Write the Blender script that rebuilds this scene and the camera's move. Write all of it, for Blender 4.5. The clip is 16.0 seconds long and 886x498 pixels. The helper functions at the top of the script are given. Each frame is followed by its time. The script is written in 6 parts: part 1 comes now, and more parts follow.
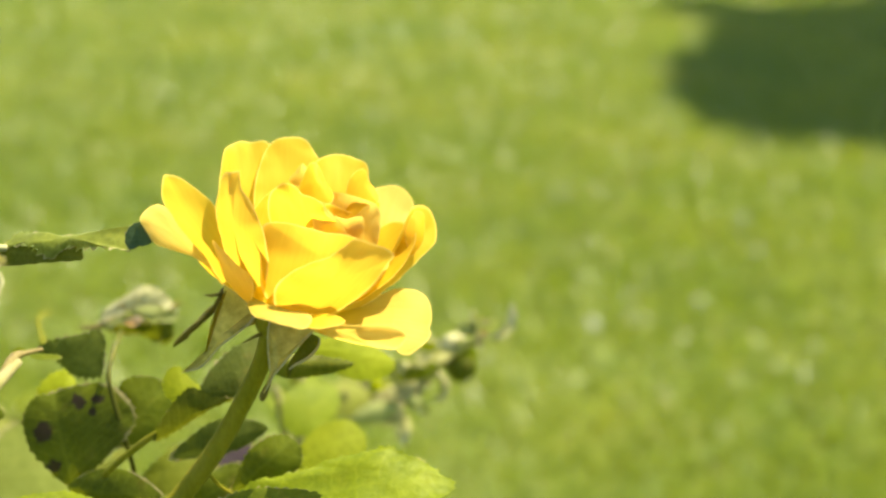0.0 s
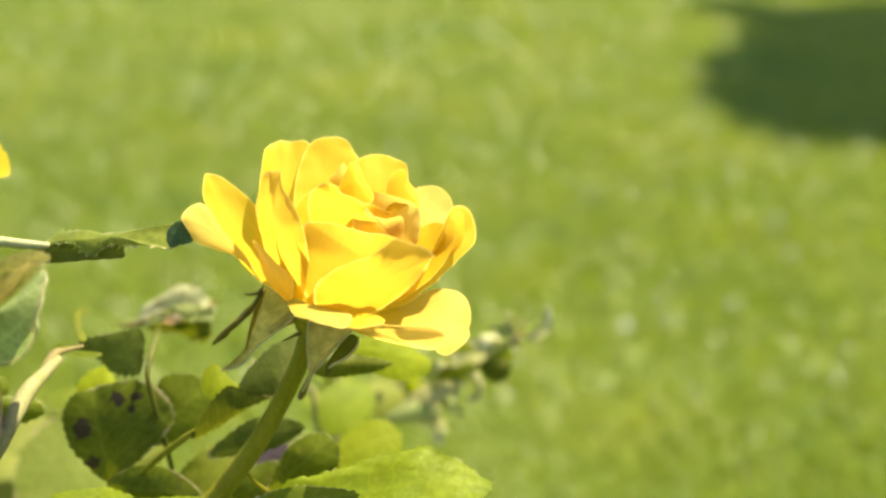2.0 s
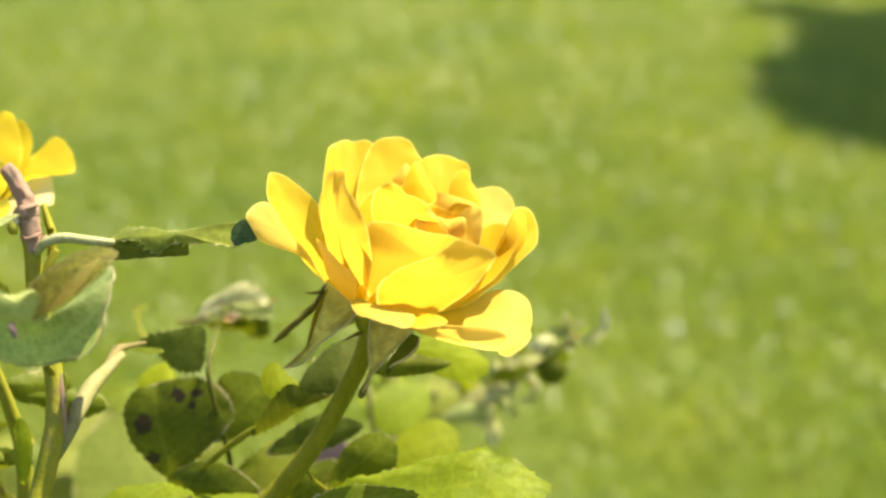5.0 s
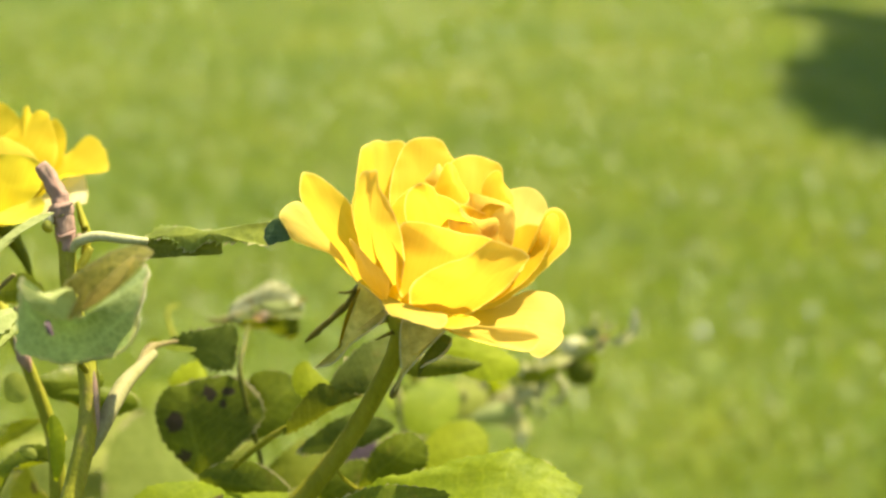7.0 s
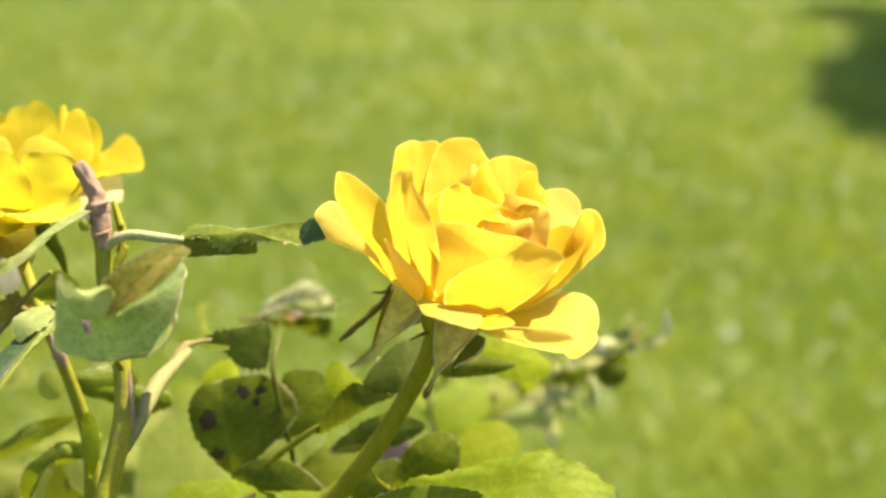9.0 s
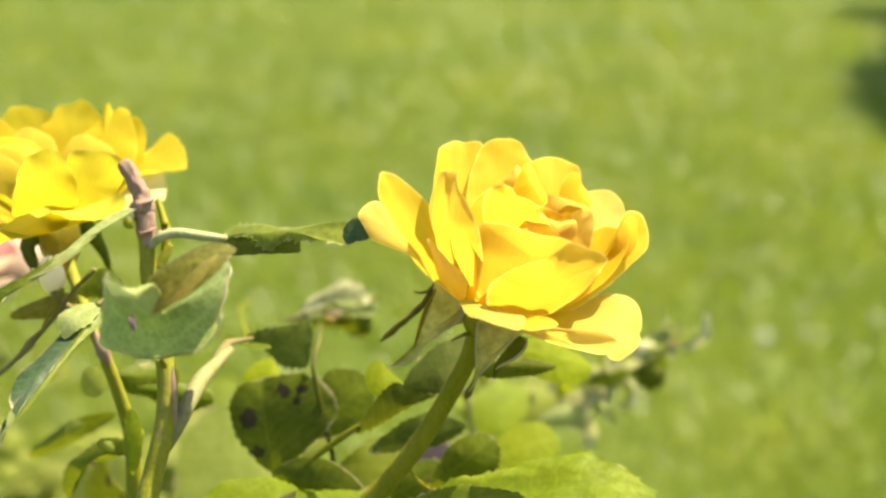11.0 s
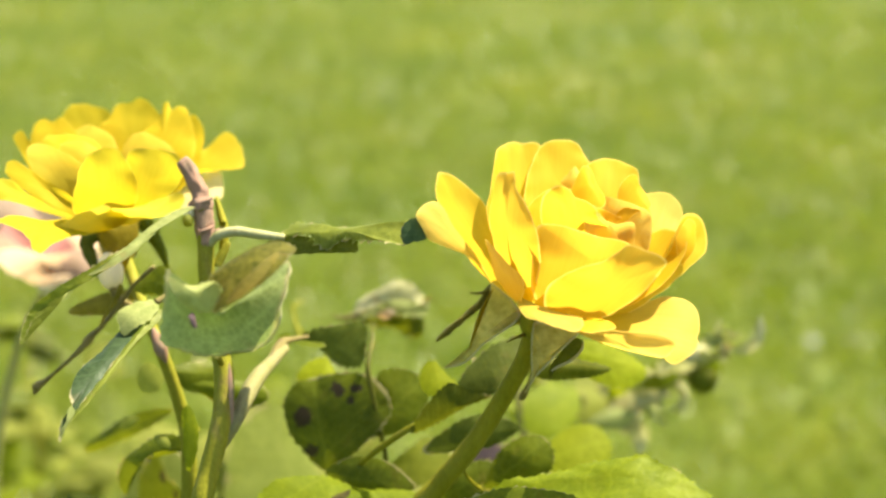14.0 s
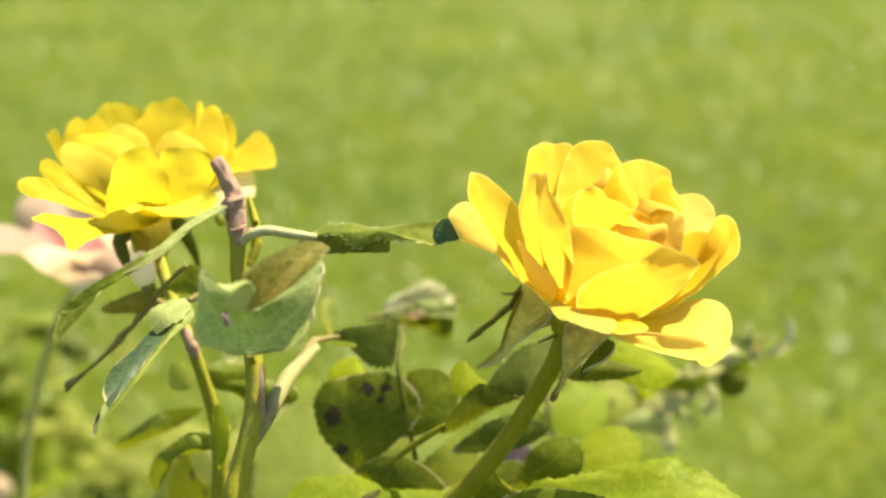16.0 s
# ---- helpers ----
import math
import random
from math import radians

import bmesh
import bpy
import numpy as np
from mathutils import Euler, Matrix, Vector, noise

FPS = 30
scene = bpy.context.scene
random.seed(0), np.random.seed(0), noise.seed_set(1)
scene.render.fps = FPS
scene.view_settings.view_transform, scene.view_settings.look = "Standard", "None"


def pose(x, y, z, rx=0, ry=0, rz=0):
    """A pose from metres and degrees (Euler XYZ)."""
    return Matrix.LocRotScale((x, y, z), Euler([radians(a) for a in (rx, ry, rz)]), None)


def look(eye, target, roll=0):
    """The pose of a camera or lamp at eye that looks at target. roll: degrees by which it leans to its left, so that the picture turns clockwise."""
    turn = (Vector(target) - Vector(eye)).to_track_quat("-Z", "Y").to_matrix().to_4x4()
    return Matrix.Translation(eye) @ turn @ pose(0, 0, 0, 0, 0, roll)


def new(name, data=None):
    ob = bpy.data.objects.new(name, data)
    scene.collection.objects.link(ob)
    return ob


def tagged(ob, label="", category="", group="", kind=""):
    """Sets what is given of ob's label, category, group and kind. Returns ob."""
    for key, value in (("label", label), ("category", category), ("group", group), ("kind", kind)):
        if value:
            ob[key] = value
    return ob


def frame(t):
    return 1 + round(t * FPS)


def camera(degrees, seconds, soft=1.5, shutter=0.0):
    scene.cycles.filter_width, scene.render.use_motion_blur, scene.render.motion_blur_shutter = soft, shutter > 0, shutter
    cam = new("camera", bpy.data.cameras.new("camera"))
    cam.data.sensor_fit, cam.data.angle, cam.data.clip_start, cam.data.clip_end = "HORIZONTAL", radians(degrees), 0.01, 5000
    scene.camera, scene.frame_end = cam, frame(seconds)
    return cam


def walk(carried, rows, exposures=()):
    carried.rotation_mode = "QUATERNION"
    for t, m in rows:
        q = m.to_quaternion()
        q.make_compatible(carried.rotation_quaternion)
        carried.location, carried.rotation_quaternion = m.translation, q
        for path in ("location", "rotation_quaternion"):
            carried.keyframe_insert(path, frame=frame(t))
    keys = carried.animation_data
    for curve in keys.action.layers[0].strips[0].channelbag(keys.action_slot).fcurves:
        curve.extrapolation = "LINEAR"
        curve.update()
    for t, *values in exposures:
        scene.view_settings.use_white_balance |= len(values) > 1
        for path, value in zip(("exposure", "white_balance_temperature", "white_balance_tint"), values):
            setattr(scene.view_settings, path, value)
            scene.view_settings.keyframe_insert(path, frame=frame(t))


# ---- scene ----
# A tripod pan: the lens stands 0.113 m ahead of the upright axis on which it turns.
cam = camera(36.0, 16.0, soft=2.5)
EYE, TILT, LEAN, ARM, SIDE = 1.05, -17.874, -0.742, 0.11265, -0.00146
PAN = [(0.0, 0.0), (0.5, 0.31), (1.0, 0.671), (1.5, 1.004), (2.0, 1.336), (2.5, 1.648), (3.0, 1.995), (3.5, 2.331), (4.0, 2.735),
       (6.5, 4.27), (7.0, 4.539), (7.5, 4.818), (8.0, 5.115), (10.5, 6.75), (11.0, 7.157), (11.5, 7.505), (12.0, 7.915), (12.5, 8.271),
       (13.0, 8.577), (13.5, 8.862), (14.0, 9.093), (14.5, 9.302), (15.0, 9.542), (15.5, 9.833), (16.0, 10.173)]
FIRST = pose(SIDE, ARM, 0) @ pose(0, 0, EYE, 90 + TILT) @ pose(0, 0, 0, 0, 0, -LEAN)
walk(cam, [(t, pose(-SIDE, -ARM, 0, 0, 0, pan) @ FIRST) for t, pan in PAN], [(0.0, 2.15, 6850, 11), (16.0, 2.15, 6850, 11)])
cam.data.dof.use_dof, cam.data.dof.focus_distance, cam.data.dof.aperture_fstop = True, 0.382, 7.5

# ---- light ----
SUN_EL, SUN_AZ = 60.5, 51.0
world = bpy.data.worlds.new("sky")
scene.world = world
world.use_nodes = True
sky = world.node_tree.nodes.new("ShaderNodeTexSky")
sky.sky_type, sky.sun_disc = "NISHITA", False
sky.sun_elevation, sky.sun_rotation = radians(SUN_EL), radians(SUN_AZ)
world.node_tree.nodes["Background"].inputs["Strength"].default_value = 0.085
world.node_tree.links.new(sky.outputs["Color"], world.node_tree.nodes["Background"].inputs["Color"])
lamp = bpy.data.lights.new("sun", "SUN")
lamp.energy, lamp.angle, lamp.color = 4.5, radians(0.5), (1.0, 0.93, 0.78)
sun = new("sun", lamp)
SUN_WAY = Vector((math.sin(radians(SUN_AZ)) * math.cos(radians(SUN_EL)), math.cos(radians(SUN_AZ)) * math.cos(radians(SUN_EL)), math.sin(radians(SUN_EL))))
sun.matrix_world = look(SUN_WAY * 10, (0, 0, 0))


# ---- materials ----
def nodes_of(name):
    m = bpy.data.materials.new(name)
    m.use_nodes = True
    t = m.node_tree
    return m, t, t.nodes, t.links, t.nodes["Principled BSDF"], t.nodes["Material Output"]


def ramp(n, stops):
    r = n.new("ShaderNodeValToRGB")
    while len(r.color_ramp.elements) < len(stops):
        r.color_ramp.elements.new(0.5)
    for e, (at, c) in zip(r.color_ramp.elements, stops):
        e.position, e.color = at, (*c, 1)
    return r


def noise_of(n, l, scale, detail=3.0, coord=None, rough=0.55):
    x = n.new("ShaderNodeTexNoise")
    x.inputs["Scale"].default_value, x.inputs["Detail"].default_value, x.inputs["Roughness"].default_value = scale, detail, rough
    if coord is not None:
        l.new(coord, x.inputs["Vector"])
    return x


def mixed(n, l, mode, fac, a, b):
    x = n.new("ShaderNodeMix")
    x.data_type, x.blend_type = "RGBA", mode
    for sock, value in ((x.inputs[0], fac), (x.inputs[6], a), (x.inputs[7], b)):
        if isinstance(value, (int, float)):
            sock.default_value = value
        elif isinstance(value, tuple):
            sock.default_value = (*value, 1)
        else:
            l.new(value, sock)
    return x.outputs[2]


def thin(n, l, bsdf, out, colour, through_colour, share):
    """Let light pass a thin blade: part of it shines through, tinted."""
    tr = n.new("ShaderNodeBsdfTranslucent")
    l.new(through_colour, tr.inputs["Color"])
    mx = n.new("ShaderNodeMixShader")
    mx.inputs[0].default_value = share
    l.new(bsdf.outputs[0], mx.inputs[1])
    l.new(tr.outputs[0], mx.inputs[2])
    l.new(mx.outputs[0], out.inputs[0])


def petal_material(name, base, edge, glow, rim=(0.88, 0.70, 0.18), share=0.62):
    m, t, n, l, bsdf, out = nodes_of(name)
    uv = n.new("ShaderNodeTexCoord")
    sep = n.new("ShaderNodeSeparateXYZ")
    l.new(uv.outputs["UV"], sep.inputs[0])
    r = ramp(n, [(0.1, base), (0.8, edge)])
    l.new(sep.outputs["X"], r.inputs[0])
    # fine veins that fan out along the petal, and faint blotches
    mp = n.new("ShaderNodeMapping")
    mp.inputs["Scale"].default_value = (1.2, 26, 1)
    l.new(uv.outputs["UV"], mp.inputs[0])
    veins = noise_of(n, l, 1.6, 4.0, mp.outputs[0])
    blot = noise_of(n, l, 90.0, 3.0, uv.outputs["Object"])
    vr = ramp(n, [(0.3, (0.92, 0.88, 0.74)), (0.7, (1, 1, 1))])
    l.new(veins.outputs[0], vr.inputs[0])
    br = ramp(n, [(0.35, (0.94, 0.92, 0.84)), (0.65, (1, 1, 1))])
    l.new(blot.outputs[0], br.inputs[0])
    c = mixed(n, l, "MULTIPLY", 0.8, r.outputs[0], vr.outputs[0])
    c = mixed(n, l, "MULTIPLY", 0.8, c, br.outputs[0])
    # the thin margin is paler
    margin = n.new("ShaderNodeUVMap")
    margin.uv_map = "margin"
    msep = n.new("ShaderNodeSeparateXYZ")
    l.new(margin.outputs[0], msep.inputs[0])
    mr = ramp(n, [(0.95, (0, 0, 0)), (0.99, (0.55, 0.55, 0.55))])
    l.new(msep.outputs["X"], mr.inputs[0])
    c = mixed(n, l, "MIX", mr.outputs[0], c, rim)
    l.new(c, bsdf.inputs["Base Color"])
    bsdf.inputs["Roughness"].default_value = 0.55
    bsdf.inputs["Specular IOR Level"].default_value = 0.06
    bump = n.new("ShaderNodeBump")
    bump.inputs["Strength"].default_value, bump.inputs["Distance"].default_value = 0.12, 0.0005
    l.new(veins.outputs[0], bump.inputs["Height"])
    l.new(bump.outputs[0], bsdf.inputs["Normal"])
    g = mixed(n, l, "MULTIPLY", 1.0, c, glow)
    thin(n, l, bsdf, out, c, g, share)
    return m


def leaf_material(name, dark, light, glow, share=0.4, spots=(), dry=0.15, rough=0.45, veins=1.0, gloss=0.08, worn=0.0, net_of_veins=0.10, patches=0.25):
    m, t, n, l, bsdf, out = nodes_of(name)
    uv = n.new("ShaderNodeTexCoord")
    sep = n.new("ShaderNodeSeparateXYZ")
    l.new(uv.outputs["UV"], sep.inputs[0])
    big = noise_of(n, l, 55.0, 3.0, uv.outputs["Object"])
    small = noise_of(n, l, 420.0, 4.0, uv.outputs["Object"])
    r = ramp(n, [(0.3, dark), (0.72, light)])
    l.new(big.outputs[0], r.inputs[0])
    info = n.new("ShaderNodeObjectInfo")
    hue = n.new("ShaderNodeHueSaturation")
    vary = n.new("ShaderNodeMapRange")
    vary.inputs["To Min"].default_value, vary.inputs["To Max"].default_value = 0.8, 1.2
    l.new(info.outputs["Random"], vary.inputs[0])
    l.new(vary.outputs[0], hue.inputs["Value"])
    l.new(r.outputs[0], hue.inputs["Color"])
    sr = ramp(n, [(0.3, (0.8, 0.83, 0.7)), (0.7, (1, 1, 1))])
    l.new(small.outputs[0], sr.inputs[0])
    c = mixed(n, l, "MULTIPLY", 1.0, hue.outputs[0], sr.outputs[0])
    # veins: the midrib and the slanting side veins
    ab = n.new("ShaderNodeMath")
    ab.operation = "ABSOLUTE"
    l.new(sep.outputs["Y"], ab.inputs[0])
    slant = n.new("ShaderNodeMath")
    slant.operation = "MULTIPLY_ADD"
    l.new(ab.outputs[0], slant.inputs[0])
    slant.inputs[1].default_value = -0.45
    l.new(sep.outputs["X"], slant.inputs[2])
    stray = n.new("ShaderNodeMath")
    stray.operation = "MULTIPLY_ADD"
    l.new(big.outputs[0], stray.inputs[0])
    stray.inputs[1].default_value = 0.22
    l.new(slant.outputs[0], stray.inputs[2])
    wave = n.new("ShaderNodeMath")
    wave.operation = "PINGPONG"
    l.new(stray.outputs[0], wave.inputs[0])
    wave.inputs[1].default_value = 0.055
    side = n.new("ShaderNodeMapRange")
    side.inputs["From Min"].default_value, side.inputs["From Max"].default_value = 0.0, 0.012
    side.inputs["To Min"].default_value, side.inputs["To Max"].default_value = 1.0, 0.0
    l.new(wave.outputs[0], side.inputs[0])
    mid = n.new("ShaderNodeMapRange")
    mid.inputs["From Min"].default_value, mid.inputs["From Max"].default_value = 0.0, 0.035
    mid.inputs["To Min"].default_value, mid.inputs["To Max"].default_value = 1.0, 0.0
    l.new(ab.outputs[0], mid.inputs[0])
    vein = n.new("ShaderNodeMath")
    vein.operation = "MAXIMUM"
    l.new(side.outputs[0], vein.inputs[0])
    l.new(mid.outputs[0], vein.inputs[1])
    vf = n.new("ShaderNodeMath")
    vf.operation = "MULTIPLY"
    l.new(vein.outputs[0], vf.inputs[0])
    vf.inputs[1].default_value = 0.12 * veins
    c = mixed(n, l, "MIX", vf.outputs[0], c, tuple(min(1, v * 1.9 + 0.02) for v in light))
    # the fine net of small veins
    bent = n.new("ShaderNodeVectorMath")
    bent.operation = "MULTIPLY_ADD"
    l.new(big.outputs["Color"], bent.inputs[0])
    bent.inputs[1].default_value = (0.004, 0.004, 0.004)
    l.new(uv.outputs["Object"], bent.inputs[2])
    net = n.new("ShaderNodeTexVoronoi")
    net.feature = "DISTANCE_TO_EDGE"
    net.inputs["Scale"].default_value = 520.0
    l.new(bent.outputs[0], net.inputs["Vector"])
    mesh_line = n.new("ShaderNodeMapRange")
    mesh_line.inputs["From Min"].default_value, mesh_line.inputs["From Max"].default_value = 0.0, 0.14
    mesh_line.inputs["To Min"].default_value, mesh_line.inputs["To Max"].default_value = net_of_veins, 0.0
    l.new(net.outputs["Distance"], mesh_line.inputs[0])
    c = mixed(n, l, "MIX", mesh_line.outputs[0], c, tuple(min(1, v * 1.7 + 0.015) for v in light))
    # worn and bleached patches, a few millimetres wide
    patchy = noise_of(n, l, 210.0, 5.0, uv.outputs["Object"], 0.7)
    pf = ramp(n, [(0.36, (0.70, 0.72, 0.66)), (0.52, (1, 1, 1)), (0.68, (1.28, 1.2, 1.05))])
    l.new(patchy.outputs[0], pf.inputs[0])
    c = mixed(n, l, "MULTIPLY", patches, c, pf.outputs[0])
    # dry brown margin and blotches
    dn = noise_of(n, l, 120.0, 2.0, uv.outputs["Object"])
    dr = ramp(n, [(0.62, (0, 0, 0)), (0.72, (1, 1, 1))])
    l.new(dn.outputs[0], dr.inputs[0])
    df = mixed(n, l, "MULTIPLY", 1.0, dr.outputs[0], (dry, dry, dry))
    c = mixed(n, l, "MIX", df, c, (0.2, 0.12, 0.04))
    margin = n.new("ShaderNodeUVMap")
    margin.uv_map = "margin"
    msep = n.new("ShaderNodeSeparateXYZ")
    l.new(margin.outputs[0], msep.inputs[0])
    wear = n.new("ShaderNodeMath")
    wear.operation = "MULTIPLY_ADD"
    l.new(dn.outputs[0], wear.inputs[0])
    wear.inputs[1].default_value = 0.30
    l.new(msep.outputs["X"], wear.inputs[2])
    mr = n.new("ShaderNodeMapRange")
    mr.inputs["From Min"].default_value, mr.inputs["From Max"].default_value = 1.12 - 0.07 * worn, 1.17 - 0.07 * worn
    mr.inputs["To Max"].default_value = 0.75
    l.new(wear.outputs[0], mr.inputs[0])
    c = mixed(n, l, "MIX", mr.outputs[0], c, (0.34, 0.29, 0.15))
    for u, v, size in spots:
        away = n.new("ShaderNodeVectorMath")
        away.operation = "DISTANCE"
        l.new(uv.outputs["UV"], away.inputs[0])
        away.inputs[1].default_value = (u, v, 0)
        ragged = n.new("ShaderNodeMath")
        ragged.operation = "MULTIPLY_ADD"
        l.new(small.outputs[0], ragged.inputs[0])
        ragged.inputs[1].default_value = 0.16
        l.new(away.outputs["Value"], ragged.inputs[2])
        blot = n.new("ShaderNodeMapRange")
        blot.inputs["From Min"].default_value, blot.inputs["From Max"].default_value = size * 0.8 + 0.08, size * 1.15 + 0.08
        blot.inputs["To Min"].default_value, blot.inputs["To Max"].default_value = 0.92, 0.0
        l.new(ragged.outputs[0], blot.inputs[0])
        c = mixed(n, l, "MIX", blot.outputs[0], c, (0.022, 0.012, 0.014))
    l.new(c, bsdf.inputs["Base Color"])
    bsdf.inputs["Specular IOR Level"].default_value = gloss
    rr = ramp(n, [(0.3, (rough + 0.15,) * 3), (0.7, (rough - 0.06,) * 3)])
    l.new(small.outputs[0], rr.inputs[0])
    l.new(rr.outputs[0], bsdf.inputs["Roughness"])
    bump = n.new("ShaderNodeBump")
    bump.inputs["Strength"].default_value, bump.inputs["Distance"].default_value = 0.5, 0.0006
    hgt = n.new("ShaderNodeMath")
    hgt.operation = "MULTIPLY_ADD"
    l.new(vein.outputs[0], hgt.inputs[0])
    hgt.inputs[1].default_value = -0.16 * veins
    l.new(small.outputs[0], hgt.inputs[2])
    l.new(hgt.outputs[0], bump.inputs["Height"])
    l.new(bump.outputs[0], bsdf.inputs["Normal"])
    g = mixed(n, l, "MULTIPLY", 1.0, c, glow)
    g2 = mixed(n, l, "ADD", 1.0, g, tuple(0.35 * v for v in light))
    thin(n, l, bsdf, out, c, g2, share)
    return m


def stem_material(name, a, b, c3, scale=160.0):
    m, t, n, l, bsdf, out = nodes_of(name)
    co = n.new("ShaderNodeTexCoord")
    mp = n.new("ShaderNodeMapping")
    mp.inputs["Scale"].default_value = (1, 1, 0.35)
    l.new(co.outputs["Object"], mp.inputs[0])
    big = noise_of(n, l, scale, 3.0, mp.outputs[0])
    fine = noise_of(n, l, scale * 9, 3.0, mp.outputs[0])
    r = ramp(n, [(0.3, a), (0.55, b), (0.75, c3)])
    l.new(big.outputs[0], r.inputs[0])
    fr = ramp(n, [(0.3, (0.75, 0.75, 0.72)), (0.7, (1, 1, 1))])
    l.new(fine.outputs[0], fr.inputs[0])
    l.new(mixed(n, l, "MULTIPLY", 1.0, r.outputs[0], fr.outputs[0]), bsdf.inputs["Base Color"])
    bsdf.inputs["Roughness"].default_value = 0.62
    bsdf.inputs["Specular IOR Level"].default_value = 0.1
    bump = n.new("ShaderNodeBump")
    bump.inputs["Strength"].default_value, bump.inputs["Distance"].default_value = 0.5, 0.0004
    l.new(fine.outputs[0], bump.inputs["Height"])
    l.new(bump.outputs[0], bsdf.inputs["Normal"])
    return m


PETAL = petal_material("yellow_petal", (0.71, 0.465, 0.024), (0.73, 0.49, 0.036), (1.1, 1.17, 1.1), share=0.62)
PALE_PETAL = petal_material("pale_yellow_petal", (0.70, 0.48, 0.06), (0.72, 0.505, 0.10), (1.1, 1.17, 1.1), share=0.62)
# front petals: weaker through-light tint stands in for the inner petals' shade
DIM_PETAL = petal_material("dim_yellow_petal", (0.71, 0.455, 0.03), (0.73, 0.48, 0.045), (0.93, 1.0, 1.0), share=0.62)
AGED_PETAL = petal_material("aged_yellow_petal", (0.60, 0.435, 0.016), (0.63, 0.465, 0.03), (1.0, 1.12, 1.0), (0.66, 0.52, 0.06))
AGED_PALE = petal_material("aged_pale_petal", (0.60, 0.455, 0.03), (0.64, 0.50, 0.06), (1.0, 1.12, 1.0), (0.68, 0.56, 0.12))
PINK_PETAL = petal_material("faded_pink_petal", (0.52, 0.36, 0.16), (0.52, 0.40, 0.27), (1.0, 0.9, 0.8), (0.54, 0.45, 0.34), 0.5)
BLUSH_PETAL = petal_material("blush_petal", (0.36, 0.245, 0.175), (0.38, 0.285, 0.215), (1.0, 0.92, 0.85), (0.44, 0.36, 0.29), 0.5)
ROSY_PETAL = petal_material("rosy_petal", (0.32, 0.10, 0.085), (0.33, 0.16, 0.14), (1.0, 0.75, 0.65), (0.34, 0.22, 0.18), 0.35)
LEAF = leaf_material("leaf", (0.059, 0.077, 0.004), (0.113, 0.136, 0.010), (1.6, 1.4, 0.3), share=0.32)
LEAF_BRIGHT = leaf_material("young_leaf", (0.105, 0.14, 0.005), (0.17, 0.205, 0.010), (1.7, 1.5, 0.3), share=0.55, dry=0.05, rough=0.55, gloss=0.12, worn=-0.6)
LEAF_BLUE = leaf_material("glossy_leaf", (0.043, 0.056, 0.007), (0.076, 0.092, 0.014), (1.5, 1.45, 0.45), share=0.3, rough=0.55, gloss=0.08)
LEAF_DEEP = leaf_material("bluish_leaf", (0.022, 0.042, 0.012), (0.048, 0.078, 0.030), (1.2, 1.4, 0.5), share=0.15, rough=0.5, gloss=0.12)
LEAF_SPOT = leaf_material("spotted_leaf", (0.053, 0.068, 0.004), (0.100, 0.120, 0.008), (1.6, 1.4, 0.3), share=0.26, veins=1.4, spots=((0.623, 0.157, 0.105), (0.835, -0.276, 0.085), (0.80, -0.469, 0.06), (0.70, -0.40, 0.04), (0.233, 0.136, 0.075)))
LEAF_OLIVE = leaf_material("olive_leaf_underside", (0.085, 0.085, 0.012), (0.165, 0.14, 0.022), (1.4, 1.25, 0.4), share=0.35, dry=0.8, rough=0.55)
LEAF_UNDER = leaf_material("matte_leaf_underside", (0.175, 0.225, 0.075), (0.26, 0.31, 0.12), (1.1, 1.15, 0.6), share=0.48, dry=0.35, rough=0.6, worn=0.6, net_of_veins=0.22, patches=0.45)
LEAF_GOLD = leaf_material("golden_leaf_underside", (0.055, 0.075, 0.012), (0.15, 0.125, 0.02), (1.4, 1.25, 0.4), share=0.55, dry=0.5, rough=0.5, net_of_veins=0.35, patches=1.0)
LEAF_PALE = leaf_material("pale_leaf_underside", (0.17, 0.195, 0.06), (0.26, 0.28, 0.10), (1.3, 1.25, 0.5), share=0.35, dry=0.3, rough=0.6)
LEAF_WITHERED = leaf_material("withered_sepal", (0.29, 0.28, 0.13), (0.42, 0.40, 0.23), (1.1, 1.1, 0.6), share=0.3, dry=0.8, rough=0.65)
LEAF_GLOW = leaf_material("olive_yellow_sepal", (0.17, 0.145, 0.012), (0.25, 0.20, 0.02), (1.4, 1.2, 0.5), share=0.6, dry=0.2, rough=0.6, veins=0.3)
LEAF_STREAK = leaf_material("golden_streak", (0.10, 0.10, 0.018), (0.17, 0.125, 0.02), (1.2, 1.1, 0.4), share=0.25, dry=0.6, rough=0.5)
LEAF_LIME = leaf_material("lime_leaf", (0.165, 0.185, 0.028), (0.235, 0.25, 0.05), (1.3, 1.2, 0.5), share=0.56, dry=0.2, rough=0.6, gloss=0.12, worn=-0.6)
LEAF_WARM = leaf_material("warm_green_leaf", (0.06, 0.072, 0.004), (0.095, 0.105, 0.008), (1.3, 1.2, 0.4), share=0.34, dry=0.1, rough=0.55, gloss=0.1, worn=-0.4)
# lighter green with sunlight put into the colour, for leaves the sun misses
LEAF_SUNLIT = leaf_material("sunlit_leaf_tint", (0.19, 0.225, 0.008), (0.26, 0.29, 0.016), (1.4, 1.3, 0.3), share=0.62, dry=0.05, rough=0.6, worn=-0.6)
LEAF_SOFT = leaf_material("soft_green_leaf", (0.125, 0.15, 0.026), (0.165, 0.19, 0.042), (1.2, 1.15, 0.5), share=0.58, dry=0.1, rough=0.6)
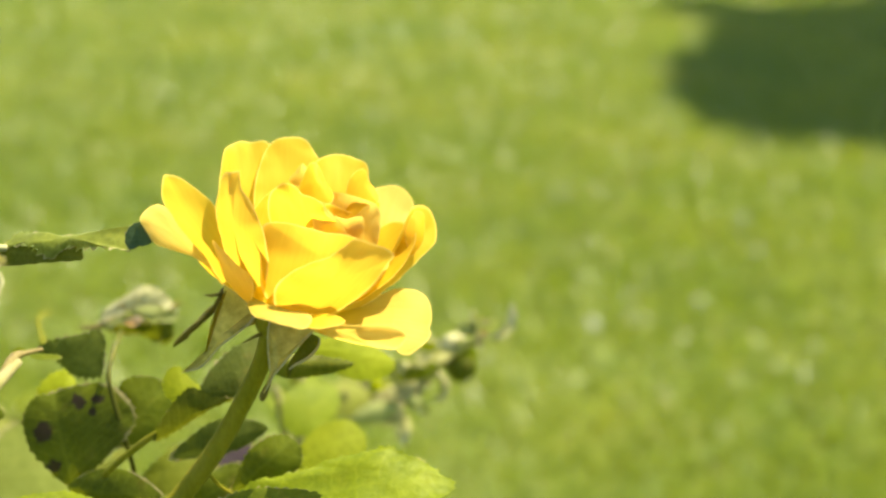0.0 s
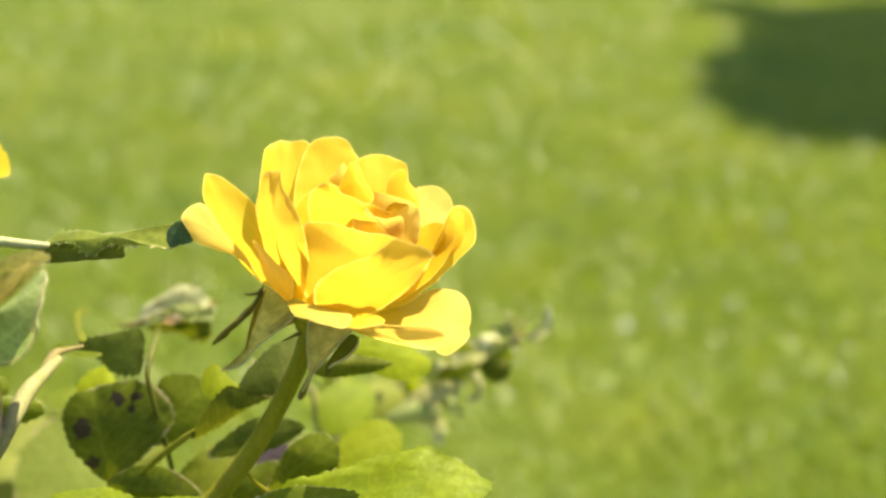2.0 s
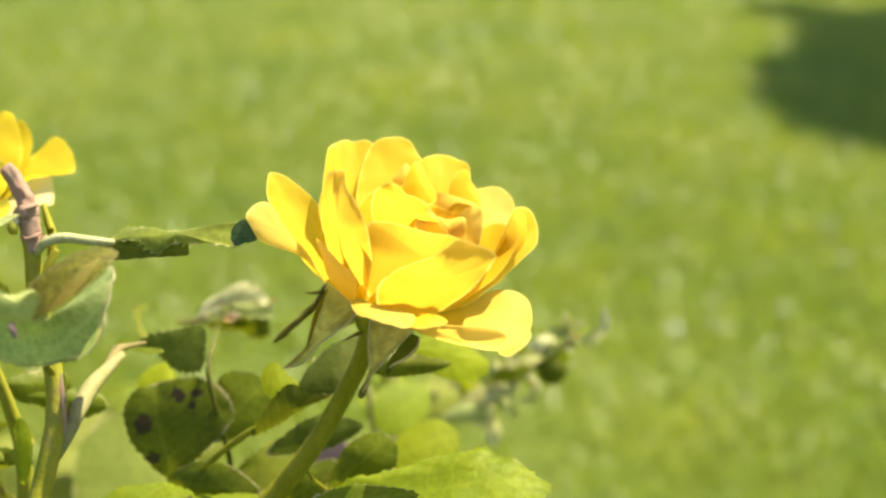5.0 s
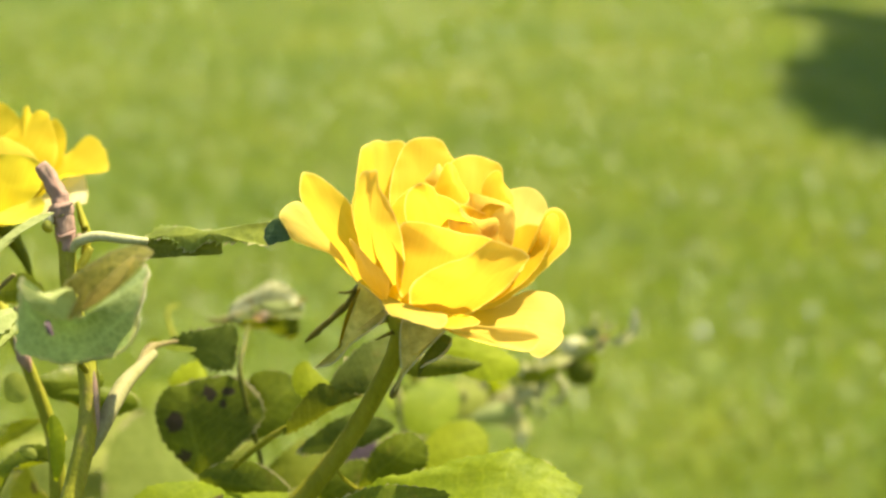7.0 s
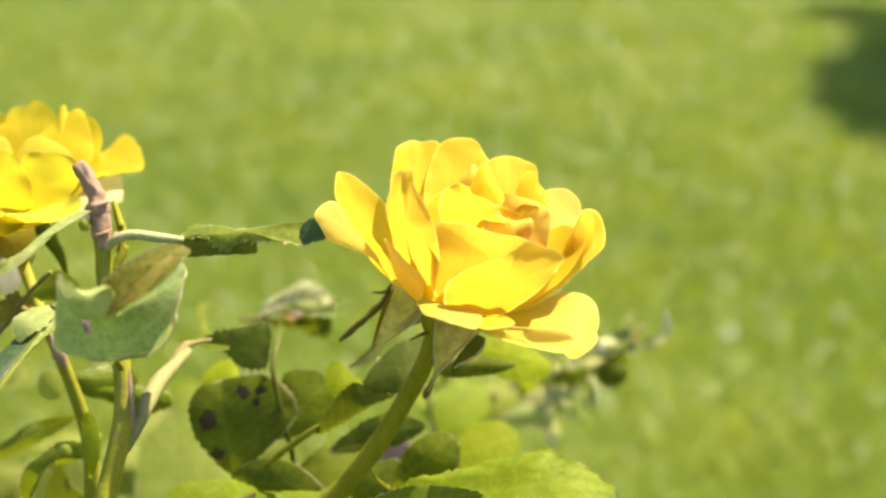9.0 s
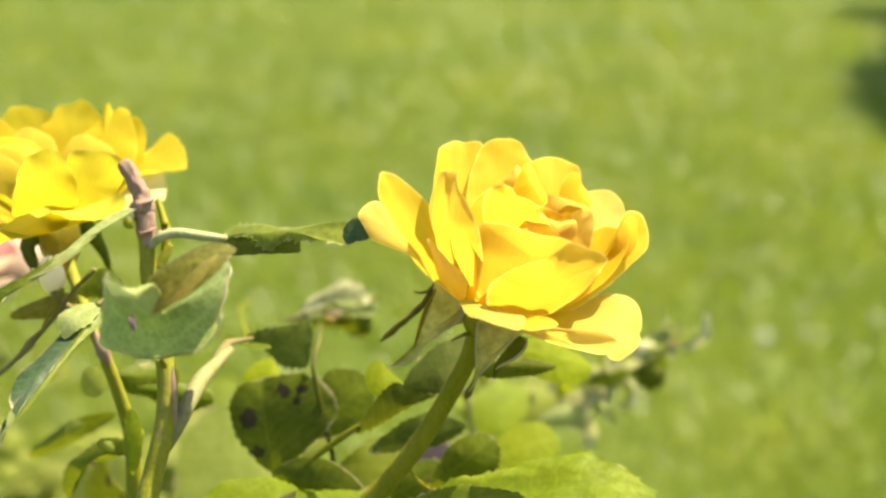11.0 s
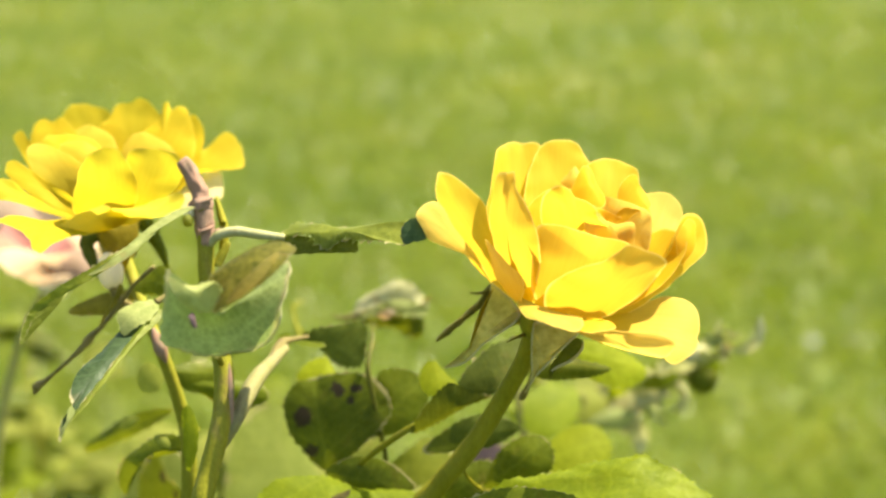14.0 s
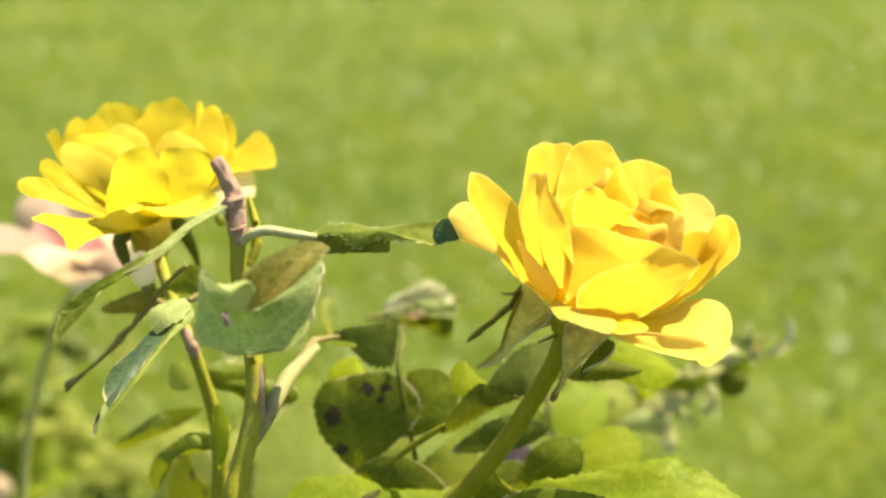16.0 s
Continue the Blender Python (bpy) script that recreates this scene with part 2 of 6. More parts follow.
LEAF_GREEN = leaf_material("fresh_leaf", (0.125, 0.155, 0.014), (0.20, 0.225, 0.032), (1.3, 1.25, 0.4), share=0.4, dry=0.15, rough=0.5, gloss=0.15, worn=0.2)
SEPAL = leaf_material("sepal", (0.27, 0.25, 0.055), (0.44, 0.39, 0.13), (1.2, 1.1, 0.5), share=0.35, dry=0.7, rough=0.7, veins=0.0, worn=0.8, net_of_veins=0.0, patches=0.8)
STEM = stem_material("green_stem", (0.155, 0.152, 0.006), (0.198, 0.186, 0.010), (0.22, 0.195, 0.018))
CANE = stem_material("green_cane", (0.175, 0.175, 0.010), (0.215, 0.205, 0.018), (0.225, 0.175, 0.045))
BARK = stem_material("dry_bark", (0.29, 0.165, 0.105), (0.24, 0.16, 0.105), (0.10, 0.095, 0.045), 330.0)
TWIG = stem_material("brown_twig", (0.125, 0.098, 0.028), (0.175, 0.142, 0.046), (0.09, 0.068, 0.028))
STEM_DARK = stem_material("dark_stalk", (0.05, 0.055, 0.006), (0.075, 0.08, 0.010), (0.09, 0.08, 0.015))
PALE_CANE = stem_material("pale_cane", (0.17, 0.165, 0.05), (0.205, 0.19, 0.075), (0.15, 0.125, 0.06))
DRY_CANE = stem_material("dry_cane", (0.24, 0.24, 0.06), (0.30, 0.29, 0.09), (0.24, 0.24, 0.05))
ROLLED = stem_material("rolled_sepal", (0.075, 0.068, 0.008), (0.11, 0.098, 0.014), (0.13, 0.095, 0.03), 500.0)
PALE_STALK = stem_material("pale_stalk", (0.27, 0.265, 0.10), (0.33, 0.32, 0.15), (0.26, 0.23, 0.09))
PURPLE = leaf_material("purplish_leaf", (0.075, 0.05, 0.06), (0.13, 0.09, 0.10), (1.0, 0.9, 0.9), share=0.2)
PEACH_PETAL = petal_material("peach_petal", (0.62, 0.44, 0.26), (0.66, 0.50, 0.35), (1.0, 1.0, 1.0), (0.70, 0.56, 0.42), 0.5)
WHITE_BUD = petal_material("white_bud", (0.78, 0.74, 0.58), (0.80, 0.77, 0.64), (1.0, 1.0, 1.0), (0.8, 0.77, 0.64), 0.5)
CREAM_PETAL = petal_material("cream_petal", (0.72, 0.58, 0.22), (0.78, 0.68, 0.38), (1.0, 1.0, 1.0))
HIP = stem_material("cream_hip", (0.55, 0.50, 0.30), (0.62, 0.58, 0.40), (0.45, 0.45, 0.2))


def lawn_material():
    m, t, n, l, bsdf, out = nodes_of("lawn")
    co = n.new("ShaderNodeTexCoord")
    patch = noise_of(n, l, 1.1, 3.0, co.outputs["Object"])
    tuft = noise_of(n, l, 14.0, 4.0, co.outputs["Object"])
    r = ramp(n, [(0.3, (0.044, 0.066, 0.005)), (0.55, (0.058, 0.082, 0.007)), (0.75, (0.078, 0.092, 0.012))])
    l.new(patch.outputs[0], r.inputs[0])
    tr = ramp(n, [(0.3, (0.5, 0.5, 0.45)), (0.7, (1.1, 1.1, 1.0))])
    l.new(tuft.outputs[0], tr.inputs[0])
    l.new(mixed(n, l, "MULTIPLY", 1.0, r.outputs[0], tr.outputs[0]), bsdf.inputs["Base Color"])
    bsdf.inputs["Roughness"].default_value = 0.9
    bsdf.inputs["Specular IOR Level"].default_value = 0.05
    return m


def grass_material(name, tone):
    m, t, n, l, bsdf, out = nodes_of(name)
    co = n.new("ShaderNodeTexCoord")
    geo = n.new("ShaderNodeNewGeometry")
    patch = noise_of(n, l, 1.3, 3.0, co.outputs["Object"])
    r = ramp(n, [(0.0, (0.145, 0.200, 0.022)), (0.45, (0.180, 0.240, 0.029)), (0.8, (0.208, 0.268, 0.040)), (0.97, (0.24, 0.27, 0.04)), (1.0, (0.38, 0.36, 0.14))])
    l.new(geo.outputs["Random Per Island"], r.inputs[0])
    pr = ramp(n, [(0.32, (0.78, 0.86, 0.8)), (0.52, (1, 1, 1)), (0.70, (1.18, 1.08, 1.1))])
    l.new(patch.outputs[0], pr.inputs[0])
    c = mixed(n, l, "MULTIPLY", 1.0, mixed(n, l, "MULTIPLY", 1.0, r.outputs[0], tone), pr.outputs[0])
    l.new(c, bsdf.inputs["Base Color"])
    bsdf.inputs["Roughness"].default_value = 0.42
    g = mixed(n, l, "MULTIPLY", 1.0, c, (1.25, 1.2, 0.6))
    thin(n, l, bsdf, out, c, g, 0.4)
    return m


LAWN, GRASS, LUSH = lawn_material(), grass_material("grass_blades", (0.97, 0.97, 0.97)), grass_material("lush_blades", (1.08, 1.07, 1.0))
CLOVER = stem_material("clover_head", (0.30, 0.32, 0.20), (0.36, 0.37, 0.26), (0.26, 0.29, 0.15), 60.0)
CLIPPING = stem_material("dry_clippings", (0.29, 0.31, 0.15), (0.39, 0.40, 0.23), (0.26, 0.30, 0.10), 30.0)


# ---- builders ----
def part(name, bm, material, parent, label=""):
    me = bpy.data.meshes.new(name)
    bm.to_mesh(me)
    bm.free()
    me.shade_smooth()
    me.materials.append(material)
    ob = new(name, me)
    if parent is not None:
        ob.parent = parent
        if parent.parent is None:
            ob.matrix_parent_inverse = Matrix.Translation(-parent.matrix_basis.translation)
    return tagged(ob, label)


def thing(name, where, label, category, group=""):
    ob = new(name)
    ob.empty_display_size = 0.02
    ob.location = where
    ob.matrix_basis = Matrix.Translation(where)
    return tagged(ob, label, category, group)


def ring_curve(pts, count):
    """A smooth closed curve through the points."""
    p = np.array(pts, float)
    k = len(p)
    u = np.arange(count) * k / count
    i = np.floor(u).astype(int)
    f = (u - i)[:, None]
    a, b, c, d = p[(i - 1) % k], p[i % k], p[(i + 1) % k], p[(i + 2) % k]
    return 0.5 * (2 * b + (c - a) * f + (2 * a - 5 * b + 4 * c - d) * f ** 2 + (3 * b - a - 3 * c + d) * f ** 3)


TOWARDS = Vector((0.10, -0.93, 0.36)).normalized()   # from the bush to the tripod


def sheet(pts, bulge=0.0, tip=None, teeth=0, tooth=0.0, ripple=0.0006, curl=0.0, count=56, rings=9, fold=0.0, wavy=0.012, lay=0.0, bm=None):
    """A thin curved blade (petal, leaf or sepal). pts: its margin, from the base round; bulge: metres by which its middle comes towards the
    viewer; tip: which point is the tip; teeth: saw teeth round the margin; curl: how far the rim rolls back; lay: how far it leans back to the sky; fold: depth of the groove along the midrib."""
    bm = bm or bmesh.new()
    layer = bm.loops.layers.uv.get("UVMap") or bm.loops.layers.uv.new("UVMap")
    rim = bm.loops.layers.uv.get("margin") or bm.loops.layers.uv.new("margin")
    if teeth:
        count = teeth * 3
    edge = ring_curve(pts, count)
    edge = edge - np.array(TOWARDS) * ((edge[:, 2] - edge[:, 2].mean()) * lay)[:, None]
    mid = edge.mean(0)
    off = edge - mid
    nrm = np.linalg.svd(off)[2][2]
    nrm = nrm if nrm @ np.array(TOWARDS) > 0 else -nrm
    high = off @ nrm
    flat = off - high[:, None] * nrm
    base, end = edge[0], edge[int((tip if tip is not None else len(pts) // 2) * count / len(pts))]
    axis = (end - base) - ((end - base) @ nrm) * nrm
    long = np.linalg.norm(axis) + 1e-9
    axis /= long
    cross = np.cross(nrm, axis)
    half = np.abs(off @ cross).max()
    outward = np.cross(np.roll(flat, -1, 0) - np.roll(flat, 1, 0), nrm)
    outward /= np.linalg.norm(outward, axis=1)[:, None] + 1e-12
    if (outward * flat).sum() < 0:
        outward = -outward
    grid, uvs = [], []
    phase = (sum(abs(v) for v in base) * 917.0) % 7.0
    for k in range(rings + 1):
        q = 1 - (1 - k / rings) ** 1.35
        row, ruv = [], []
        for j in range(count):
            e = flat[j]
            f = Vector(edge[j])
            s = q * (1 + wavy * q * (noise.noise(f * 160 + Vector((0, 0, phase))) + 0.7 * noise.noise(f * 420)))
            nick = 0.0
            if teeth and k == rings:
                nick = half * (tooth if j % 3 == 0 else -0.5 * tooth if j % 3 == 1 else 0.25 * tooth) * (0.2 + 1.6 * (0.5 + 0.5 * math.sin(j * j * 1.7 + phase * 9)))
            p = mid + e * s + outward[j] * nick + nrm * (high[j] * q * q + bulge * (1 - q * q) - curl * q ** 8)
            across = (p - base) @ cross
            p = p - nrm * fold * math.exp(-(across / (0.12 * long)) ** 2) * (1 - 0.5 * q)
            w = noise.noise(Vector(p) * 90 + Vector((phase, 0, 0))) + 0.5 * q * q * noise.noise(Vector(p) * 240 + Vector((0, phase, 0)))
            p = p + nrm * ripple * w * (0.4 + q)
            row.append(p)
            ruv.append((((p - base) @ axis) / long, across / long, q))
        grid.append(row)
        uvs.append(ruv)
    verts, place = [], {}
    centre = bm.verts.new(grid[0][0])
    place[centre] = (*uvs[0][0][:2], 0.0)
    for k in range(1, rings + 1):
        vr = []
        for j in range(count):
            v = bm.verts.new(grid[k][j])
            place[v] = uvs[k][j]
            vr.append(v)
        verts.append(vr)
    faces = []
    for j in range(count):
        faces.append(bm.faces.new((centre, verts[0][j], verts[0][(j + 1) % count])))
        for k in range(rings - 1):
            faces.append(bm.faces.new((verts[k][j], verts[k + 1][j], verts[k + 1][(j + 1) % count], verts[k][(j + 1) % count])))
    for f in faces:
        for lo in f.loops:
            lo[layer].uv = place[lo.vert][:2]
            lo[rim].uv = (place[lo.vert][2], 0.0)
    return bm


def line_curve(pts, radii, steps):
    """A smooth open curve through unevenly spaced points, with the radius along it."""
    p, r = np.array(pts, float), np.array(radii, float)
    p = np.vstack([p[0] - (p[1] - p[0]) * 0.1, p, p[-1] + (p[-1] - p[-2]) * 0.1])
    k = np.concatenate([[0], np.cumsum(np.sqrt(np.linalg.norm(np.diff(p, axis=0), axis=1)))])
    out, rad = [], []
    for i in range(1, len(p) - 2):
        k0, k1, k2, k3 = k[i - 1:i + 3]
        a, b, c, d = p[i - 1:i + 3]
        for s in range(steps):
            f = s / steps
            t = k1 + (k2 - k1) * f
            ab, bc, cd = (a * (k1 - t) + b * (t - k0)) / (k1 - k0), (b * (k2 - t) + c * (t - k1)) / (k2 - k1), (c * (k3 - t) + d * (t - k2)) / (k3 - k2)
            abc, bcd = (ab * (k2 - t) + bc * (t - k0)) / (k2 - k0), (bc * (k3 - t) + cd * (t - k1)) / (k3 - k1)
            out.append((abc * (k2 - t) + bcd * (t - k1)) / (k2 - k1))
            rad.append(r[i - 1] * (1 - f) + r[i] * f)
    return out + [p[-2]], rad + [r[-1]]


def tube(pts, radii, sides=12, steps=8, lumps=0.06, bm=None):
    """A stem through the points, with its radius at each; slightly lumpy, its ends closed."""
    bm = bm or bmesh.new()
    centre, rad = line_curve(pts, radii, steps)
    rows, side = [], None
    for i, (c, r) in enumerate(zip(centre, rad)):
        way = Vector(centre[min(i + 1, len(centre) - 1)] - centre[max(i - 1, 0)]).normalized()
        side = (side - way * side.dot(way)).normalized() if side else way.orthogonal().normalized()
        other = way.cross(side)
        row = []
        for j in range(sides):
            a = 2 * math.pi * j / sides
            d = side * math.cos(a) + other * math.sin(a)
            row.append(bm.verts.new(Vector(c) + d * r * (1 + lumps * noise.noise(Vector(c) * 300 + d * 2))))
        rows.append(row)
    for a, b in zip(rows, rows[1:]):
        for j in range(sides):
            bm.faces.new((a[j], a[(j + 1) % sides], b[(j + 1) % sides], b[j]))
    bm.faces.new(rows[0][::-1])
    bm.faces.new(rows[-1])
    return bm


def drop(where, radius, way=(0, 0, 1), stretch=1.4, bm=None):
    """A small swollen body: a hip, a bud or a node."""
    bm = bm or bmesh.new()
    m = Matrix.Translation(where) @ Vector(way).to_track_quat("Z", "Y").to_matrix().to_4x4() @ Matrix.Diagonal((radius, radius, radius * stretch, 1))
    bmesh.ops.create_uvsphere(bm, u_segments=20, v_segments=14, radius=1.0, matrix=m)
    return bm


def down(p, x=0.0, y=0.0):
    """Where a stem that leaves p meets the soil."""
    return (p[0] + x, p[1] + y, -0.01)


# ---- the lawn ----
def lawn():
    bm = bmesh.new()
    bmesh.ops.create_grid(bm, x_segments=90, y_segments=90, size=600)
    for v in bm.verts:
        v.co = v.co * (abs(v.co.x) + abs(v.co.y)) / 1200
        d = v.co.length
        v.co.z = 0.02 * noise.noise(v.co * 0.5) * min(1, d) if d < 60 else 0.0
    return tagged(part("ground", bm, LAWN, None, "sunlit mown green lawn with dry patches"), "", "lawn", "", "structure")


def grass(name, count, seed, patch=None):
    """Blades all round, or a lusher patch (its middle and half widths)."""
    rng = np.random.default_rng(seed)
    # thickest round the bush, thinning out with the distance on all sides
    away = 0.3 + 10.7 * rng.random(count) ** 1.15
    ahead = rng.random(count) < 0.62
    way = np.where(ahead, rng.normal(0.09, 0.42, count), rng.uniform(-np.pi, np.pi, count))
    side, depth = -away * np.sin(way), away * np.cos(way)
    if patch:
        side, depth = rng.normal(patch[0], patch[2], count), rng.normal(patch[1], patch[3], count)
    # tufts: some blades gather round scattered centres
    heart = rng.integers(0, count, count)
    gather = rng.random(count) < 0.12
    heart = np.where(gather, heart // 40 * 40, np.arange(count))
    near = 0.018 * (0.6 + 0.2 * np.abs(depth[heart]))
    x = np.where(gather, side[heart] + rng.normal(0, 1, count) * near, side)
    y = np.where(gather, depth[heart] + rng.normal(0, 1, count) * near, depth)
    depth = y
    scale = (0.8 + 0.10 * np.hypot(x, y)) * (1.15 if patch else 1.0)
    tall = rng.uniform(0.022, 0.055, count) * scale
    wide = rng.uniform(0.0016, 0.0034, count) * scale
    turn = rng.uniform(0, 2 * np.pi, count)
    lean = rng.uniform(0.15, 1.1, count) * tall
    bend = rng.uniform(0, 2 * np.pi, count)
    dx, dy = np.cos(turn) * wide, np.sin(turn) * wide
    bx, by = np.cos(bend) * lean, np.sin(bend) * lean
    o = np.zeros(count) - 0.004
    v = np.stack([np.stack([x - dx, y - dy, o], 1), np.stack([x + dx, y + dy, o], 1),
                  np.stack([x + dx * 0.8 + bx * 0.35, y + dy * 0.8 + by * 0.35, tall * 0.6], 1),
                  np.stack([x - dx * 0.8 + bx * 0.35, y - dy * 0.8 + by * 0.35, tall * 0.6], 1),
                  np.stack([x + bx, y + by, tall], 1)], 1).reshape(-1, 3)
    i = np.arange(count)[:, None] * 5
    quads, tris = (i + [[0, 1, 2, 3]]).tolist(), (i + [[3, 2, 4]]).tolist()
    me = bpy.data.meshes.new(name)
    me.from_pydata(v.tolist(), [], quads + tris)
    me.materials.append(LUSH if patch else GRASS)
    return tagged(new(name, me), "lush patch of lighter green grass" if patch else "short mown green grass blades in the sun", "grass", "", "stuff")


def clover(spots):
    """Round pale flower heads that stand out of the grass on thin stalks (x, y and the radius)."""
    bm = bmesh.new()
    for x, y, r in spots:
        tube([(x, y, 0.0), (x + 0.003, y, 0.05), (x, y, 0.078)], [0.0012, 0.001, 0.001], 5, 2, 0.1, bm)
        drop((x, y, 0.078), r, (0.1, 0, 1), 0.85, bm)
    return tagged(part("clover", bm, CLOVER, None, "pale white clover heads in the grass"), "", "clover", "", "stuff")


def clippings(count):
    """Pale dry bits lying on the grass tips."""
    rng = np.random.default_rng(3)
    depth = 1.4 + 5.5 * rng.random(count)
    where = np.stack([rng.uniform(-0.6, 0.42, count) * depth, depth], 1)
    size = rng.uniform(0.002, 0.0055, count) * (0.7 + 0.12 * depth)
    turn = rng.uniform(0, 6.28, len(size))
    v, f = [], []
    for i, ((x, y), s, a) in enumerate(zip(where.tolist(), size.tolist(), turn.tolist())):
        for k in range(6):
            b = a + k * math.pi / 3
            v.append((x + math.cos(b) * s, y + math.sin(b) * s * 0.6, 0.045 + 0.4 * s * math.sin(b + a)))
        v.append((x, y, 0.047 + 0.2 * s))
        f += [(7 * i + 6, 7 * i + k, 7 * i + (k + 1) % 6) for k in range(6)]
    me = bpy.data.meshes.new("clippings")
    me.from_pydata(v, [], f)
    me.materials.append(CLIPPING)
    return tagged(new("clippings", me), "pale dry clippings scattered over the grass", "clippings", "", "stuff")


lawn()
clippings(110)
clover([(0.300, 2.535, 0.013), (0.392, 2.715, 0.007), (0.736, 3.031, 0.009), (0.536, 2.680, 0.009), (-0.983, 4.761, 0.014), (0.762, 3.317, 0.009), (0.718, 2.440, 0.007), (0.084, 2.363, 0.007), (0.304, 3.530, 0.009)])
grass("grass", 460000, 7)
grass("grass", 36000, 8, (-0.06, 1.9, 0.34, 0.42))


# ---- the tree that shades a corner of the lawn ----
def tree(clumps, height):
    """A tree whose leaf clumps stand between the sun and the given spots of the lawn (x, y and the half widths)."""
    rng, rng2 = random.Random(5), np.random.default_rng(11)
    hearts = [Vector((x, y, 0)) + SUN_WAY / SUN_WAY.z * (height + rng.uniform(-0.9, 0.9)) for x, y, a, b in clumps]
    # unseen clumps added beyond, so the crown blocks sky light and deepens the shade
    for k in range(44):
        y = rng.uniform(4.6, 12.5)
        x = 0.36 * y + rng.uniform(0.9, 4.6)
        clumps.append((x, y, rng.uniform(0.7, 1.1), rng.uniform(0.7, 1.1)))
        hearts.append(Vector((x, y, 0)) + SUN_WAY / SUN_WAY.z * (height + rng.uniform(-1.3, 1.6)))
    w = sum(hearts, Vector()) / len(hearts)
    w = Vector((w.x, w.y, 0))
    root = thing("tree", tuple(w), "leafy tree whose shade falls on the lawn", "tree")
    part("trunk", tube([w, w + Vector((0.05, 0.03, height * 0.4)), w + Vector((0, 0.06, height * 0.75)), w + Vector((0, 0, height))], [0.22, 0.17, 0.11, 0.04], 12, 6), TWIG, root)
    v = []
    for heart, (x, y, a, b) in zip(hearts, clumps):
        fork = w + Vector((0, 0, height * rng.uniform(0.5, 0.75)))
        part("limb", tube([fork, (fork + heart) / 2 + Vector((0, 0, 0.1)), heart], [0.045, 0.028, 0.008], 8, 5), TWIG, root)
        count = int(5500 * a * b) + 90
        d = rng2.normal(size=(count, 3))
        d /= np.linalg.norm(d, axis=1)[:, None]
        c = d * (rng2.random(count) ** 0.5 * 1.25)[:, None] * np.array([a, b, 0.12]) + np.array(heart)
        c = c + np.array(SUN_WAY)[None, :] * rng2.uniform(-0.6, 0.6, count)[:, None]
        p, q = rng2.normal(size=(count, 3)), rng2.normal(size=(count, 3))
        p = p / np.linalg.norm(p, axis=1)[:, None] * 0.075
        q = np.cross(p, q)
        q = q / np.linalg.norm(q, axis=1)[:, None] * 0.04
        v.append(np.stack([c - p, c + q, c + p, c - q], 1).reshape(-1, 3))
    v = np.concatenate(v)
    me = bpy.data.meshes.new("crown")
    me.from_pydata(v.tolist(), [], (np.arange(len(v) // 4)[:, None] * 4 + [[0, 1, 2, 3]]).tolist())
    me.materials.append(LEAF)
    crown = new("crown", me)
    crown.parent = root
    crown.matrix_parent_inverse = Matrix.Translation(-w)
    return root


tree([(1.40, 7.45, 0.22, 0.30), (1.79, 7.08, 0.40, 0.45), (2.14, 6.88, 0.55, 0.60), (1.26, 5.49, 0.24, 0.30), (1.59, 6.03, 0.30, 0.40), (1.35, 5.05, 0.24, 0.26), (1.52, 5.06, 0.28, 0.24), (1.47, 4.75, 0.26, 0.20), (1.93, 5.53, 0.50, 0.50), (2.55, 6.92, 0.80, 0.90), (2.64, 5.97, 0.80, 0.80), (1.82, 4.84, 0.50, 0.35), (3.54, 7.39, 1.00, 1.10), (1.32, 4.56, 0.20, 0.14), (1.52, 4.59, 0.30, 0.20), (1.23, 4.81, 0.16, 0.14), (1.07, 5.25, 0.12, 0.14), (1.39, 6.16, 0.20, 0.20), (3.4, 5.2, 0.9, 0.7), (4.4, 6.4, 1.1, 1.0), (2.4, 9.4, 0.8, 0.9), (3.8, 9.2, 1.0, 1.0), (1.48, 6.55, 0.22, 0.28), (1.12, 5.66, 0.17, 0.34), (1.01, 4.79, 0.10, 0.12), (1.09, 4.64, 0.14, 0.12), (1.18, 4.52, 0.16, 0.12), (1.28, 4.48, 0.16, 0.10), (1.39, 4.47, 0.16, 0.10), (1.50, 4.46, 0.20, 0.12), (0.94, 5.24, 0.06, 0.16), (0.96, 5.03, 0.08, 0.12)], 5.0)


def petal(flower, material, pts, bulge=0.0, label="", ripple=0.0009, wavy=0.018, **kw):
    return part("petal", sheet(pts, bulge, ripple=ripple, wavy=wavy, **kw), material, flower, label)


def leaf(plant, material, pts, bulge=0.0, label="", teeth=26, tooth=0.055, **kw):
    return part("leaf", sheet(pts, bulge, teeth=teeth, tooth=tooth, **kw), material, plant, label)


# ---- the yellow rose in full bloom ----
rose = thing("yellow_rose", down((-0.0919, 0.3815, 0.8266)), "open bright yellow rose on a leaning green stem", "rose", "yellow roses")
stem = part("stem", tube([down((-0.0919, 0.3815, 0.8266)), (-0.0879, 0.3792, 0.8334), (-0.0791, 0.3799, 0.8471), (-0.0687, 0.3802, 0.8621), (-0.0595, 0.3790, 0.8793), (-0.0533, 0.3761, 0.8932), (-0.0500, 0.3739, 0.9042)],
            [0.0042, 0.0036, 0.0033, 0.0031, 0.0029, 0.0028, 0.0032]), STEM, rose)
flower = part("flower_base", drop((-0.0489, 0.3732, 0.9078), 0.0058, (0.25, -0.1, 1), 1.2), STEM, rose, "green swollen base under the petals")

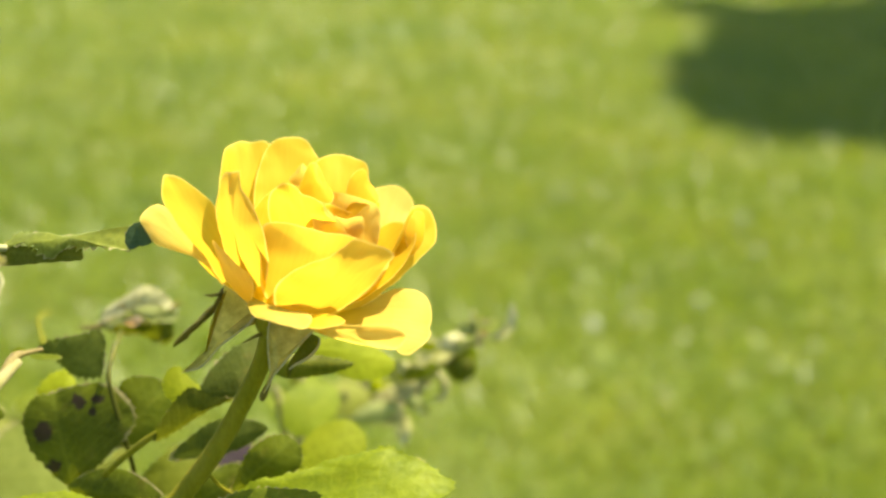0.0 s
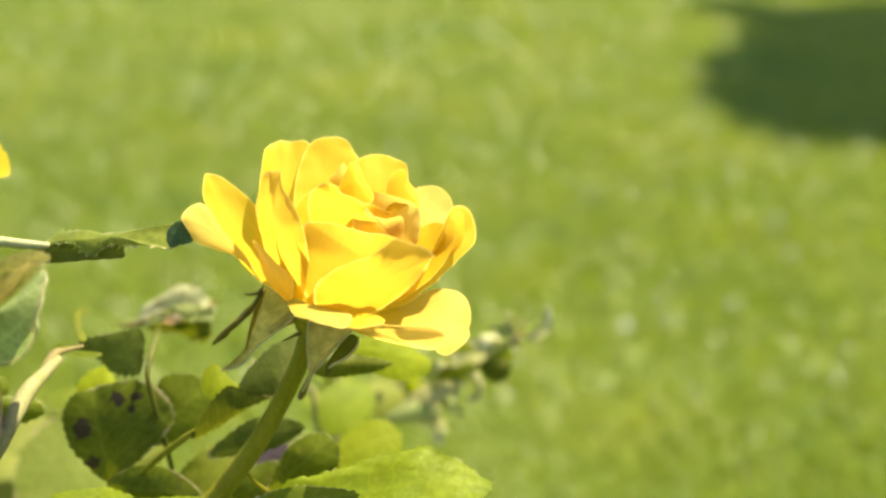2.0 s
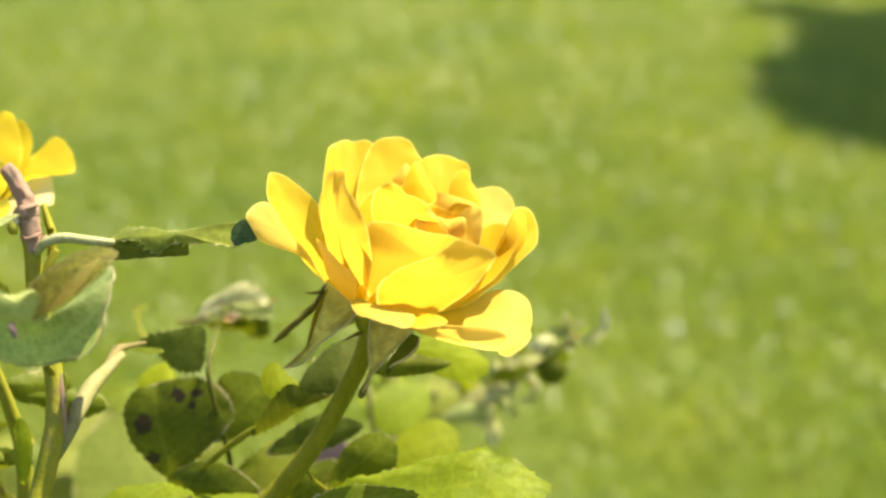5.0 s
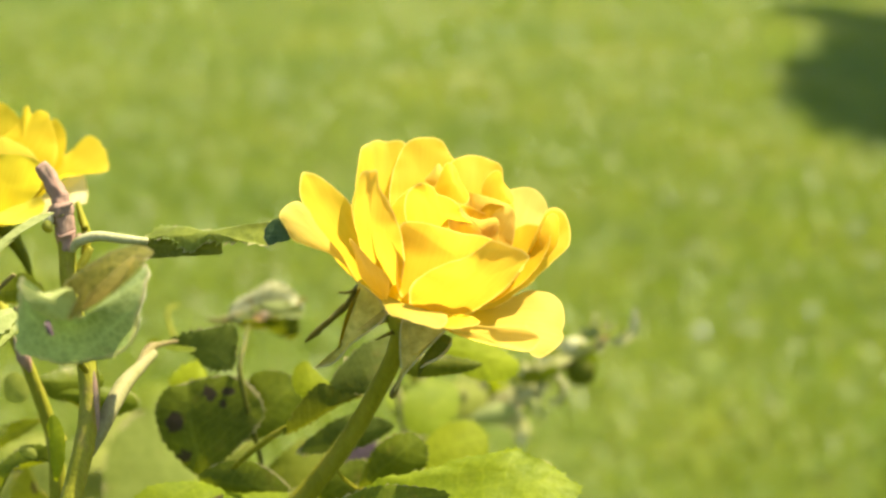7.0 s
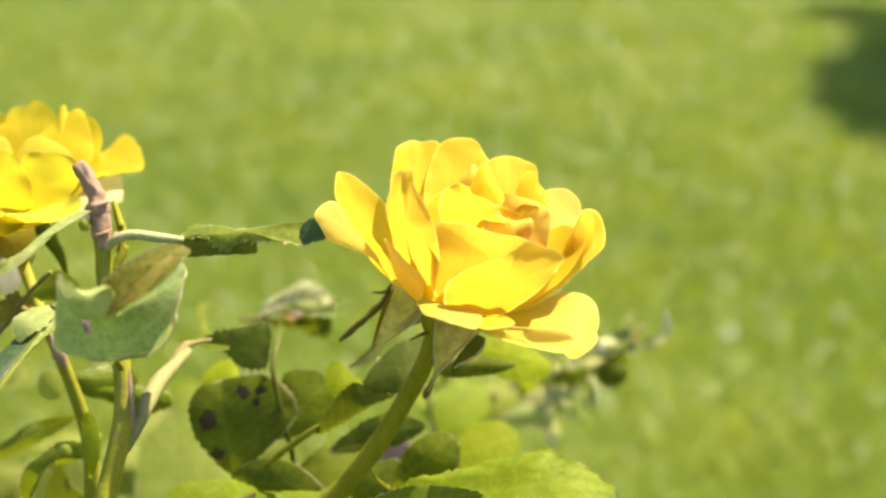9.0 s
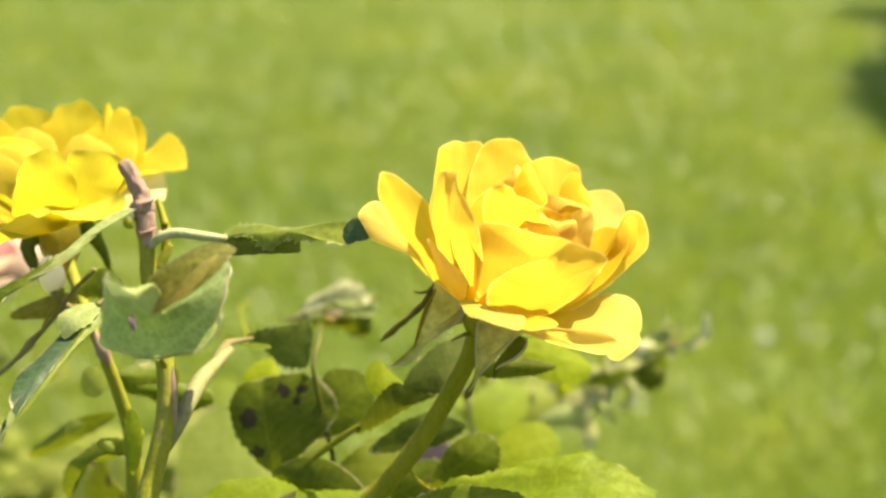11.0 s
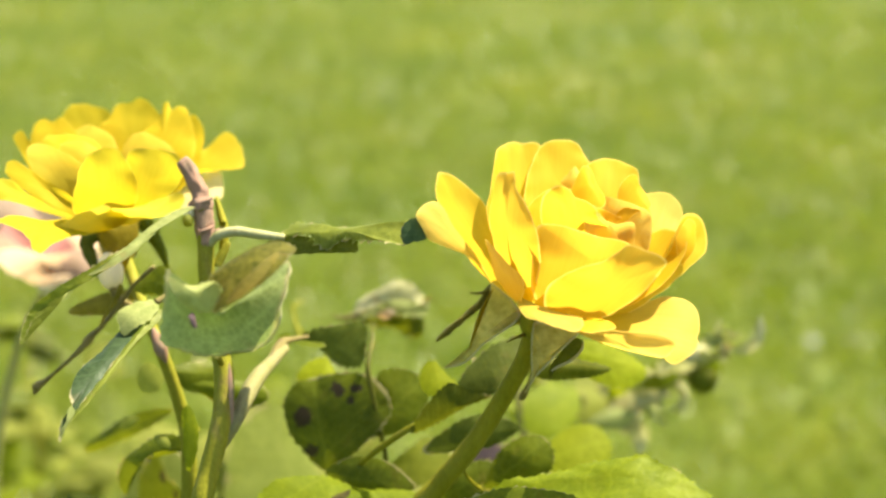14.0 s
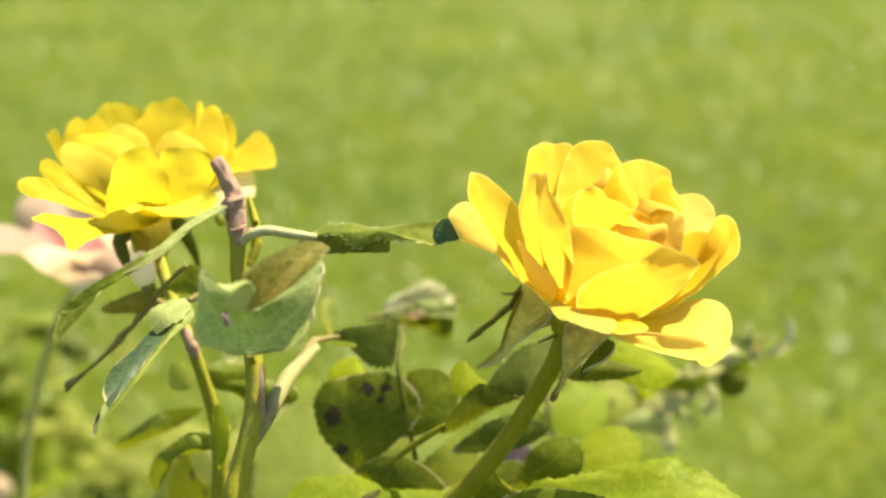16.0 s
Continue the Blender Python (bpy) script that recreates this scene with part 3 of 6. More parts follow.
# petals behind
petal(flower, PETAL, [(-0.0488, 0.3680, 0.9179), (-0.0589, 0.3686, 0.9255), (-0.0647, 0.3738, 0.9380), (-0.0648, 0.3793, 0.9450), (-0.0649, 0.3893, 0.9528), (-0.0634, 0.3954, 0.9542), (-0.0605, 0.3983, 0.9550), (-0.0575, 0.3996, 0.9542), (-0.0529, 0.4003, 0.9538), (-0.0492, 0.3958, 0.9477), (-0.0475, 0.3821, 0.9342)], -0.001, tip=7, curl=0.0004, lay=-0.14)
petal(flower, PETAL, [(-0.0441, 0.3679, 0.9217), (-0.0536, 0.3771, 0.9353), (-0.0555, 0.3844, 0.9425), (-0.0543, 0.3947, 0.9503), (-0.0519, 0.4004, 0.9536), (-0.0470, 0.4028, 0.9547), (-0.0419, 0.4034, 0.9538), (-0.0385, 0.4008, 0.9506), (-0.0362, 0.3979, 0.9471), (-0.0348, 0.3879, 0.9385), (-0.0377, 0.3755, 0.9283)], -0.001, tip=5, curl=0.0003, lay=-0.14)
petal(flower, PETAL, [(-0.0316, 0.3698, 0.9271), (-0.0414, 0.3773, 0.9360), (-0.0417, 0.3865, 0.9445), (-0.0387, 0.3940, 0.9495), (-0.0351, 0.3972, 0.9508), (-0.0311, 0.3992, 0.9513), (-0.0266, 0.3986, 0.9503), (-0.0230, 0.3964, 0.9483), (-0.0221, 0.3912, 0.9450), (-0.0195, 0.3877, 0.9427), (-0.0187, 0.3810, 0.9381), (-0.0240, 0.3732, 0.9300)], -0.001, tip=5, curl=0.0003, lay=-0.14)
petal(flower, PETAL, [(-0.0277, 0.3740, 0.9379), (-0.0284, 0.3825, 0.9447), (-0.0258, 0.3865, 0.9489), (-0.0233, 0.3862, 0.9498), (-0.0221, 0.3825, 0.9477), (-0.0198, 0.3800, 0.9454), (-0.0184, 0.3774, 0.9432), (-0.0192, 0.3759, 0.9423), (-0.0223, 0.3750, 0.9413)], 0.001, tip=4)
petal(flower, PALE_PETAL, [(-0.0203, 0.3665, 0.9240), (-0.0203, 0.3802, 0.9332), (-0.0209, 0.3932, 0.9406), (-0.0174, 0.3983, 0.9413), (-0.0128, 0.3998, 0.9399), (-0.0096, 0.3973, 0.9370), (-0.0084, 0.3921, 0.9335), (-0.0093, 0.3853, 0.9298), (-0.0134, 0.3748, 0.9260)], -0.001, tip=4, curl=0.0003, lay=-0.14)
# the wide petal with a rolled margin
petal(flower, PETAL, [(-0.0515, 0.3641, 0.9143), (-0.0605, 0.3626, 0.9210), (-0.0680, 0.3626, 0.9282), (-0.0731, 0.3652, 0.9358), (-0.0794, 0.3729, 0.9433), (-0.0804, 0.3786, 0.9482), (-0.0786, 0.3811, 0.9482), (-0.0741, 0.3824, 0.9464), (-0.0691, 0.3819, 0.9422), (-0.0647, 0.3797, 0.9364), (-0.0597, 0.3753, 0.9268), (-0.0522, 0.3693, 0.9172)], -0.0025, tip=6, curl=0.0003, lay=-0.14)
petal(flower, PALE_PETAL, [(-0.0610, 0.3626, 0.9214), (-0.0673, 0.3599, 0.9296), (-0.0724, 0.3569, 0.9331), (-0.0780, 0.3538, 0.9364), (-0.0810, 0.3538, 0.9412), (-0.0819, 0.3544, 0.9435), (-0.0808, 0.3572, 0.9451), (-0.0789, 0.3600, 0.9459), (-0.0771, 0.3630, 0.9444), (-0.0740, 0.3640, 0.9391), (-0.0697, 0.3643, 0.9329), (-0.0641, 0.3645, 0.9256)], 0.001, tip=5, curl=0.0006, label="pale rolled-out margin petal")
# the outer petal at the right, cupped
petal(flower, PETAL, [(-0.0399, 0.3603, 0.9125), (-0.0303, 0.3548, 0.9163), (-0.0214, 0.3531, 0.9228), (-0.0150, 0.3565, 0.9295), (-0.0116, 0.3653, 0.9350), (-0.0090, 0.3754, 0.9384), (-0.0068, 0.3814, 0.9393), (-0.0038, 0.3837, 0.9382), (-0.0021, 0.3828, 0.9345), (-0.0015, 0.3797, 0.9312), (-0.0028, 0.3767, 0.9290), (-0.0075, 0.3713, 0.9250), (-0.0130, 0.3668, 0.9208), (-0.0197, 0.3643, 0.9167), (-0.0289, 0.3632, 0.9120)], -0.002, tip=8, curl=0.0008)
petal(flower, PETAL, [(-0.0093, 0.3700, 0.9287), (-0.0108, 0.3727, 0.9344), (-0.0093, 0.3763, 0.9381), (-0.0079, 0.3790, 0.9391), (-0.0060, 0.3790, 0.9379), (-0.0053, 0.3762, 0.9354), (-0.0055, 0.3730, 0.9322), (-0.0074, 0.3708, 0.9299)], 0.001, tip=3)
petal(flower, PETAL, [(-0.0369, 0.3610, 0.9162), (-0.0278, 0.3603, 0.9222), (-0.0206, 0.3670, 0.9289), (-0.0184, 0.3747, 0.9350), (-0.0149, 0.3779, 0.9363), (-0.0104, 0.3766, 0.9363), (-0.0082, 0.3734, 0.9352), (-0.0086, 0.3690, 0.9316), (-0.0140, 0.3626, 0.9250), (-0.0244, 0.3595, 0.9178)], -0.003, tip=5, curl=0.0005)
# heart of the flower
petal(flower, PALE_PETAL, [(-0.0331, 0.3671, 0.9262), (-0.0354, 0.3716, 0.9348), (-0.0385, 0.3770, 0.9430), (-0.0363, 0.3792, 0.9452), (-0.0298, 0.3790, 0.9444), (-0.0232, 0.3766, 0.9433), (-0.0190, 0.3738, 0.9422), (-0.0179, 0.3695, 0.9383), (-0.0187, 0.3654, 0.9328), (-0.0243, 0.3629, 0.9282)], -0.003, tip=5)
petal(flower, PALE_PETAL, [(-0.0425, 0.3784, 0.9465), (-0.0447, 0.3805, 0.9475), (-0.0429, 0.3826, 0.9498), (-0.0412, 0.3837, 0.9521), (-0.0395, 0.3813, 0.9503), (-0.0388, 0.3787, 0.9485), (-0.0405, 0.3779, 0.9471)], 0.0006, tip=3)
petal(flower, PETAL, [(-0.0412, 0.3744, 0.9461), (-0.0404, 0.3775, 0.9492), (-0.0388, 0.3811, 0.9524), (-0.0365, 0.3814, 0.9521), (-0.0340, 0.3773, 0.9483), (-0.0313, 0.3736, 0.9453), (-0.0325, 0.3706, 0.9433), (-0.0371, 0.3713, 0.9445)], 0.0015, tip=2)
petal(flower, PETAL, [(-0.0300, 0.3682, 0.9278), (-0.0351, 0.3673, 0.9344), (-0.0347, 0.3700, 0.9395), (-0.0339, 0.3733, 0.9423), (-0.0320, 0.3747, 0.9421), (-0.0275, 0.3749, 0.9402), (-0.0228, 0.3741, 0.9386), (-0.0222, 0.3708, 0.9351), (-0.0238, 0.3679, 0.9300)], -0.0025, tip=5, curl=0.0004)
petal(flower, PALE_PETAL, [(-0.0270, 0.3673, 0.9300), (-0.0307, 0.3675, 0.9363), (-0.0312, 0.3697, 0.9400), (-0.0276, 0.3701, 0.9392), (-0.0230, 0.3711, 0.9395), (-0.0224, 0.3676, 0.9352), (-0.0234, 0.3663, 0.9314)], -0.002, tip=4)
petal(flower, PETAL, [(-0.0388, 0.3728, 0.9239), (-0.0465, 0.3681, 0.9334), (-0.0488, 0.3653, 0.9408), (-0.0485, 0.3642, 0.9469), (-0.0463, 0.3640, 0.9500), (-0.0437, 0.3647, 0.9508), (-0.0410, 0.3649, 0.9498), (-0.0394, 0.3650, 0.9479), (-0.0363, 0.3658, 0.9469), (-0.0336, 0.3660, 0.9445), (-0.0326, 0.3658, 0.9417), (-0.0277, 0.3663, 0.9372), (-0.0287, 0.3704, 0.9305)], 0.0, tip=5, curl=0.0)
petal(flower, PALE_PETAL, [(-0.0332, 0.3653, 0.9302), (-0.0364, 0.3651, 0.9383), (-0.0363, 0.3699, 0.9432), (-0.0351, 0.3716, 0.9442), (-0.0321, 0.3682, 0.9418), (-0.0280, 0.3646, 0.9386), (-0.0271, 0.3634, 0.9345)], 0.001, tip=3)
petal(flower, PETAL, [(-0.0500, 0.3620, 0.9233), (-0.0544, 0.3623, 0.9331), (-0.0539, 0.3692, 0.9409), (-0.0506, 0.3753, 0.9445), (-0.0469, 0.3796, 0.9460), (-0.0427, 0.3779, 0.9451), (-0.0448, 0.3679, 0.9352)], -0.001, tip=4)
# front petals, seen from outside
petal(flower, DIM_PETAL, [(-0.0495, 0.3589, 0.9168), (-0.0551, 0.3570, 0.9238), (-0.0603, 0.3611, 0.9293), (-0.0633, 0.3660, 0.9362), (-0.0641, 0.3691, 0.9428), (-0.0623, 0.3682, 0.9520), (-0.0594, 0.3641, 0.9542), (-0.0566, 0.3636, 0.9545), (-0.0554, 0.3594, 0.9509), (-0.0520, 0.3545, 0.9469), (-0.0489, 0.3503, 0.9423), (-0.0479, 0.3485, 0.9362), (-0.0487, 0.3498, 0.9276)], 0.002, tip=7, curl=0.0005, lay=0.04)
petal(flower, DIM_PETAL, [(-0.0444, 0.3554, 0.9160), (-0.0494, 0.3525, 0.9233), (-0.0496, 0.3506, 0.9337), (-0.0491, 0.3507, 0.9418), (-0.0468, 0.3511, 0.9438), (-0.0414, 0.3510, 0.9436), (-0.0361, 0.3511, 0.9424), (-0.0318, 0.3514, 0.9412), (-0.0270, 0.3526, 0.9404), (-0.0224, 0.3538, 0.9384), (-0.0192, 0.3547, 0.9363), (-0.0151, 0.3555, 0.9330), (-0.0155, 0.3562, 0.9288), (-0.0214, 0.3570, 0.9214), (-0.0334, 0.3561, 0.9157)], 0.0, tip=6, curl=0.0, lay=0.14)
petal(flower, DIM_PETAL, [(-0.0423, 0.3484, 0.9167), (-0.0452, 0.3454, 0.9221), (-0.0442, 0.3433, 0.9282), (-0.0392, 0.3420, 0.9328), (-0.0329, 0.3415, 0.9360), (-0.0266, 0.3422, 0.9394), (-0.0232, 0.3450, 0.9411), (-0.0193, 0.3467, 0.9394), (-0.0136, 0.3493, 0.9360), (-0.0141, 0.3492, 0.9328), (-0.0199, 0.3489, 0.9253), (-0.0272, 0.3489, 0.9194), (-0.0339, 0.3489, 0.9169)], 0.001, tip=7, curl=0.0005, lay=0.1)
petal(flower, PALE_PETAL, [(-0.0520, 0.3516, 0.9185), (-0.0561, 0.3519, 0.9218), (-0.0593, 0.3528, 0.9263), (-0.0615, 0.3541, 0.9314), (-0.0634, 0.3555, 0.9368), (-0.0604, 0.3543, 0.9347), (-0.0562, 0.3528, 0.9309), (-0.0528, 0.3514, 0.9284), (-0.0514, 0.3497, 0.9255), (-0.0522, 0.3494, 0.9217)], 0.001, tip=4, curl=0.0004)
# lower lips, turned out
petal(flower, PETAL, [(-0.0515, 0.3546, 0.9177), (-0.0518, 0.3540, 0.9226), (-0.0504, 0.3538, 0.9244), (-0.0454, 0.3511, 0.9233), (-0.0452, 0.3487, 0.9192), (-0.0487, 0.3507, 0.9174)], 0.0, tip=3)
petal(flower, PALE_PETAL, [(-0.0515, 0.3540, 0.9193), (-0.0524, 0.3526, 0.9219), (-0.0531, 0.3490, 0.9210), (-0.0499, 0.3375, 0.9228), (-0.0439, 0.3291, 0.9240), (-0.0386, 0.3269, 0.9238), (-0.0351, 0.3275, 0.9240), (-0.0338, 0.3312, 0.9246), (-0.0355, 0.3399, 0.9229), (-0.0416, 0.3474, 0.9201), (-0.0482, 0.3524, 0.9188)], 0.0004, tip=5, curl=0.0006, label="pale lip petal turned outward")
petal(flower, PETAL, [(-0.0394, 0.3502, 0.9173), (-0.0356, 0.3414, 0.9218), (-0.0305, 0.3369, 0.9231), (-0.0259, 0.3374, 0.9220), (-0.0270, 0.3344, 0.9216), (-0.0316, 0.3307, 0.9215), (-0.0356, 0.3327, 0.9213)], 0.0008, tip=3, curl=0.0005)
petal(flower, PALE_PETAL, [(-0.0478, 0.3593, 0.9139), (-0.0396, 0.3539, 0.9156), (-0.0315, 0.3491, 0.9160), (-0.0238, 0.3462, 0.9161), (-0.0155, 0.3457, 0.9164), (-0.0113, 0.3450, 0.9154), (-0.0098, 0.3446, 0.9134), (-0.0114, 0.3445, 0.9107), (-0.0141, 0.3449, 0.9098), (-0.0212, 0.3449, 0.9106), (-0.0297, 0.3470, 0.9119), (-0.0393, 0.3512, 0.9136), (-0.0477, 0.3589, 0.9124)], 0.002, tip=6, curl=0.0006)
petal(flower, PALE_PETAL, [(-0.0367, 0.3598, 0.9124), (-0.0260, 0.3648, 0.9152), (-0.0175, 0.3693, 0.9178), (-0.0133, 0.3703, 0.9186), (-0.0076, 0.3700, 0.9178), (-0.0040, 0.3679, 0.9161), (-0.0028, 0.3629, 0.9132), (-0.0035, 0.3591, 0.9116), (-0.0031, 0.3566, 0.9102), (-0.0051, 0.3515, 0.9089), (-0.0085, 0.3474, 0.9079), (-0.0119, 0.3450, 0.9091), (-0.0138, 0.3469, 0.9126), (-0.0238, 0.3496, 0.9132), (-0.0316, 0.3533, 0.9128)], 0.001, tip=6, curl=0.0005, lay=-0.14)
# sepals
part("sepal", sheet([(-0.0519, 0.3751, 0.9065), (-0.0624, 0.3753, 0.9170), (-0.0641, 0.3748, 0.9137), (-0.0661, 0.3737, 0.9088), (-0.0674, 0.3728, 0.9043), (-0.0684, 0.3722, 0.9008), (-0.0694, 0.3720, 0.8971), (-0.0712, 0.3721, 0.8940), (-0.0735, 0.3734, 0.8915), (-0.0773, 0.3748, 0.8894), (-0.0722, 0.3733, 0.8913), (-0.0690, 0.3717, 0.8946), (-0.0656, 0.3716, 0.8990), (-0.0628, 0.3713, 0.9014), (-0.0596, 0.3716, 0.9038), (-0.0563, 0.3719, 0.9066), (-0.0543, 0.3728, 0.9091), (-0.0550, 0.3741, 0.9100)], 0.002, tip=9, ripple=0.0003, fold=0.0008, count=80), SEPAL, flower, "brownish green pointed sepal")
part("sepal_margin", tube([(-0.0542, 0.3718, 0.9093), (-0.0561, 0.3709, 0.9068), (-0.0594, 0.3703, 0.9042), (-0.0626, 0.3702, 0.9017), (-0.0654, 0.3706, 0.8992), (-0.0688, 0.3708, 0.8948), (-0.0720, 0.3724, 0.8917), (-0.0771, 0.3739, 0.8898)], [0.00028, 0.00035, 0.00028, 0.00035, 0.00028, 0.00035, 0.00028, 0.00014], 7, 6, 0.4), LEAF_WITHERED, flower, "pale rolled margin of the sepal")
part("sepal_margin", tube([(-0.0631, 0.3743, 0.9156), (-0.0651, 0.3734, 0.9110), (-0.0668, 0.3724, 0.9063), (-0.0681, 0.3714, 0.9017), (-0.0691, 0.3712, 0.8978)], [0.00028, 0.00056, 0.00063, 0.00049, 0.00021], 7, 6, 0.3), LEAF_GLOW, flower, "golden margin of the sepal")
part("sepal", tube([(-0.0593, 0.3821, 0.9148), (-0.0634, 0.3841, 0.9133), (-0.0679, 0.3846, 0.9073), (-0.0734, 0.3838, 0.9017), (-0.0780, 0.3838, 0.8976), (-0.0811, 0.3823, 0.8948)], [0.0009, 0.0014, 0.0012, 0.0009, 0.0010, 0.0003], 9, 8, 0.6), ROLLED, flower, "thin dark rolled sepal")
part("sepal", tube([(-0.0636, 0.3831, 0.9136), (-0.0661, 0.3831, 0.9116), (-0.0692, 0.3833, 0.9108), (-0.0711, 0.3831, 0.9111)], [0.0006, 0.0006, 0.0004, 0.0002], 6, 5, 0.2), ROLLED, flower, "thin dark sepal spur")
part("sepal", sheet([(-0.0492, 0.3674, 0.9095), (-0.0503, 0.3670, 0.9037), (-0.0502, 0.3666, 0.8989), (-0.0498, 0.3663, 0.8943), (-0.0509, 0.3659, 0.8899), (-0.0519, 0.3657, 0.8870), (-0.0502, 0.3659, 0.8893), (-0.0485, 0.3662, 0.8931), (-0.0462, 0.3664, 0.8960), (-0.0427, 0.3668, 0.9003), (-0.0387, 0.3671, 0.9048), (-0.0369, 0.3673, 0.9066), (-0.0427, 0.3674, 0.9085)], 0.0022, tip=5, ripple=0.0003, count=70), SEPAL, flower, "brownish green pointed sepal")
part("sepal_margin", tube([(-0.0367, 0.3653, 0.9071), (-0.0385, 0.3657, 0.9052), (-0.0425, 0.3653, 0.9008), (-0.0460, 0.3650, 0.8964), (-0.0484, 0.3650, 0.8934), (-0.0511, 0.3645, 0.8884)], [0.00021, 0.00035, 0.00028, 0.00035, 0.00028, 0.00014], 7, 6, 0.4), LEAF_WITHERED, flower)
part("sepal_margin", tube([(-0.0497, 0.3660, 0.9093), (-0.0501, 0.3654, 0.9043), (-0.0500, 0.3649, 0.8996), (-0.0497, 0.3654, 0.8946)], [0.00021, 0.00028, 0.00028, 0.00021], 7, 6, 0.4), LEAF_WITHERED, flower)
part("sepal", sheet([(-0.0390, 0.3701, 0.9040), (-0.0355, 0.3698, 0.9031), (-0.0360, 0.3691, 0.9009), (-0.0389, 0.3680, 0.8978), (-0.0430, 0.3674, 0.8957), (-0.0443, 0.3670, 0.8946), (-0.0446, 0.3660, 0.8914), (-0.0451, 0.3669, 0.8941), (-0.0443, 0.3676, 0.8964), (-0.0414, 0.3689, 0.9004)], 0.001, tip=6, ripple=0.0003, count=40, rings=5), LEAF_WARM, flower, "dark folded sepal")
part("sepal_margin", tube([(-0.0354, 0.3684, 0.9037), (-0.0357, 0.3677, 0.9015), (-0.0386, 0.3666, 0.8982), (-0.0425, 0.3659, 0.8961), (-0.0441, 0.3655, 0.8948)], [0.00021, 0.00035, 0.00042, 0.00035, 0.00014], 7, 6, 0.4), LEAF_WITHERED, flower, "pale margin of the folded sepal")
part("sepal", tube([(-0.0498, 0.3722, 0.8923), (-0.0511, 0.3715, 0.8876), (-0.0524, 0.3703, 0.8847), (-0.0532, 0.3696, 0.8830)], [0.0006, 0.0007, 0.0012, 0.0005], 7, 5, 0.3), ROLLED, flower, "dry sepal tip")
part("sepal", tube([(-0.0519, 0.3713, 0.9038), (-0.0545, 0.3686, 0.9036), (-0.0577, 0.3676, 0.9021)], [0.0008, 0.0005, 0.0002], 6, 5, 0.2), ROLLED, flower, "dry sepal tip")


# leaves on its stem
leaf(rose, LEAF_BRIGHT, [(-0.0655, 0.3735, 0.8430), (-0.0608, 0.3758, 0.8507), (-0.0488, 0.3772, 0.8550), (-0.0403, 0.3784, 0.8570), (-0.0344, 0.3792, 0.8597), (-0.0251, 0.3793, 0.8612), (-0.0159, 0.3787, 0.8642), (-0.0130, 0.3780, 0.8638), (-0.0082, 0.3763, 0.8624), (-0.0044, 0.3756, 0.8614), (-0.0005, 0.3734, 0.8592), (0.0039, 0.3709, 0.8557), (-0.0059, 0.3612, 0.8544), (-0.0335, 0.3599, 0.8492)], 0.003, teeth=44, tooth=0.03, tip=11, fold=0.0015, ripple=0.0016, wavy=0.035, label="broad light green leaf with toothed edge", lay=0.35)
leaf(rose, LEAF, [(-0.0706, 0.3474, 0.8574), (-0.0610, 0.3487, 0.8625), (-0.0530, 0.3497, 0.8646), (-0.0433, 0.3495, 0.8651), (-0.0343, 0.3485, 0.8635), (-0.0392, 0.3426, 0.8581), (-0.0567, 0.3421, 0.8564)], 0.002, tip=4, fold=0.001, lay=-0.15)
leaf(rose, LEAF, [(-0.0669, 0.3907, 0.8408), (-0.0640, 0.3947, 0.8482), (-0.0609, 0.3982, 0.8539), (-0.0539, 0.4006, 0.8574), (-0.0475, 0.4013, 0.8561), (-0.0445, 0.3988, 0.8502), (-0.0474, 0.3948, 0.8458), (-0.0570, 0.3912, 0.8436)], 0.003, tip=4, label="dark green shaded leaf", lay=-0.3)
leaf(rose, LEAF_SUNLIT, [(-0.0577, 0.4518, 0.8170), (-0.0513, 0.4581, 0.8261), (-0.0436, 0.4633, 0.8313), (-0.0343, 0.4651, 0.8318), (-0.0283, 0.4626, 0.8274), (-0.0281, 0.4564, 0.8212), (-0.0358, 0.4497, 0.8181), (-0.0478, 0.4468, 0.8160)], 0.003, tip=4, lay=0.35)
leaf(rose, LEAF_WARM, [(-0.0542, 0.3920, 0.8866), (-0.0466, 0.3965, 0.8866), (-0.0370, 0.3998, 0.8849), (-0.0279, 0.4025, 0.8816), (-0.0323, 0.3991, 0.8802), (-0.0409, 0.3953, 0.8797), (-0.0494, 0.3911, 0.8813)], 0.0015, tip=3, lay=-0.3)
leaf(rose, LEAF_SUNLIT, [(-0.0477, 0.4412, 0.8704), (-0.0384, 0.4469, 0.8729), (-0.0286, 0.4500, 0.8706), (-0.0173, 0.4515, 0.8624), (-0.0208, 0.4471, 0.8574), (-0.0335, 0.4413, 0.8598)], 0.002, tip=3, label="light green leaf, coloured brighter as if lit from behind", lay=0.35)
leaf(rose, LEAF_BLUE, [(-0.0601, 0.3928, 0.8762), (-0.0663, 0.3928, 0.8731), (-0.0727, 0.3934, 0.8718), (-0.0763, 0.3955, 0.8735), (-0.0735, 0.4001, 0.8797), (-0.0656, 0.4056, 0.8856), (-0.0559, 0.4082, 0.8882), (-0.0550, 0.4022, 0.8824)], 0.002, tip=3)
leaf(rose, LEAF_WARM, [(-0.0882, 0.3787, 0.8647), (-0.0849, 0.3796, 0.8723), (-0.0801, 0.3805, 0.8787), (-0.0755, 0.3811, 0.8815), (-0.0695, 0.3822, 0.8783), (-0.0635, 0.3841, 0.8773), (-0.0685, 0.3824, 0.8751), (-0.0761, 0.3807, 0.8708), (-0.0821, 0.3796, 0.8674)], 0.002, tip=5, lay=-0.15)
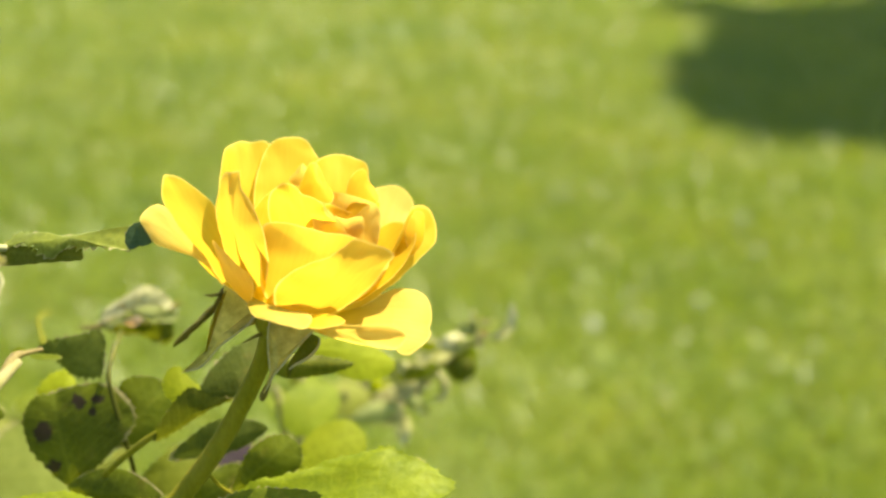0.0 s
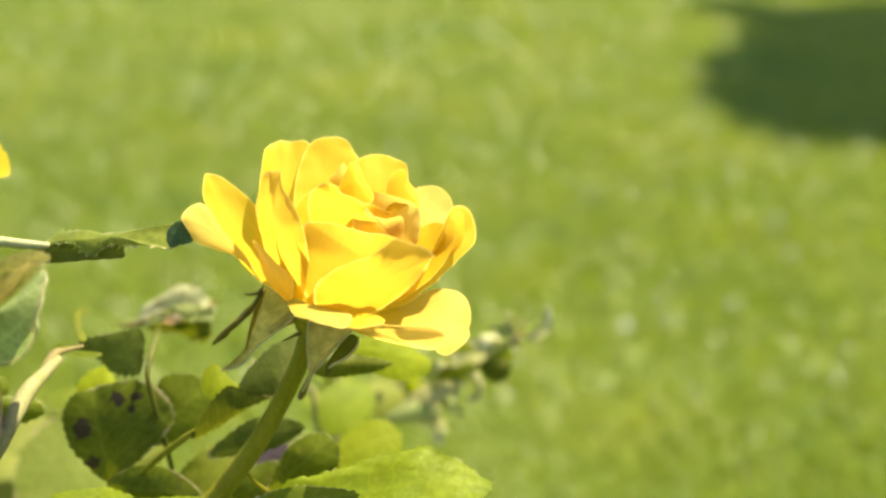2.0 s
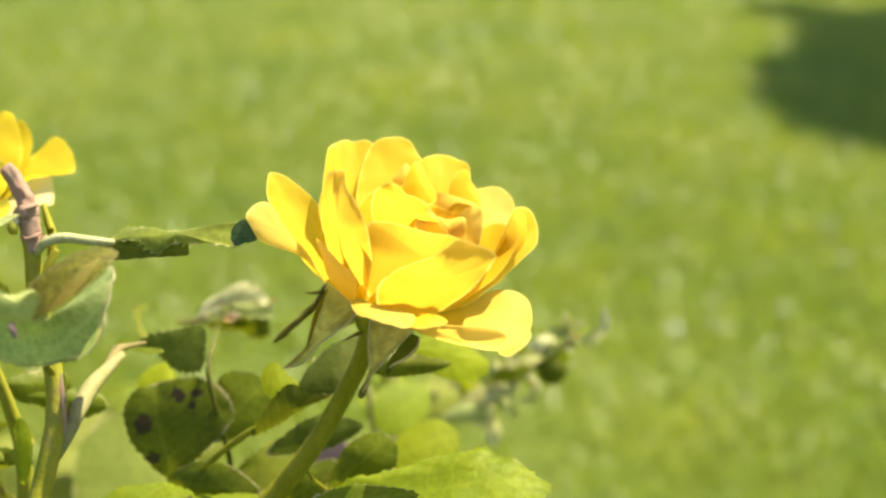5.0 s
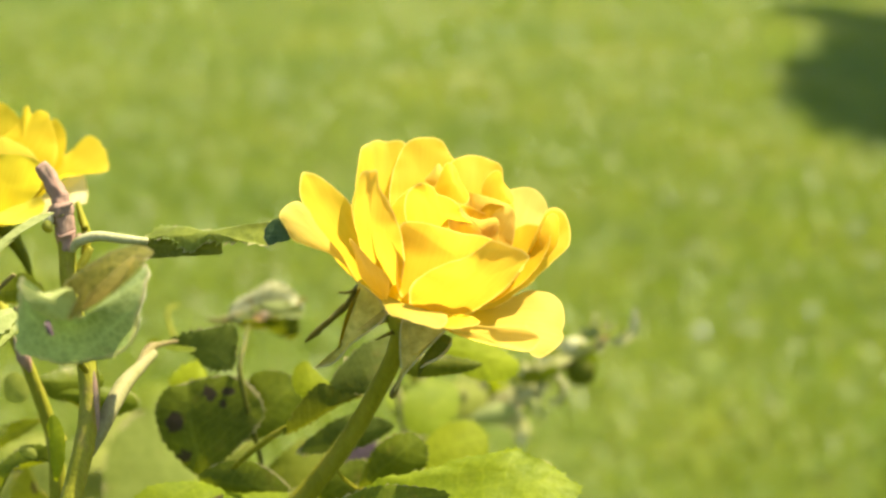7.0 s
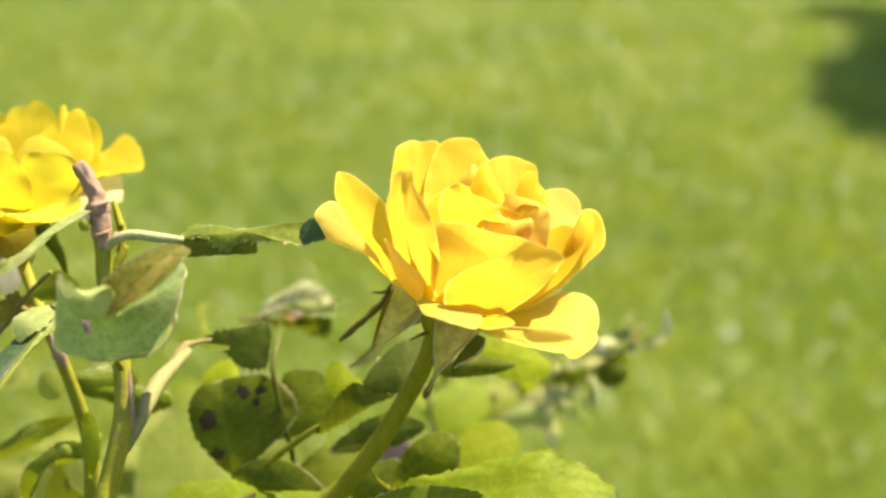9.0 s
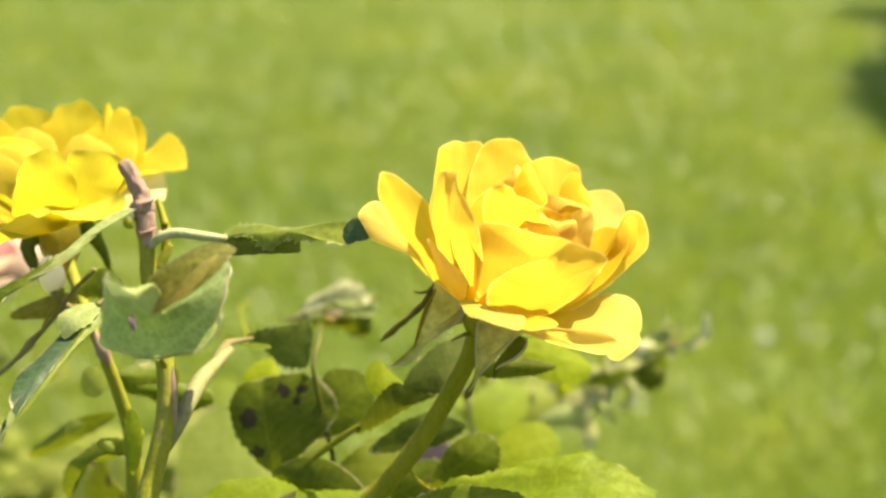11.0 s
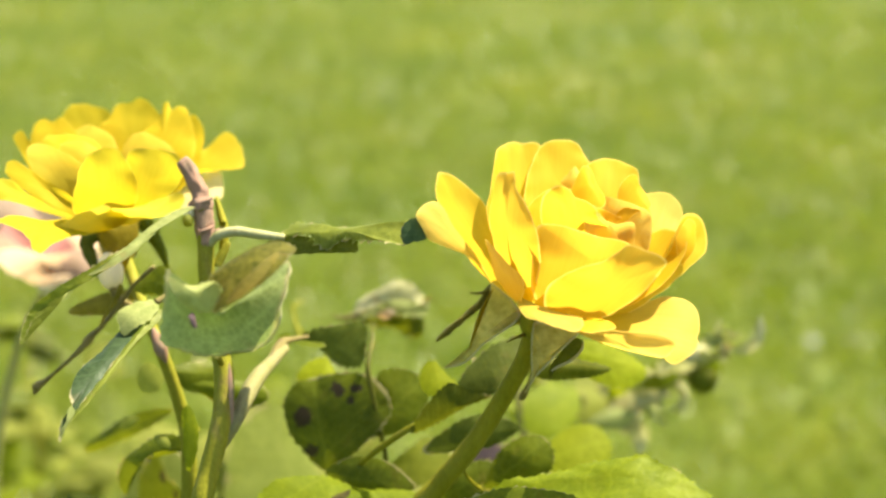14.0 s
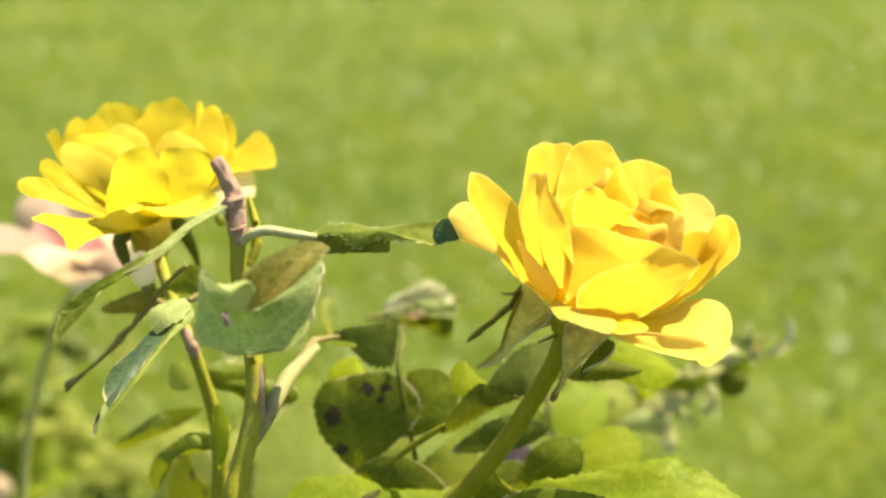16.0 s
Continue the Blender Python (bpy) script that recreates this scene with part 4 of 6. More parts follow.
leaf(rose, LEAF_SUNLIT, [(-0.0821, 0.4081, 0.8631), (-0.0894, 0.4080, 0.8669), (-0.0907, 0.4108, 0.8728), (-0.0870, 0.4133, 0.8751), (-0.0821, 0.4127, 0.8707), (-0.0770, 0.4112, 0.8667)], 0.001, tip=3, lay=0.35)
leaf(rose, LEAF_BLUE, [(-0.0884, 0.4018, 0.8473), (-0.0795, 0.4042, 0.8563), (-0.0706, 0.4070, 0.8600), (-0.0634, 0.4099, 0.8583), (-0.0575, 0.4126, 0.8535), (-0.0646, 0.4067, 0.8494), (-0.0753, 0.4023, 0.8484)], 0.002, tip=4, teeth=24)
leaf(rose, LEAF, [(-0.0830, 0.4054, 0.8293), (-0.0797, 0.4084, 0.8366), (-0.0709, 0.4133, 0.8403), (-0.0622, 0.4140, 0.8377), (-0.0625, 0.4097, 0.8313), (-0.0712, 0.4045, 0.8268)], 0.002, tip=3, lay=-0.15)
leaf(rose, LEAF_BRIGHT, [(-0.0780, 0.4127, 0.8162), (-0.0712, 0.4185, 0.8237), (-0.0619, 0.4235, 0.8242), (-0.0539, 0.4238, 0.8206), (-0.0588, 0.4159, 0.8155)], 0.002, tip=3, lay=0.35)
part("petiole", tube([(-0.0867, 0.3803, 0.8672), (-0.0904, 0.3813, 0.8641), (-0.0953, 0.3832, 0.8596), (-0.1018, 0.3853, 0.8533), (-0.1066, 0.3889, 0.8472), (-0.1110, 0.3929, 0.8390)], [0.0007, 0.0011, 0.0011, 0.0010, 0.0008, 0.0006], 8, 6, 0.15), STEM, rose)
part("petiole", tube([(-0.0726, 0.3813, 0.8545), (-0.0706, 0.3884, 0.8456), (-0.0669, 0.3908, 0.8411)], [0.0005, 0.0005, 0.0005], 8, 6), STEM, rose)

# ---- the pruned cane ----
cane = thing("rose_cane", down((-0.1433, 0.3360, 0.8462)), "pruned green rose cane with a dry cut end", "rose cane", "rose canes")
stalk = part("cane", tube([down((-0.1433, 0.3360, 0.8462)), (-0.1437, 0.3393, 0.8499), (-0.1425, 0.3460, 0.8633), (-0.1404, 0.3530, 0.8768), (-0.1412, 0.3589, 0.8888), (-0.1450, 0.3644, 0.9010), (-0.1486, 0.3689, 0.9135), (-0.1496, 0.3715, 0.9252), (-0.1509, 0.3743, 0.9345)],
             [0.004, 0.0033, 0.0031, 0.0031, 0.003, 0.0028, 0.0025, 0.0025, 0.0025]), CANE, cane)
part("bark", tube([(-0.1494, 0.3712, 0.9236), (-0.1495, 0.3716, 0.9256), (-0.1499, 0.3726, 0.9292), (-0.1505, 0.3735, 0.9325), (-0.1515, 0.3745, 0.9362)], [0.0018, 0.00262, 0.0029, 0.0029, 0.0030], 22, 14, 0.28), BARK, stalk, "greyish pink dry bark")
part("cut_stub", tube([(-0.1512, 0.3749, 0.9372), (-0.1523, 0.3758, 0.9404), (-0.1540, 0.3764, 0.9433), (-0.1558, 0.3770, 0.9460), (-0.1575, 0.3775, 0.9484), (-0.1581, 0.3776, 0.9491)], [0.0029, 0.0025, 0.0025, 0.0023, 0.0023, 0.0017], 22, 14, 0.3), BARK, stalk, "dry cut end of the cane")
part("collar", tube([(-0.1502, 0.3741, 0.9343), (-0.1509, 0.3744, 0.9356), (-0.1515, 0.3748, 0.9372), (-0.1519, 0.3751, 0.9383)], [0.0027, 0.0034, 0.0035, 0.0026], 18, 6, 0.4), BARK, stalk)
part("bark_ridge", tube([(-0.1527, 0.3723, 0.9385), (-0.1510, 0.3719, 0.9379), (-0.1489, 0.3725, 0.9384), (-0.1477, 0.3740, 0.9391)], [0.0004, 0.0006, 0.0006, 0.0003], 8, 6, 0.5), BARK, stalk)
part("bark_ridge", tube([(-0.1519, 0.3704, 0.9303), (-0.1502, 0.3695, 0.9296), (-0.1480, 0.3700, 0.9303), (-0.1468, 0.3715, 0.9310)], [0.0003, 0.0005, 0.0006, 0.0003], 8, 6, 0.5), BARK, stalk)
part("bark_crack", tube([(-0.1535, 0.3724, 0.9367), (-0.1514, 0.3712, 0.9354), (-0.1497, 0.3714, 0.9360)], [0.0003, 0.0006, 0.0003], 7, 5, 0.3), TWIG, stalk, "dark crack under the collar")
part("bud_scale", sheet([(-0.1529, 0.3701, 0.9339), (-0.1548, 0.3696, 0.9346), (-0.1556, 0.3687, 0.9330), (-0.1545, 0.3685, 0.9311), (-0.1527, 0.3693, 0.9313)], 0.0012, tip=2, count=20, rings=4, ripple=0.0003), LEAF_LIME, stalk, "dry golden bud scale")
part("dry_scar", sheet([(-0.1386, 0.3567, 0.8936), (-0.1369, 0.3543, 0.8875), (-0.1362, 0.3518, 0.8805), (-0.1366, 0.3506, 0.8765), (-0.1373, 0.3516, 0.8814), (-0.1385, 0.3544, 0.8892)], 0.0004, tip=3, ripple=0.0001), BARK, stalk, "dry purplish scar on the cane")
side_branch = part("side_branch", tube([(-0.1393, 0.3510, 0.8686), (-0.1374, 0.3535, 0.8741), (-0.1354, 0.3576, 0.8798), (-0.1342, 0.3692, 0.8837), (-0.1329, 0.3804, 0.8845), (-0.1311, 0.3906, 0.8854)], [0.0006, 0.0020, 0.0025, 0.0026, 0.0020, 0.0014]), PALE_CANE, cane)
part("twig", tube([(-0.1334, 0.3821, 0.8837), (-0.1324, 0.3918, 0.8867), (-0.1302, 0.3954, 0.8865), (-0.1259, 0.3993, 0.8863)], [0.0017, 0.0016, 0.0009, 0.0006], 8, 6, 0.2), TWIG, cane)
part("petiole", tube([(-0.1481, 0.3707, 0.9252), (-0.1459, 0.3708, 0.9278), (-0.1407, 0.3713, 0.9296), (-0.1324, 0.3725, 0.9287), (-0.1259, 0.3744, 0.9277)], [0.0012, 0.0015, 0.0016, 0.0015, 0.0010], 10, 6), PALE_STALK, cane)
part("bud_eye", drop((-0.1458, 0.3717, 0.9286), 0.0013, (0.6, 0, 1), 1.3), BARK, cane)
part("bud_eye", drop((-0.1544, 0.3716, 0.9340), 0.0015, (0.25, 0, 1), 1.7), HIP, cane)
part("thorn", tube([(-0.1460, 0.3779, 0.9297), (-0.1479, 0.3808, 0.9332), (-0.1498, 0.3835, 0.9360)], [0.0011, 0.0009, 0.0003], 8, 5), STEM, cane)
part("shoot", tube([(-0.1458, 0.3755, 0.9224), (-0.1456, 0.3781, 0.9270), (-0.1480, 0.3815, 0.9321), (-0.1501, 0.3845, 0.9360)], [0.0012, 0.0014, 0.0012, 0.0006], 8, 6), STEM, cane)
part("shoot", tube([(-0.1466, 0.3718, 0.9181), (-0.1448, 0.3735, 0.9222), (-0.1434, 0.3747, 0.9250)], [0.0018, 0.0014, 0.0008], 8, 5), CANE, cane)
# long leaf reaching to the bloom, wavy
leaf(cane, LEAF_GREEN, [(-0.1279, 0.3763, 0.9280), (-0.1252, 0.3797, 0.9304), (-0.1221, 0.3799, 0.9311), (-0.1180, 0.3790, 0.9308), (-0.1151, 0.3771, 0.9301), (-0.1045, 0.3715, 0.9332), (-0.0931, 0.3650, 0.9362), (-0.0870, 0.3606, 0.9392), (-0.0855, 0.3594, 0.9397), (-0.0840, 0.3569, 0.9376), (-0.0841, 0.3547, 0.9359), (-0.0859, 0.3535, 0.9347), (-0.0901, 0.3543, 0.9346), (-0.0958, 0.3584, 0.9340), (-0.1005, 0.3612, 0.9320), (-0.1049, 0.3646, 0.9318), (-0.1087, 0.3647, 0.9294), (-0.1115, 0.3653, 0.9280), (-0.1149, 0.3678, 0.9291), (-0.1179, 0.3702, 0.9299), (-0.1225, 0.3734, 0.9291)], 0.0015, tip=9, teeth=40, tooth=0.16, ripple=0.0011, wavy=0.03, label="toothed green leaf with a wavy edge")
leaf(cane, LEAF_WARM, [(-0.1309, 0.3763, 0.9264), (-0.1232, 0.3741, 0.9287), (-0.1171, 0.3706, 0.9293), (-0.1121, 0.3662, 0.9277), (-0.1083, 0.3658, 0.9293), (-0.1051, 0.3655, 0.9313), (-0.1013, 0.3632, 0.9321), (-0.1008, 0.3625, 0.9297), (-0.1017, 0.3620, 0.9287), (-0.1133, 0.3656, 0.9264), (-0.1251, 0.3710, 0.9235), (-0.1323, 0.3748, 0.9225)], 0.0, tip=7, teeth=30, tooth=0.05, ripple=0.0007)
# the bloom's shade on the tip, made as a darker sheet
part("leaf_tip", sheet([(-0.0866, 0.3534, 0.9371), (-0.0862, 0.3545, 0.9398), (-0.0845, 0.3556, 0.9414), (-0.0822, 0.3562, 0.9418), (-0.0804, 0.3559, 0.9401), (-0.0789, 0.3551, 0.9375), (-0.0803, 0.3541, 0.9360), (-0.0827, 0.3535, 0.9357), (-0.0852, 0.3528, 0.9349)], 0.0, tip=5, teeth=12, tooth=0.04, ripple=0.0003), LEAF_DEEP, cane, "leaf tip beside the bloom, coloured dark as in its shade")
# the folded glossy leaf nearest to the lens
near_leaf = leaf(cane, LEAF_UNDER, [(-0.1275, 0.3053, 0.9173), (-0.1320, 0.3007, 0.9207), (-0.1354, 0.2958, 0.9238), (-0.1344, 0.2951, 0.9310), (-0.1334, 0.2950, 0.9389), (-0.1328, 0.2957, 0.9435), (-0.1319, 0.2969, 0.9404), (-0.1308, 0.3006, 0.9337), (-0.1259, 0.3068, 0.9285), (-0.1173, 0.3094, 0.9316), (-0.1108, 0.3121, 0.9370), (-0.1090, 0.3179, 0.9402), (-0.1062, 0.3090, 0.9383), (-0.1074, 0.3041, 0.9320), (-0.1084, 0.3033, 0.9263), (-0.1137, 0.3038, 0.9207), (-0.1213, 0.3056, 0.9186)], 0.001, tip=11, teeth=38, tooth=0.018, ripple=0.0006, label="folded bluish green leaf with a toothed edge")
leaf(cane, LEAF_GOLD, [(-0.1189, 0.2885, 0.9353), (-0.1170, 0.2904, 0.9399), (-0.1196, 0.2936, 0.9414), (-0.1225, 0.2960, 0.9415), (-0.1196, 0.3005, 0.9441), (-0.1143, 0.3043, 0.9468), (-0.1087, 0.3077, 0.9480), (-0.1039, 0.3073, 0.9472), (-0.1037, 0.3022, 0.9470), (-0.1042, 0.2950, 0.9467), (-0.1086, 0.2897, 0.9422)], 0.003, tip=7, teeth=30, tooth=0.02, ripple=0.0006, label="gold-brown leaf half turned underside up")
leaf(cane, LEAF_PALE, [(-0.1234, 0.2964, 0.9327), (-0.1272, 0.2942, 0.9344), (-0.1295, 0.2914, 0.9386), (-0.1312, 0.2915, 0.9432), (-0.1290, 0.2928, 0.9410), (-0.1262, 0.2960, 0.9395), (-0.1223, 0.2991, 0.9402), (-0.1208, 0.2986, 0.9379), (-0.1214, 0.2974, 0.9345)], 0.001, tip=3, teeth=20, tooth=0.03, ripple=0.0006, label="pale upturned lobe of the folded leaf")
part("leaf_margin", tube([(-0.1074, 0.3139, 0.9406), (-0.1062, 0.3102, 0.9394), (-0.1067, 0.3085, 0.9382), (-0.1063, 0.3063, 0.9357), (-0.1071, 0.3040, 0.9325), (-0.1068, 0.3027, 0.9305), (-0.1080, 0.3024, 0.9268), (-0.1103, 0.3023, 0.9236), (-0.1132, 0.3031, 0.9213)], [0.0001, 0.0003, 0.00015, 0.0003, 0.00015, 0.0003, 0.0002, 0.0002, 0.0001], 7, 7, 0.5), LEAF_WITHERED, near_leaf, "pale dry toothed margin")
part("leaf_margin", tube([(-0.1147, 0.3035, 0.9204), (-0.1195, 0.3049, 0.9191), (-0.1242, 0.3050, 0.9179), (-0.1290, 0.3039, 0.9187), (-0.1319, 0.3005, 0.9211)], [0.0002, 0.0004, 0.0003, 0.0004, 0.0001], 7, 7, 0.6), LEAF_PALE, near_leaf)
part("gold_streak", sheet([(-0.1150, 0.2868, 0.9392), (-0.1137, 0.2882, 0.9420), (-0.1105, 0.2919, 0.9453), (-0.1076, 0.2962, 0.9478), (-0.1058, 0.2988, 0.9484), (-0.1056, 0.2965, 0.9475), (-0.1072, 0.2909, 0.9447), (-0.1107, 0.2874, 0.9411)], 0.0006, tip=4, count=36, rings=5, ripple=0.0003), LEAF_STREAK, near_leaf, "golden brown streak on the leaf")
part("purple_spot", sheet([(-0.1287, 0.2977, 0.9310), (-0.1280, 0.2993, 0.9314), (-0.1270, 0.2985, 0.9294), (-0.1267, 0.2974, 0.9278), (-0.1279, 0.2971, 0.9288)], 0.0004, tip=3, count=24, rings=3, ripple=0.0), PURPLE, cane)
part("petiole", tube([(-0.1413, 0.3571, 0.8932), (-0.1363, 0.3398, 0.9028), (-0.1312, 0.3225, 0.9123), (-0.1283, 0.3114, 0.9193)], [0.0011, 0.001, 0.0009, 0.0007], 8, 6), STEM, cane)
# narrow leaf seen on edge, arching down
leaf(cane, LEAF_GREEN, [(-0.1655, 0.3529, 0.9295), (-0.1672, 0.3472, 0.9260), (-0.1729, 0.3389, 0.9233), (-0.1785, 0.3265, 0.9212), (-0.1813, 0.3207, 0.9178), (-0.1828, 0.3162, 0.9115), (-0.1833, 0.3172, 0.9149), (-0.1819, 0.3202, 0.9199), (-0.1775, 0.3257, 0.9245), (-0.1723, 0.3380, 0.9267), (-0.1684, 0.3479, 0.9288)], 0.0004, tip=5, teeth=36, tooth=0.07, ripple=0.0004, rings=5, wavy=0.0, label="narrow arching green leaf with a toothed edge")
part("leaf_underside", sheet([(-0.1515, 0.3691, 0.9370), (-0.1555, 0.3648, 0.9356), (-0.1599, 0.3574, 0.9318), (-0.1640, 0.3489, 0.9278), (-0.1686, 0.3430, 0.9253), (-0.1723, 0.3380, 0.9250), (-0.1685, 0.3438, 0.9276), (-0.1656, 0.3510, 0.9301), (-0.1617, 0.3592, 0.9335), (-0.1561, 0.3667, 0.9369)], 0.0004, tip=5, count=48, rings=5, ripple=0.0003, wavy=0.0), LEAF_PALE, cane, "pale turned-up underside of the arching leaf")
# hanging folded leaf, its base curled over
leaf(cane, LEAF_DEEP, [(-0.1579, 0.3486, 0.9120), (-0.1626, 0.3429, 0.9102), (-0.1653, 0.3372, 0.9075), (-0.1681, 0.3313, 0.9040), (-0.1704, 0.3240, 0.9025), (-0.1695, 0.3147, 0.8998), (-0.1675, 0.3113, 0.8978), (-0.1687, 0.3067, 0.8943), (-0.1683, 0.3043, 0.8901), (-0.1670, 0.3093, 0.8950), (-0.1652, 0.3151, 0.8984), (-0.1627, 0.3254, 0.9026), (-0.1597, 0.3373, 0.9079)], 0.001, tip=8, teeth=34, tooth=0.035, ripple=0.0005, label="hanging dark bluish green leaf folded along its rib")
part("torn_tip", sheet([(-0.1670, 0.3102, 0.8977), (-0.1678, 0.3091, 0.8971), (-0.1675, 0.3073, 0.8950), (-0.1684, 0.3054, 0.8928), (-0.1684, 0.3038, 0.8900), (-0.1677, 0.3052, 0.8924), (-0.1666, 0.3074, 0.8947), (-0.1659, 0.3096, 0.8964)], 0.0005, tip=4, count=30, rings=4, ripple=0.0006, wavy=0.08), LEAF_PALE, cane, "pale torn tip of the hanging leaf")
leaf(cane, LEAF_GREEN, [(-0.1556, 0.3461, 0.9131), (-0.1582, 0.3357, 0.9087), (-0.1612, 0.3238, 0.9034), (-0.1641, 0.3133, 0.8988), (-0.1660, 0.3074, 0.8951), (-0.1640, 0.3107, 0.8974), (-0.1611, 0.3212, 0.9019), (-0.1574, 0.3334, 0.9078), (-0.1543, 0.3435, 0.9107)], 0.0, tip=4, teeth=26, tooth=0.05, ripple=0.0002)
leaf(cane, LEAF_PALE, [(-0.1561, 0.3487, 0.9147), (-0.1614, 0.3448, 0.9155), (-0.1652, 0.3403, 0.9136), (-0.1638, 0.3372, 0.9097), (-0.1620, 0.3360, 0.9084), (-0.1588, 0.3374, 0.9109), (-0.1560, 0.3414, 0.9118)], 0.002, tip=3, teeth=14, tooth=0.05, label="pale underside of a curled leaf")
part("petiole", tube([(-0.1484, 0.3679, 0.9103), (-0.1504, 0.3593, 0.9146), (-0.1537, 0.3516, 0.9156), (-0.1568, 0.3475, 0.9146)], [0.0012, 0.0012, 0.0011, 0.0009], 8, 6), TWIG, cane)
# twig with a dead end
part("twig", tube([(-0.1672, 0.3738, 0.9160), (-0.1727, 0.3733, 0.9109), (-0.1801, 0.3731, 0.9013), (-0.1844, 0.3728, 0.8961), (-0.1894, 0.3724, 0.8911), (-0.1908, 0.3714, 0.8890), (-0.1965, 0.3686, 0.8834), (-0.2015, 0.3662, 0.8789), (-0.2045, 0.3650, 0.8768), (-0.2050, 0.3641, 0.8745)], [0.0006, 0.0006, 0.0006, 0.0007, 0.0012, 0.0009, 0.0005, 0.0006, 0.0014, 0.0004], 9, 6, 0.7), TWIG, cane, "brown twig with a withered end")
part("bract", sheet([(-0.1785, 0.3730, 0.9099), (-0.1797, 0.3727, 0.9062), (-0.1838, 0.3718, 0.8995), (-0.1857, 0.3723, 0.8954), (-0.1836, 0.3725, 0.8981), (-0.1809, 0.3733, 0.9022), (-0.1770, 0.3727, 0.9082)], 0.0006, tip=3, count=24, rings=4), LEAF_OLIVE, cane, "dry brown leaf scrap on the twig")
leaf(cane, LEAF_OLIVE, [(-0.1788, 0.3903, 0.9010), (-0.1885, 0.3926, 0.9001), (-0.1998, 0.3933, 0.8954), (-0.2053, 0.3930, 0.8911), (-0.1977, 0.3922, 0.8909), (-0.1871, 0.3908, 0.8938)], 0.001, tip=3, teeth=16, tooth=0.05)
leaf(cane, LEAF, [(-0.1606, 0.3801, 0.9088), (-0.1679, 0.3853, 0.9121), (-0.1740, 0.3887, 0.9096), (-0.1798, 0.3859, 0.9044), (-0.1725, 0.3816, 0.9036), (-0.1648, 0.3786, 0.9062)], 0.001, tip=3, teeth=16, tooth=0.06, lay=-0.15)

# ---- the withered bud with its spotted leaves ----
budded = thing("budded_rose", down((-0.1220, 0.4295, 0.7939)), "thin rose stem with a pale withered bud", "rose")
part("stem", tube([down((-0.1220, 0.4295, 0.7939)), (-0.1153, 0.4281, 0.8024), (-0.1032, 0.4138, 0.8335), (-0.1039, 0.4099, 0.8481), (-0.1066, 0.4080, 0.8633), (-0.1086, 0.4106, 0.8723), (-0.1097, 0.4222, 0.8757), (-0.1224, 0.4809, 0.8575), (-0.1247, 0.4973, 0.8557)], [0.003, 0.0018, 0.0009, 0.0008, 0.0008, 0.0009, 0.0010, 0.0010, 0.0013]), STEM_DARK, budded)
bud = part("withered_bud", drop((-0.1200, 0.5059, 0.8577), 0.0080, (0.95, 0.1, 0.12), 1.9), LEAF_WITHERED, budded, "pale withered rose bud")
part("sepal", sheet([(-0.1363, 0.4977, 0.8561), (-0.1319, 0.4984, 0.8595), (-0.1270, 0.4989, 0.8650), (-0.1209, 0.5004, 0.8700), (-0.1145, 0.5011, 0.8719), (-0.1092, 0.5021, 0.8691), (-0.1055, 0.5024, 0.8640), (-0.1077, 0.4992, 0.8626), (-0.1165, 0.4960, 0.8649), (-0.1262, 0.4954, 0.8613)], 0.003, tip=6, ripple=0.0016, wavy=0.06, teeth=20, tooth=0.08), LEAF_WITHERED, bud)
part("sepal", sheet([(-0.1310, 0.4945, 0.8576), (-0.1252, 0.4944, 0.8611), (-0.1174, 0.4948, 0.8654), (-0.1077, 0.4973, 0.8643), (-0.1033, 0.4991, 0.8601), (-0.1061, 0.4958, 0.8587), (-0.1157, 0.4924, 0.8607), (-0.1237, 0.4923, 0.8576)], 0.002, tip=4, ripple=0.0016, wavy=0.06, teeth=20, tooth=0.1), LEAF_PALE, bud)
part("sepal", sheet([(-0.1309, 0.4941, 0.8564), (-0.1224, 0.4918, 0.8589), (-0.1113, 0.4930, 0.8598), (-0.1053, 0.4985, 0.8592), (-0.1066, 0.4987, 0.8533), (-0.1113, 0.4969, 0.8506), (-0.1173, 0.4946, 0.8539), (-0.1252, 0.4945, 0.8543)], 0.002, tip=4, ripple=0.0016, wavy=0.06, teeth=20, tooth=0.1), LEAF, bud)
part("sepal", sheet([(-0.1134, 0.4988, 0.8539), (-0.1102, 0.4993, 0.8571), (-0.1054, 0.4995, 0.8554), (-0.1057, 0.4990, 0.8503), (-0.1102, 0.4988, 0.8486)], 0.002, tip=3, ripple=0.0012), LEAF, bud)
part("petal", sheet([(-0.1224, 0.4917, 0.8603), (-0.1190, 0.4919, 0.8624), (-0.1155, 0.4922, 0.8616), (-0.1167, 0.4918, 0.8594), (-0.1201, 0.4916, 0.8587)], 0.001, tip=2, count=24, rings=4), PINK_PETAL, bud, "faded pink scrap of petal")
part("sepal", tube([(-0.1293, 0.4972, 0.8577), (-0.1363, 0.4975, 0.8554), (-0.1424, 0.4987, 0.8552)], [0.0014, 0.0011, 0.0004], 7, 5, 0.3), TWIG, bud)
part("sepal", tube([(-0.1073, 0.5024, 0.8615), (-0.1052, 0.5055, 0.8630), (-0.1032, 0.5078, 0.8618)], [0.0012, 0.0009, 0.0004], 7, 5, 0.2), LEAF_OLIVE, bud)
part("petiole", tube([(-0.1558, 0.5034, 0.8424), (-0.1622, 0.5139, 0.8454), (-0.1646, 0.5204, 0.8504), (-0.1618, 0.5263, 0.8506)], [0.0008, 0.0007, 0.0006, 0.0005], 7, 6), STEM, budded)
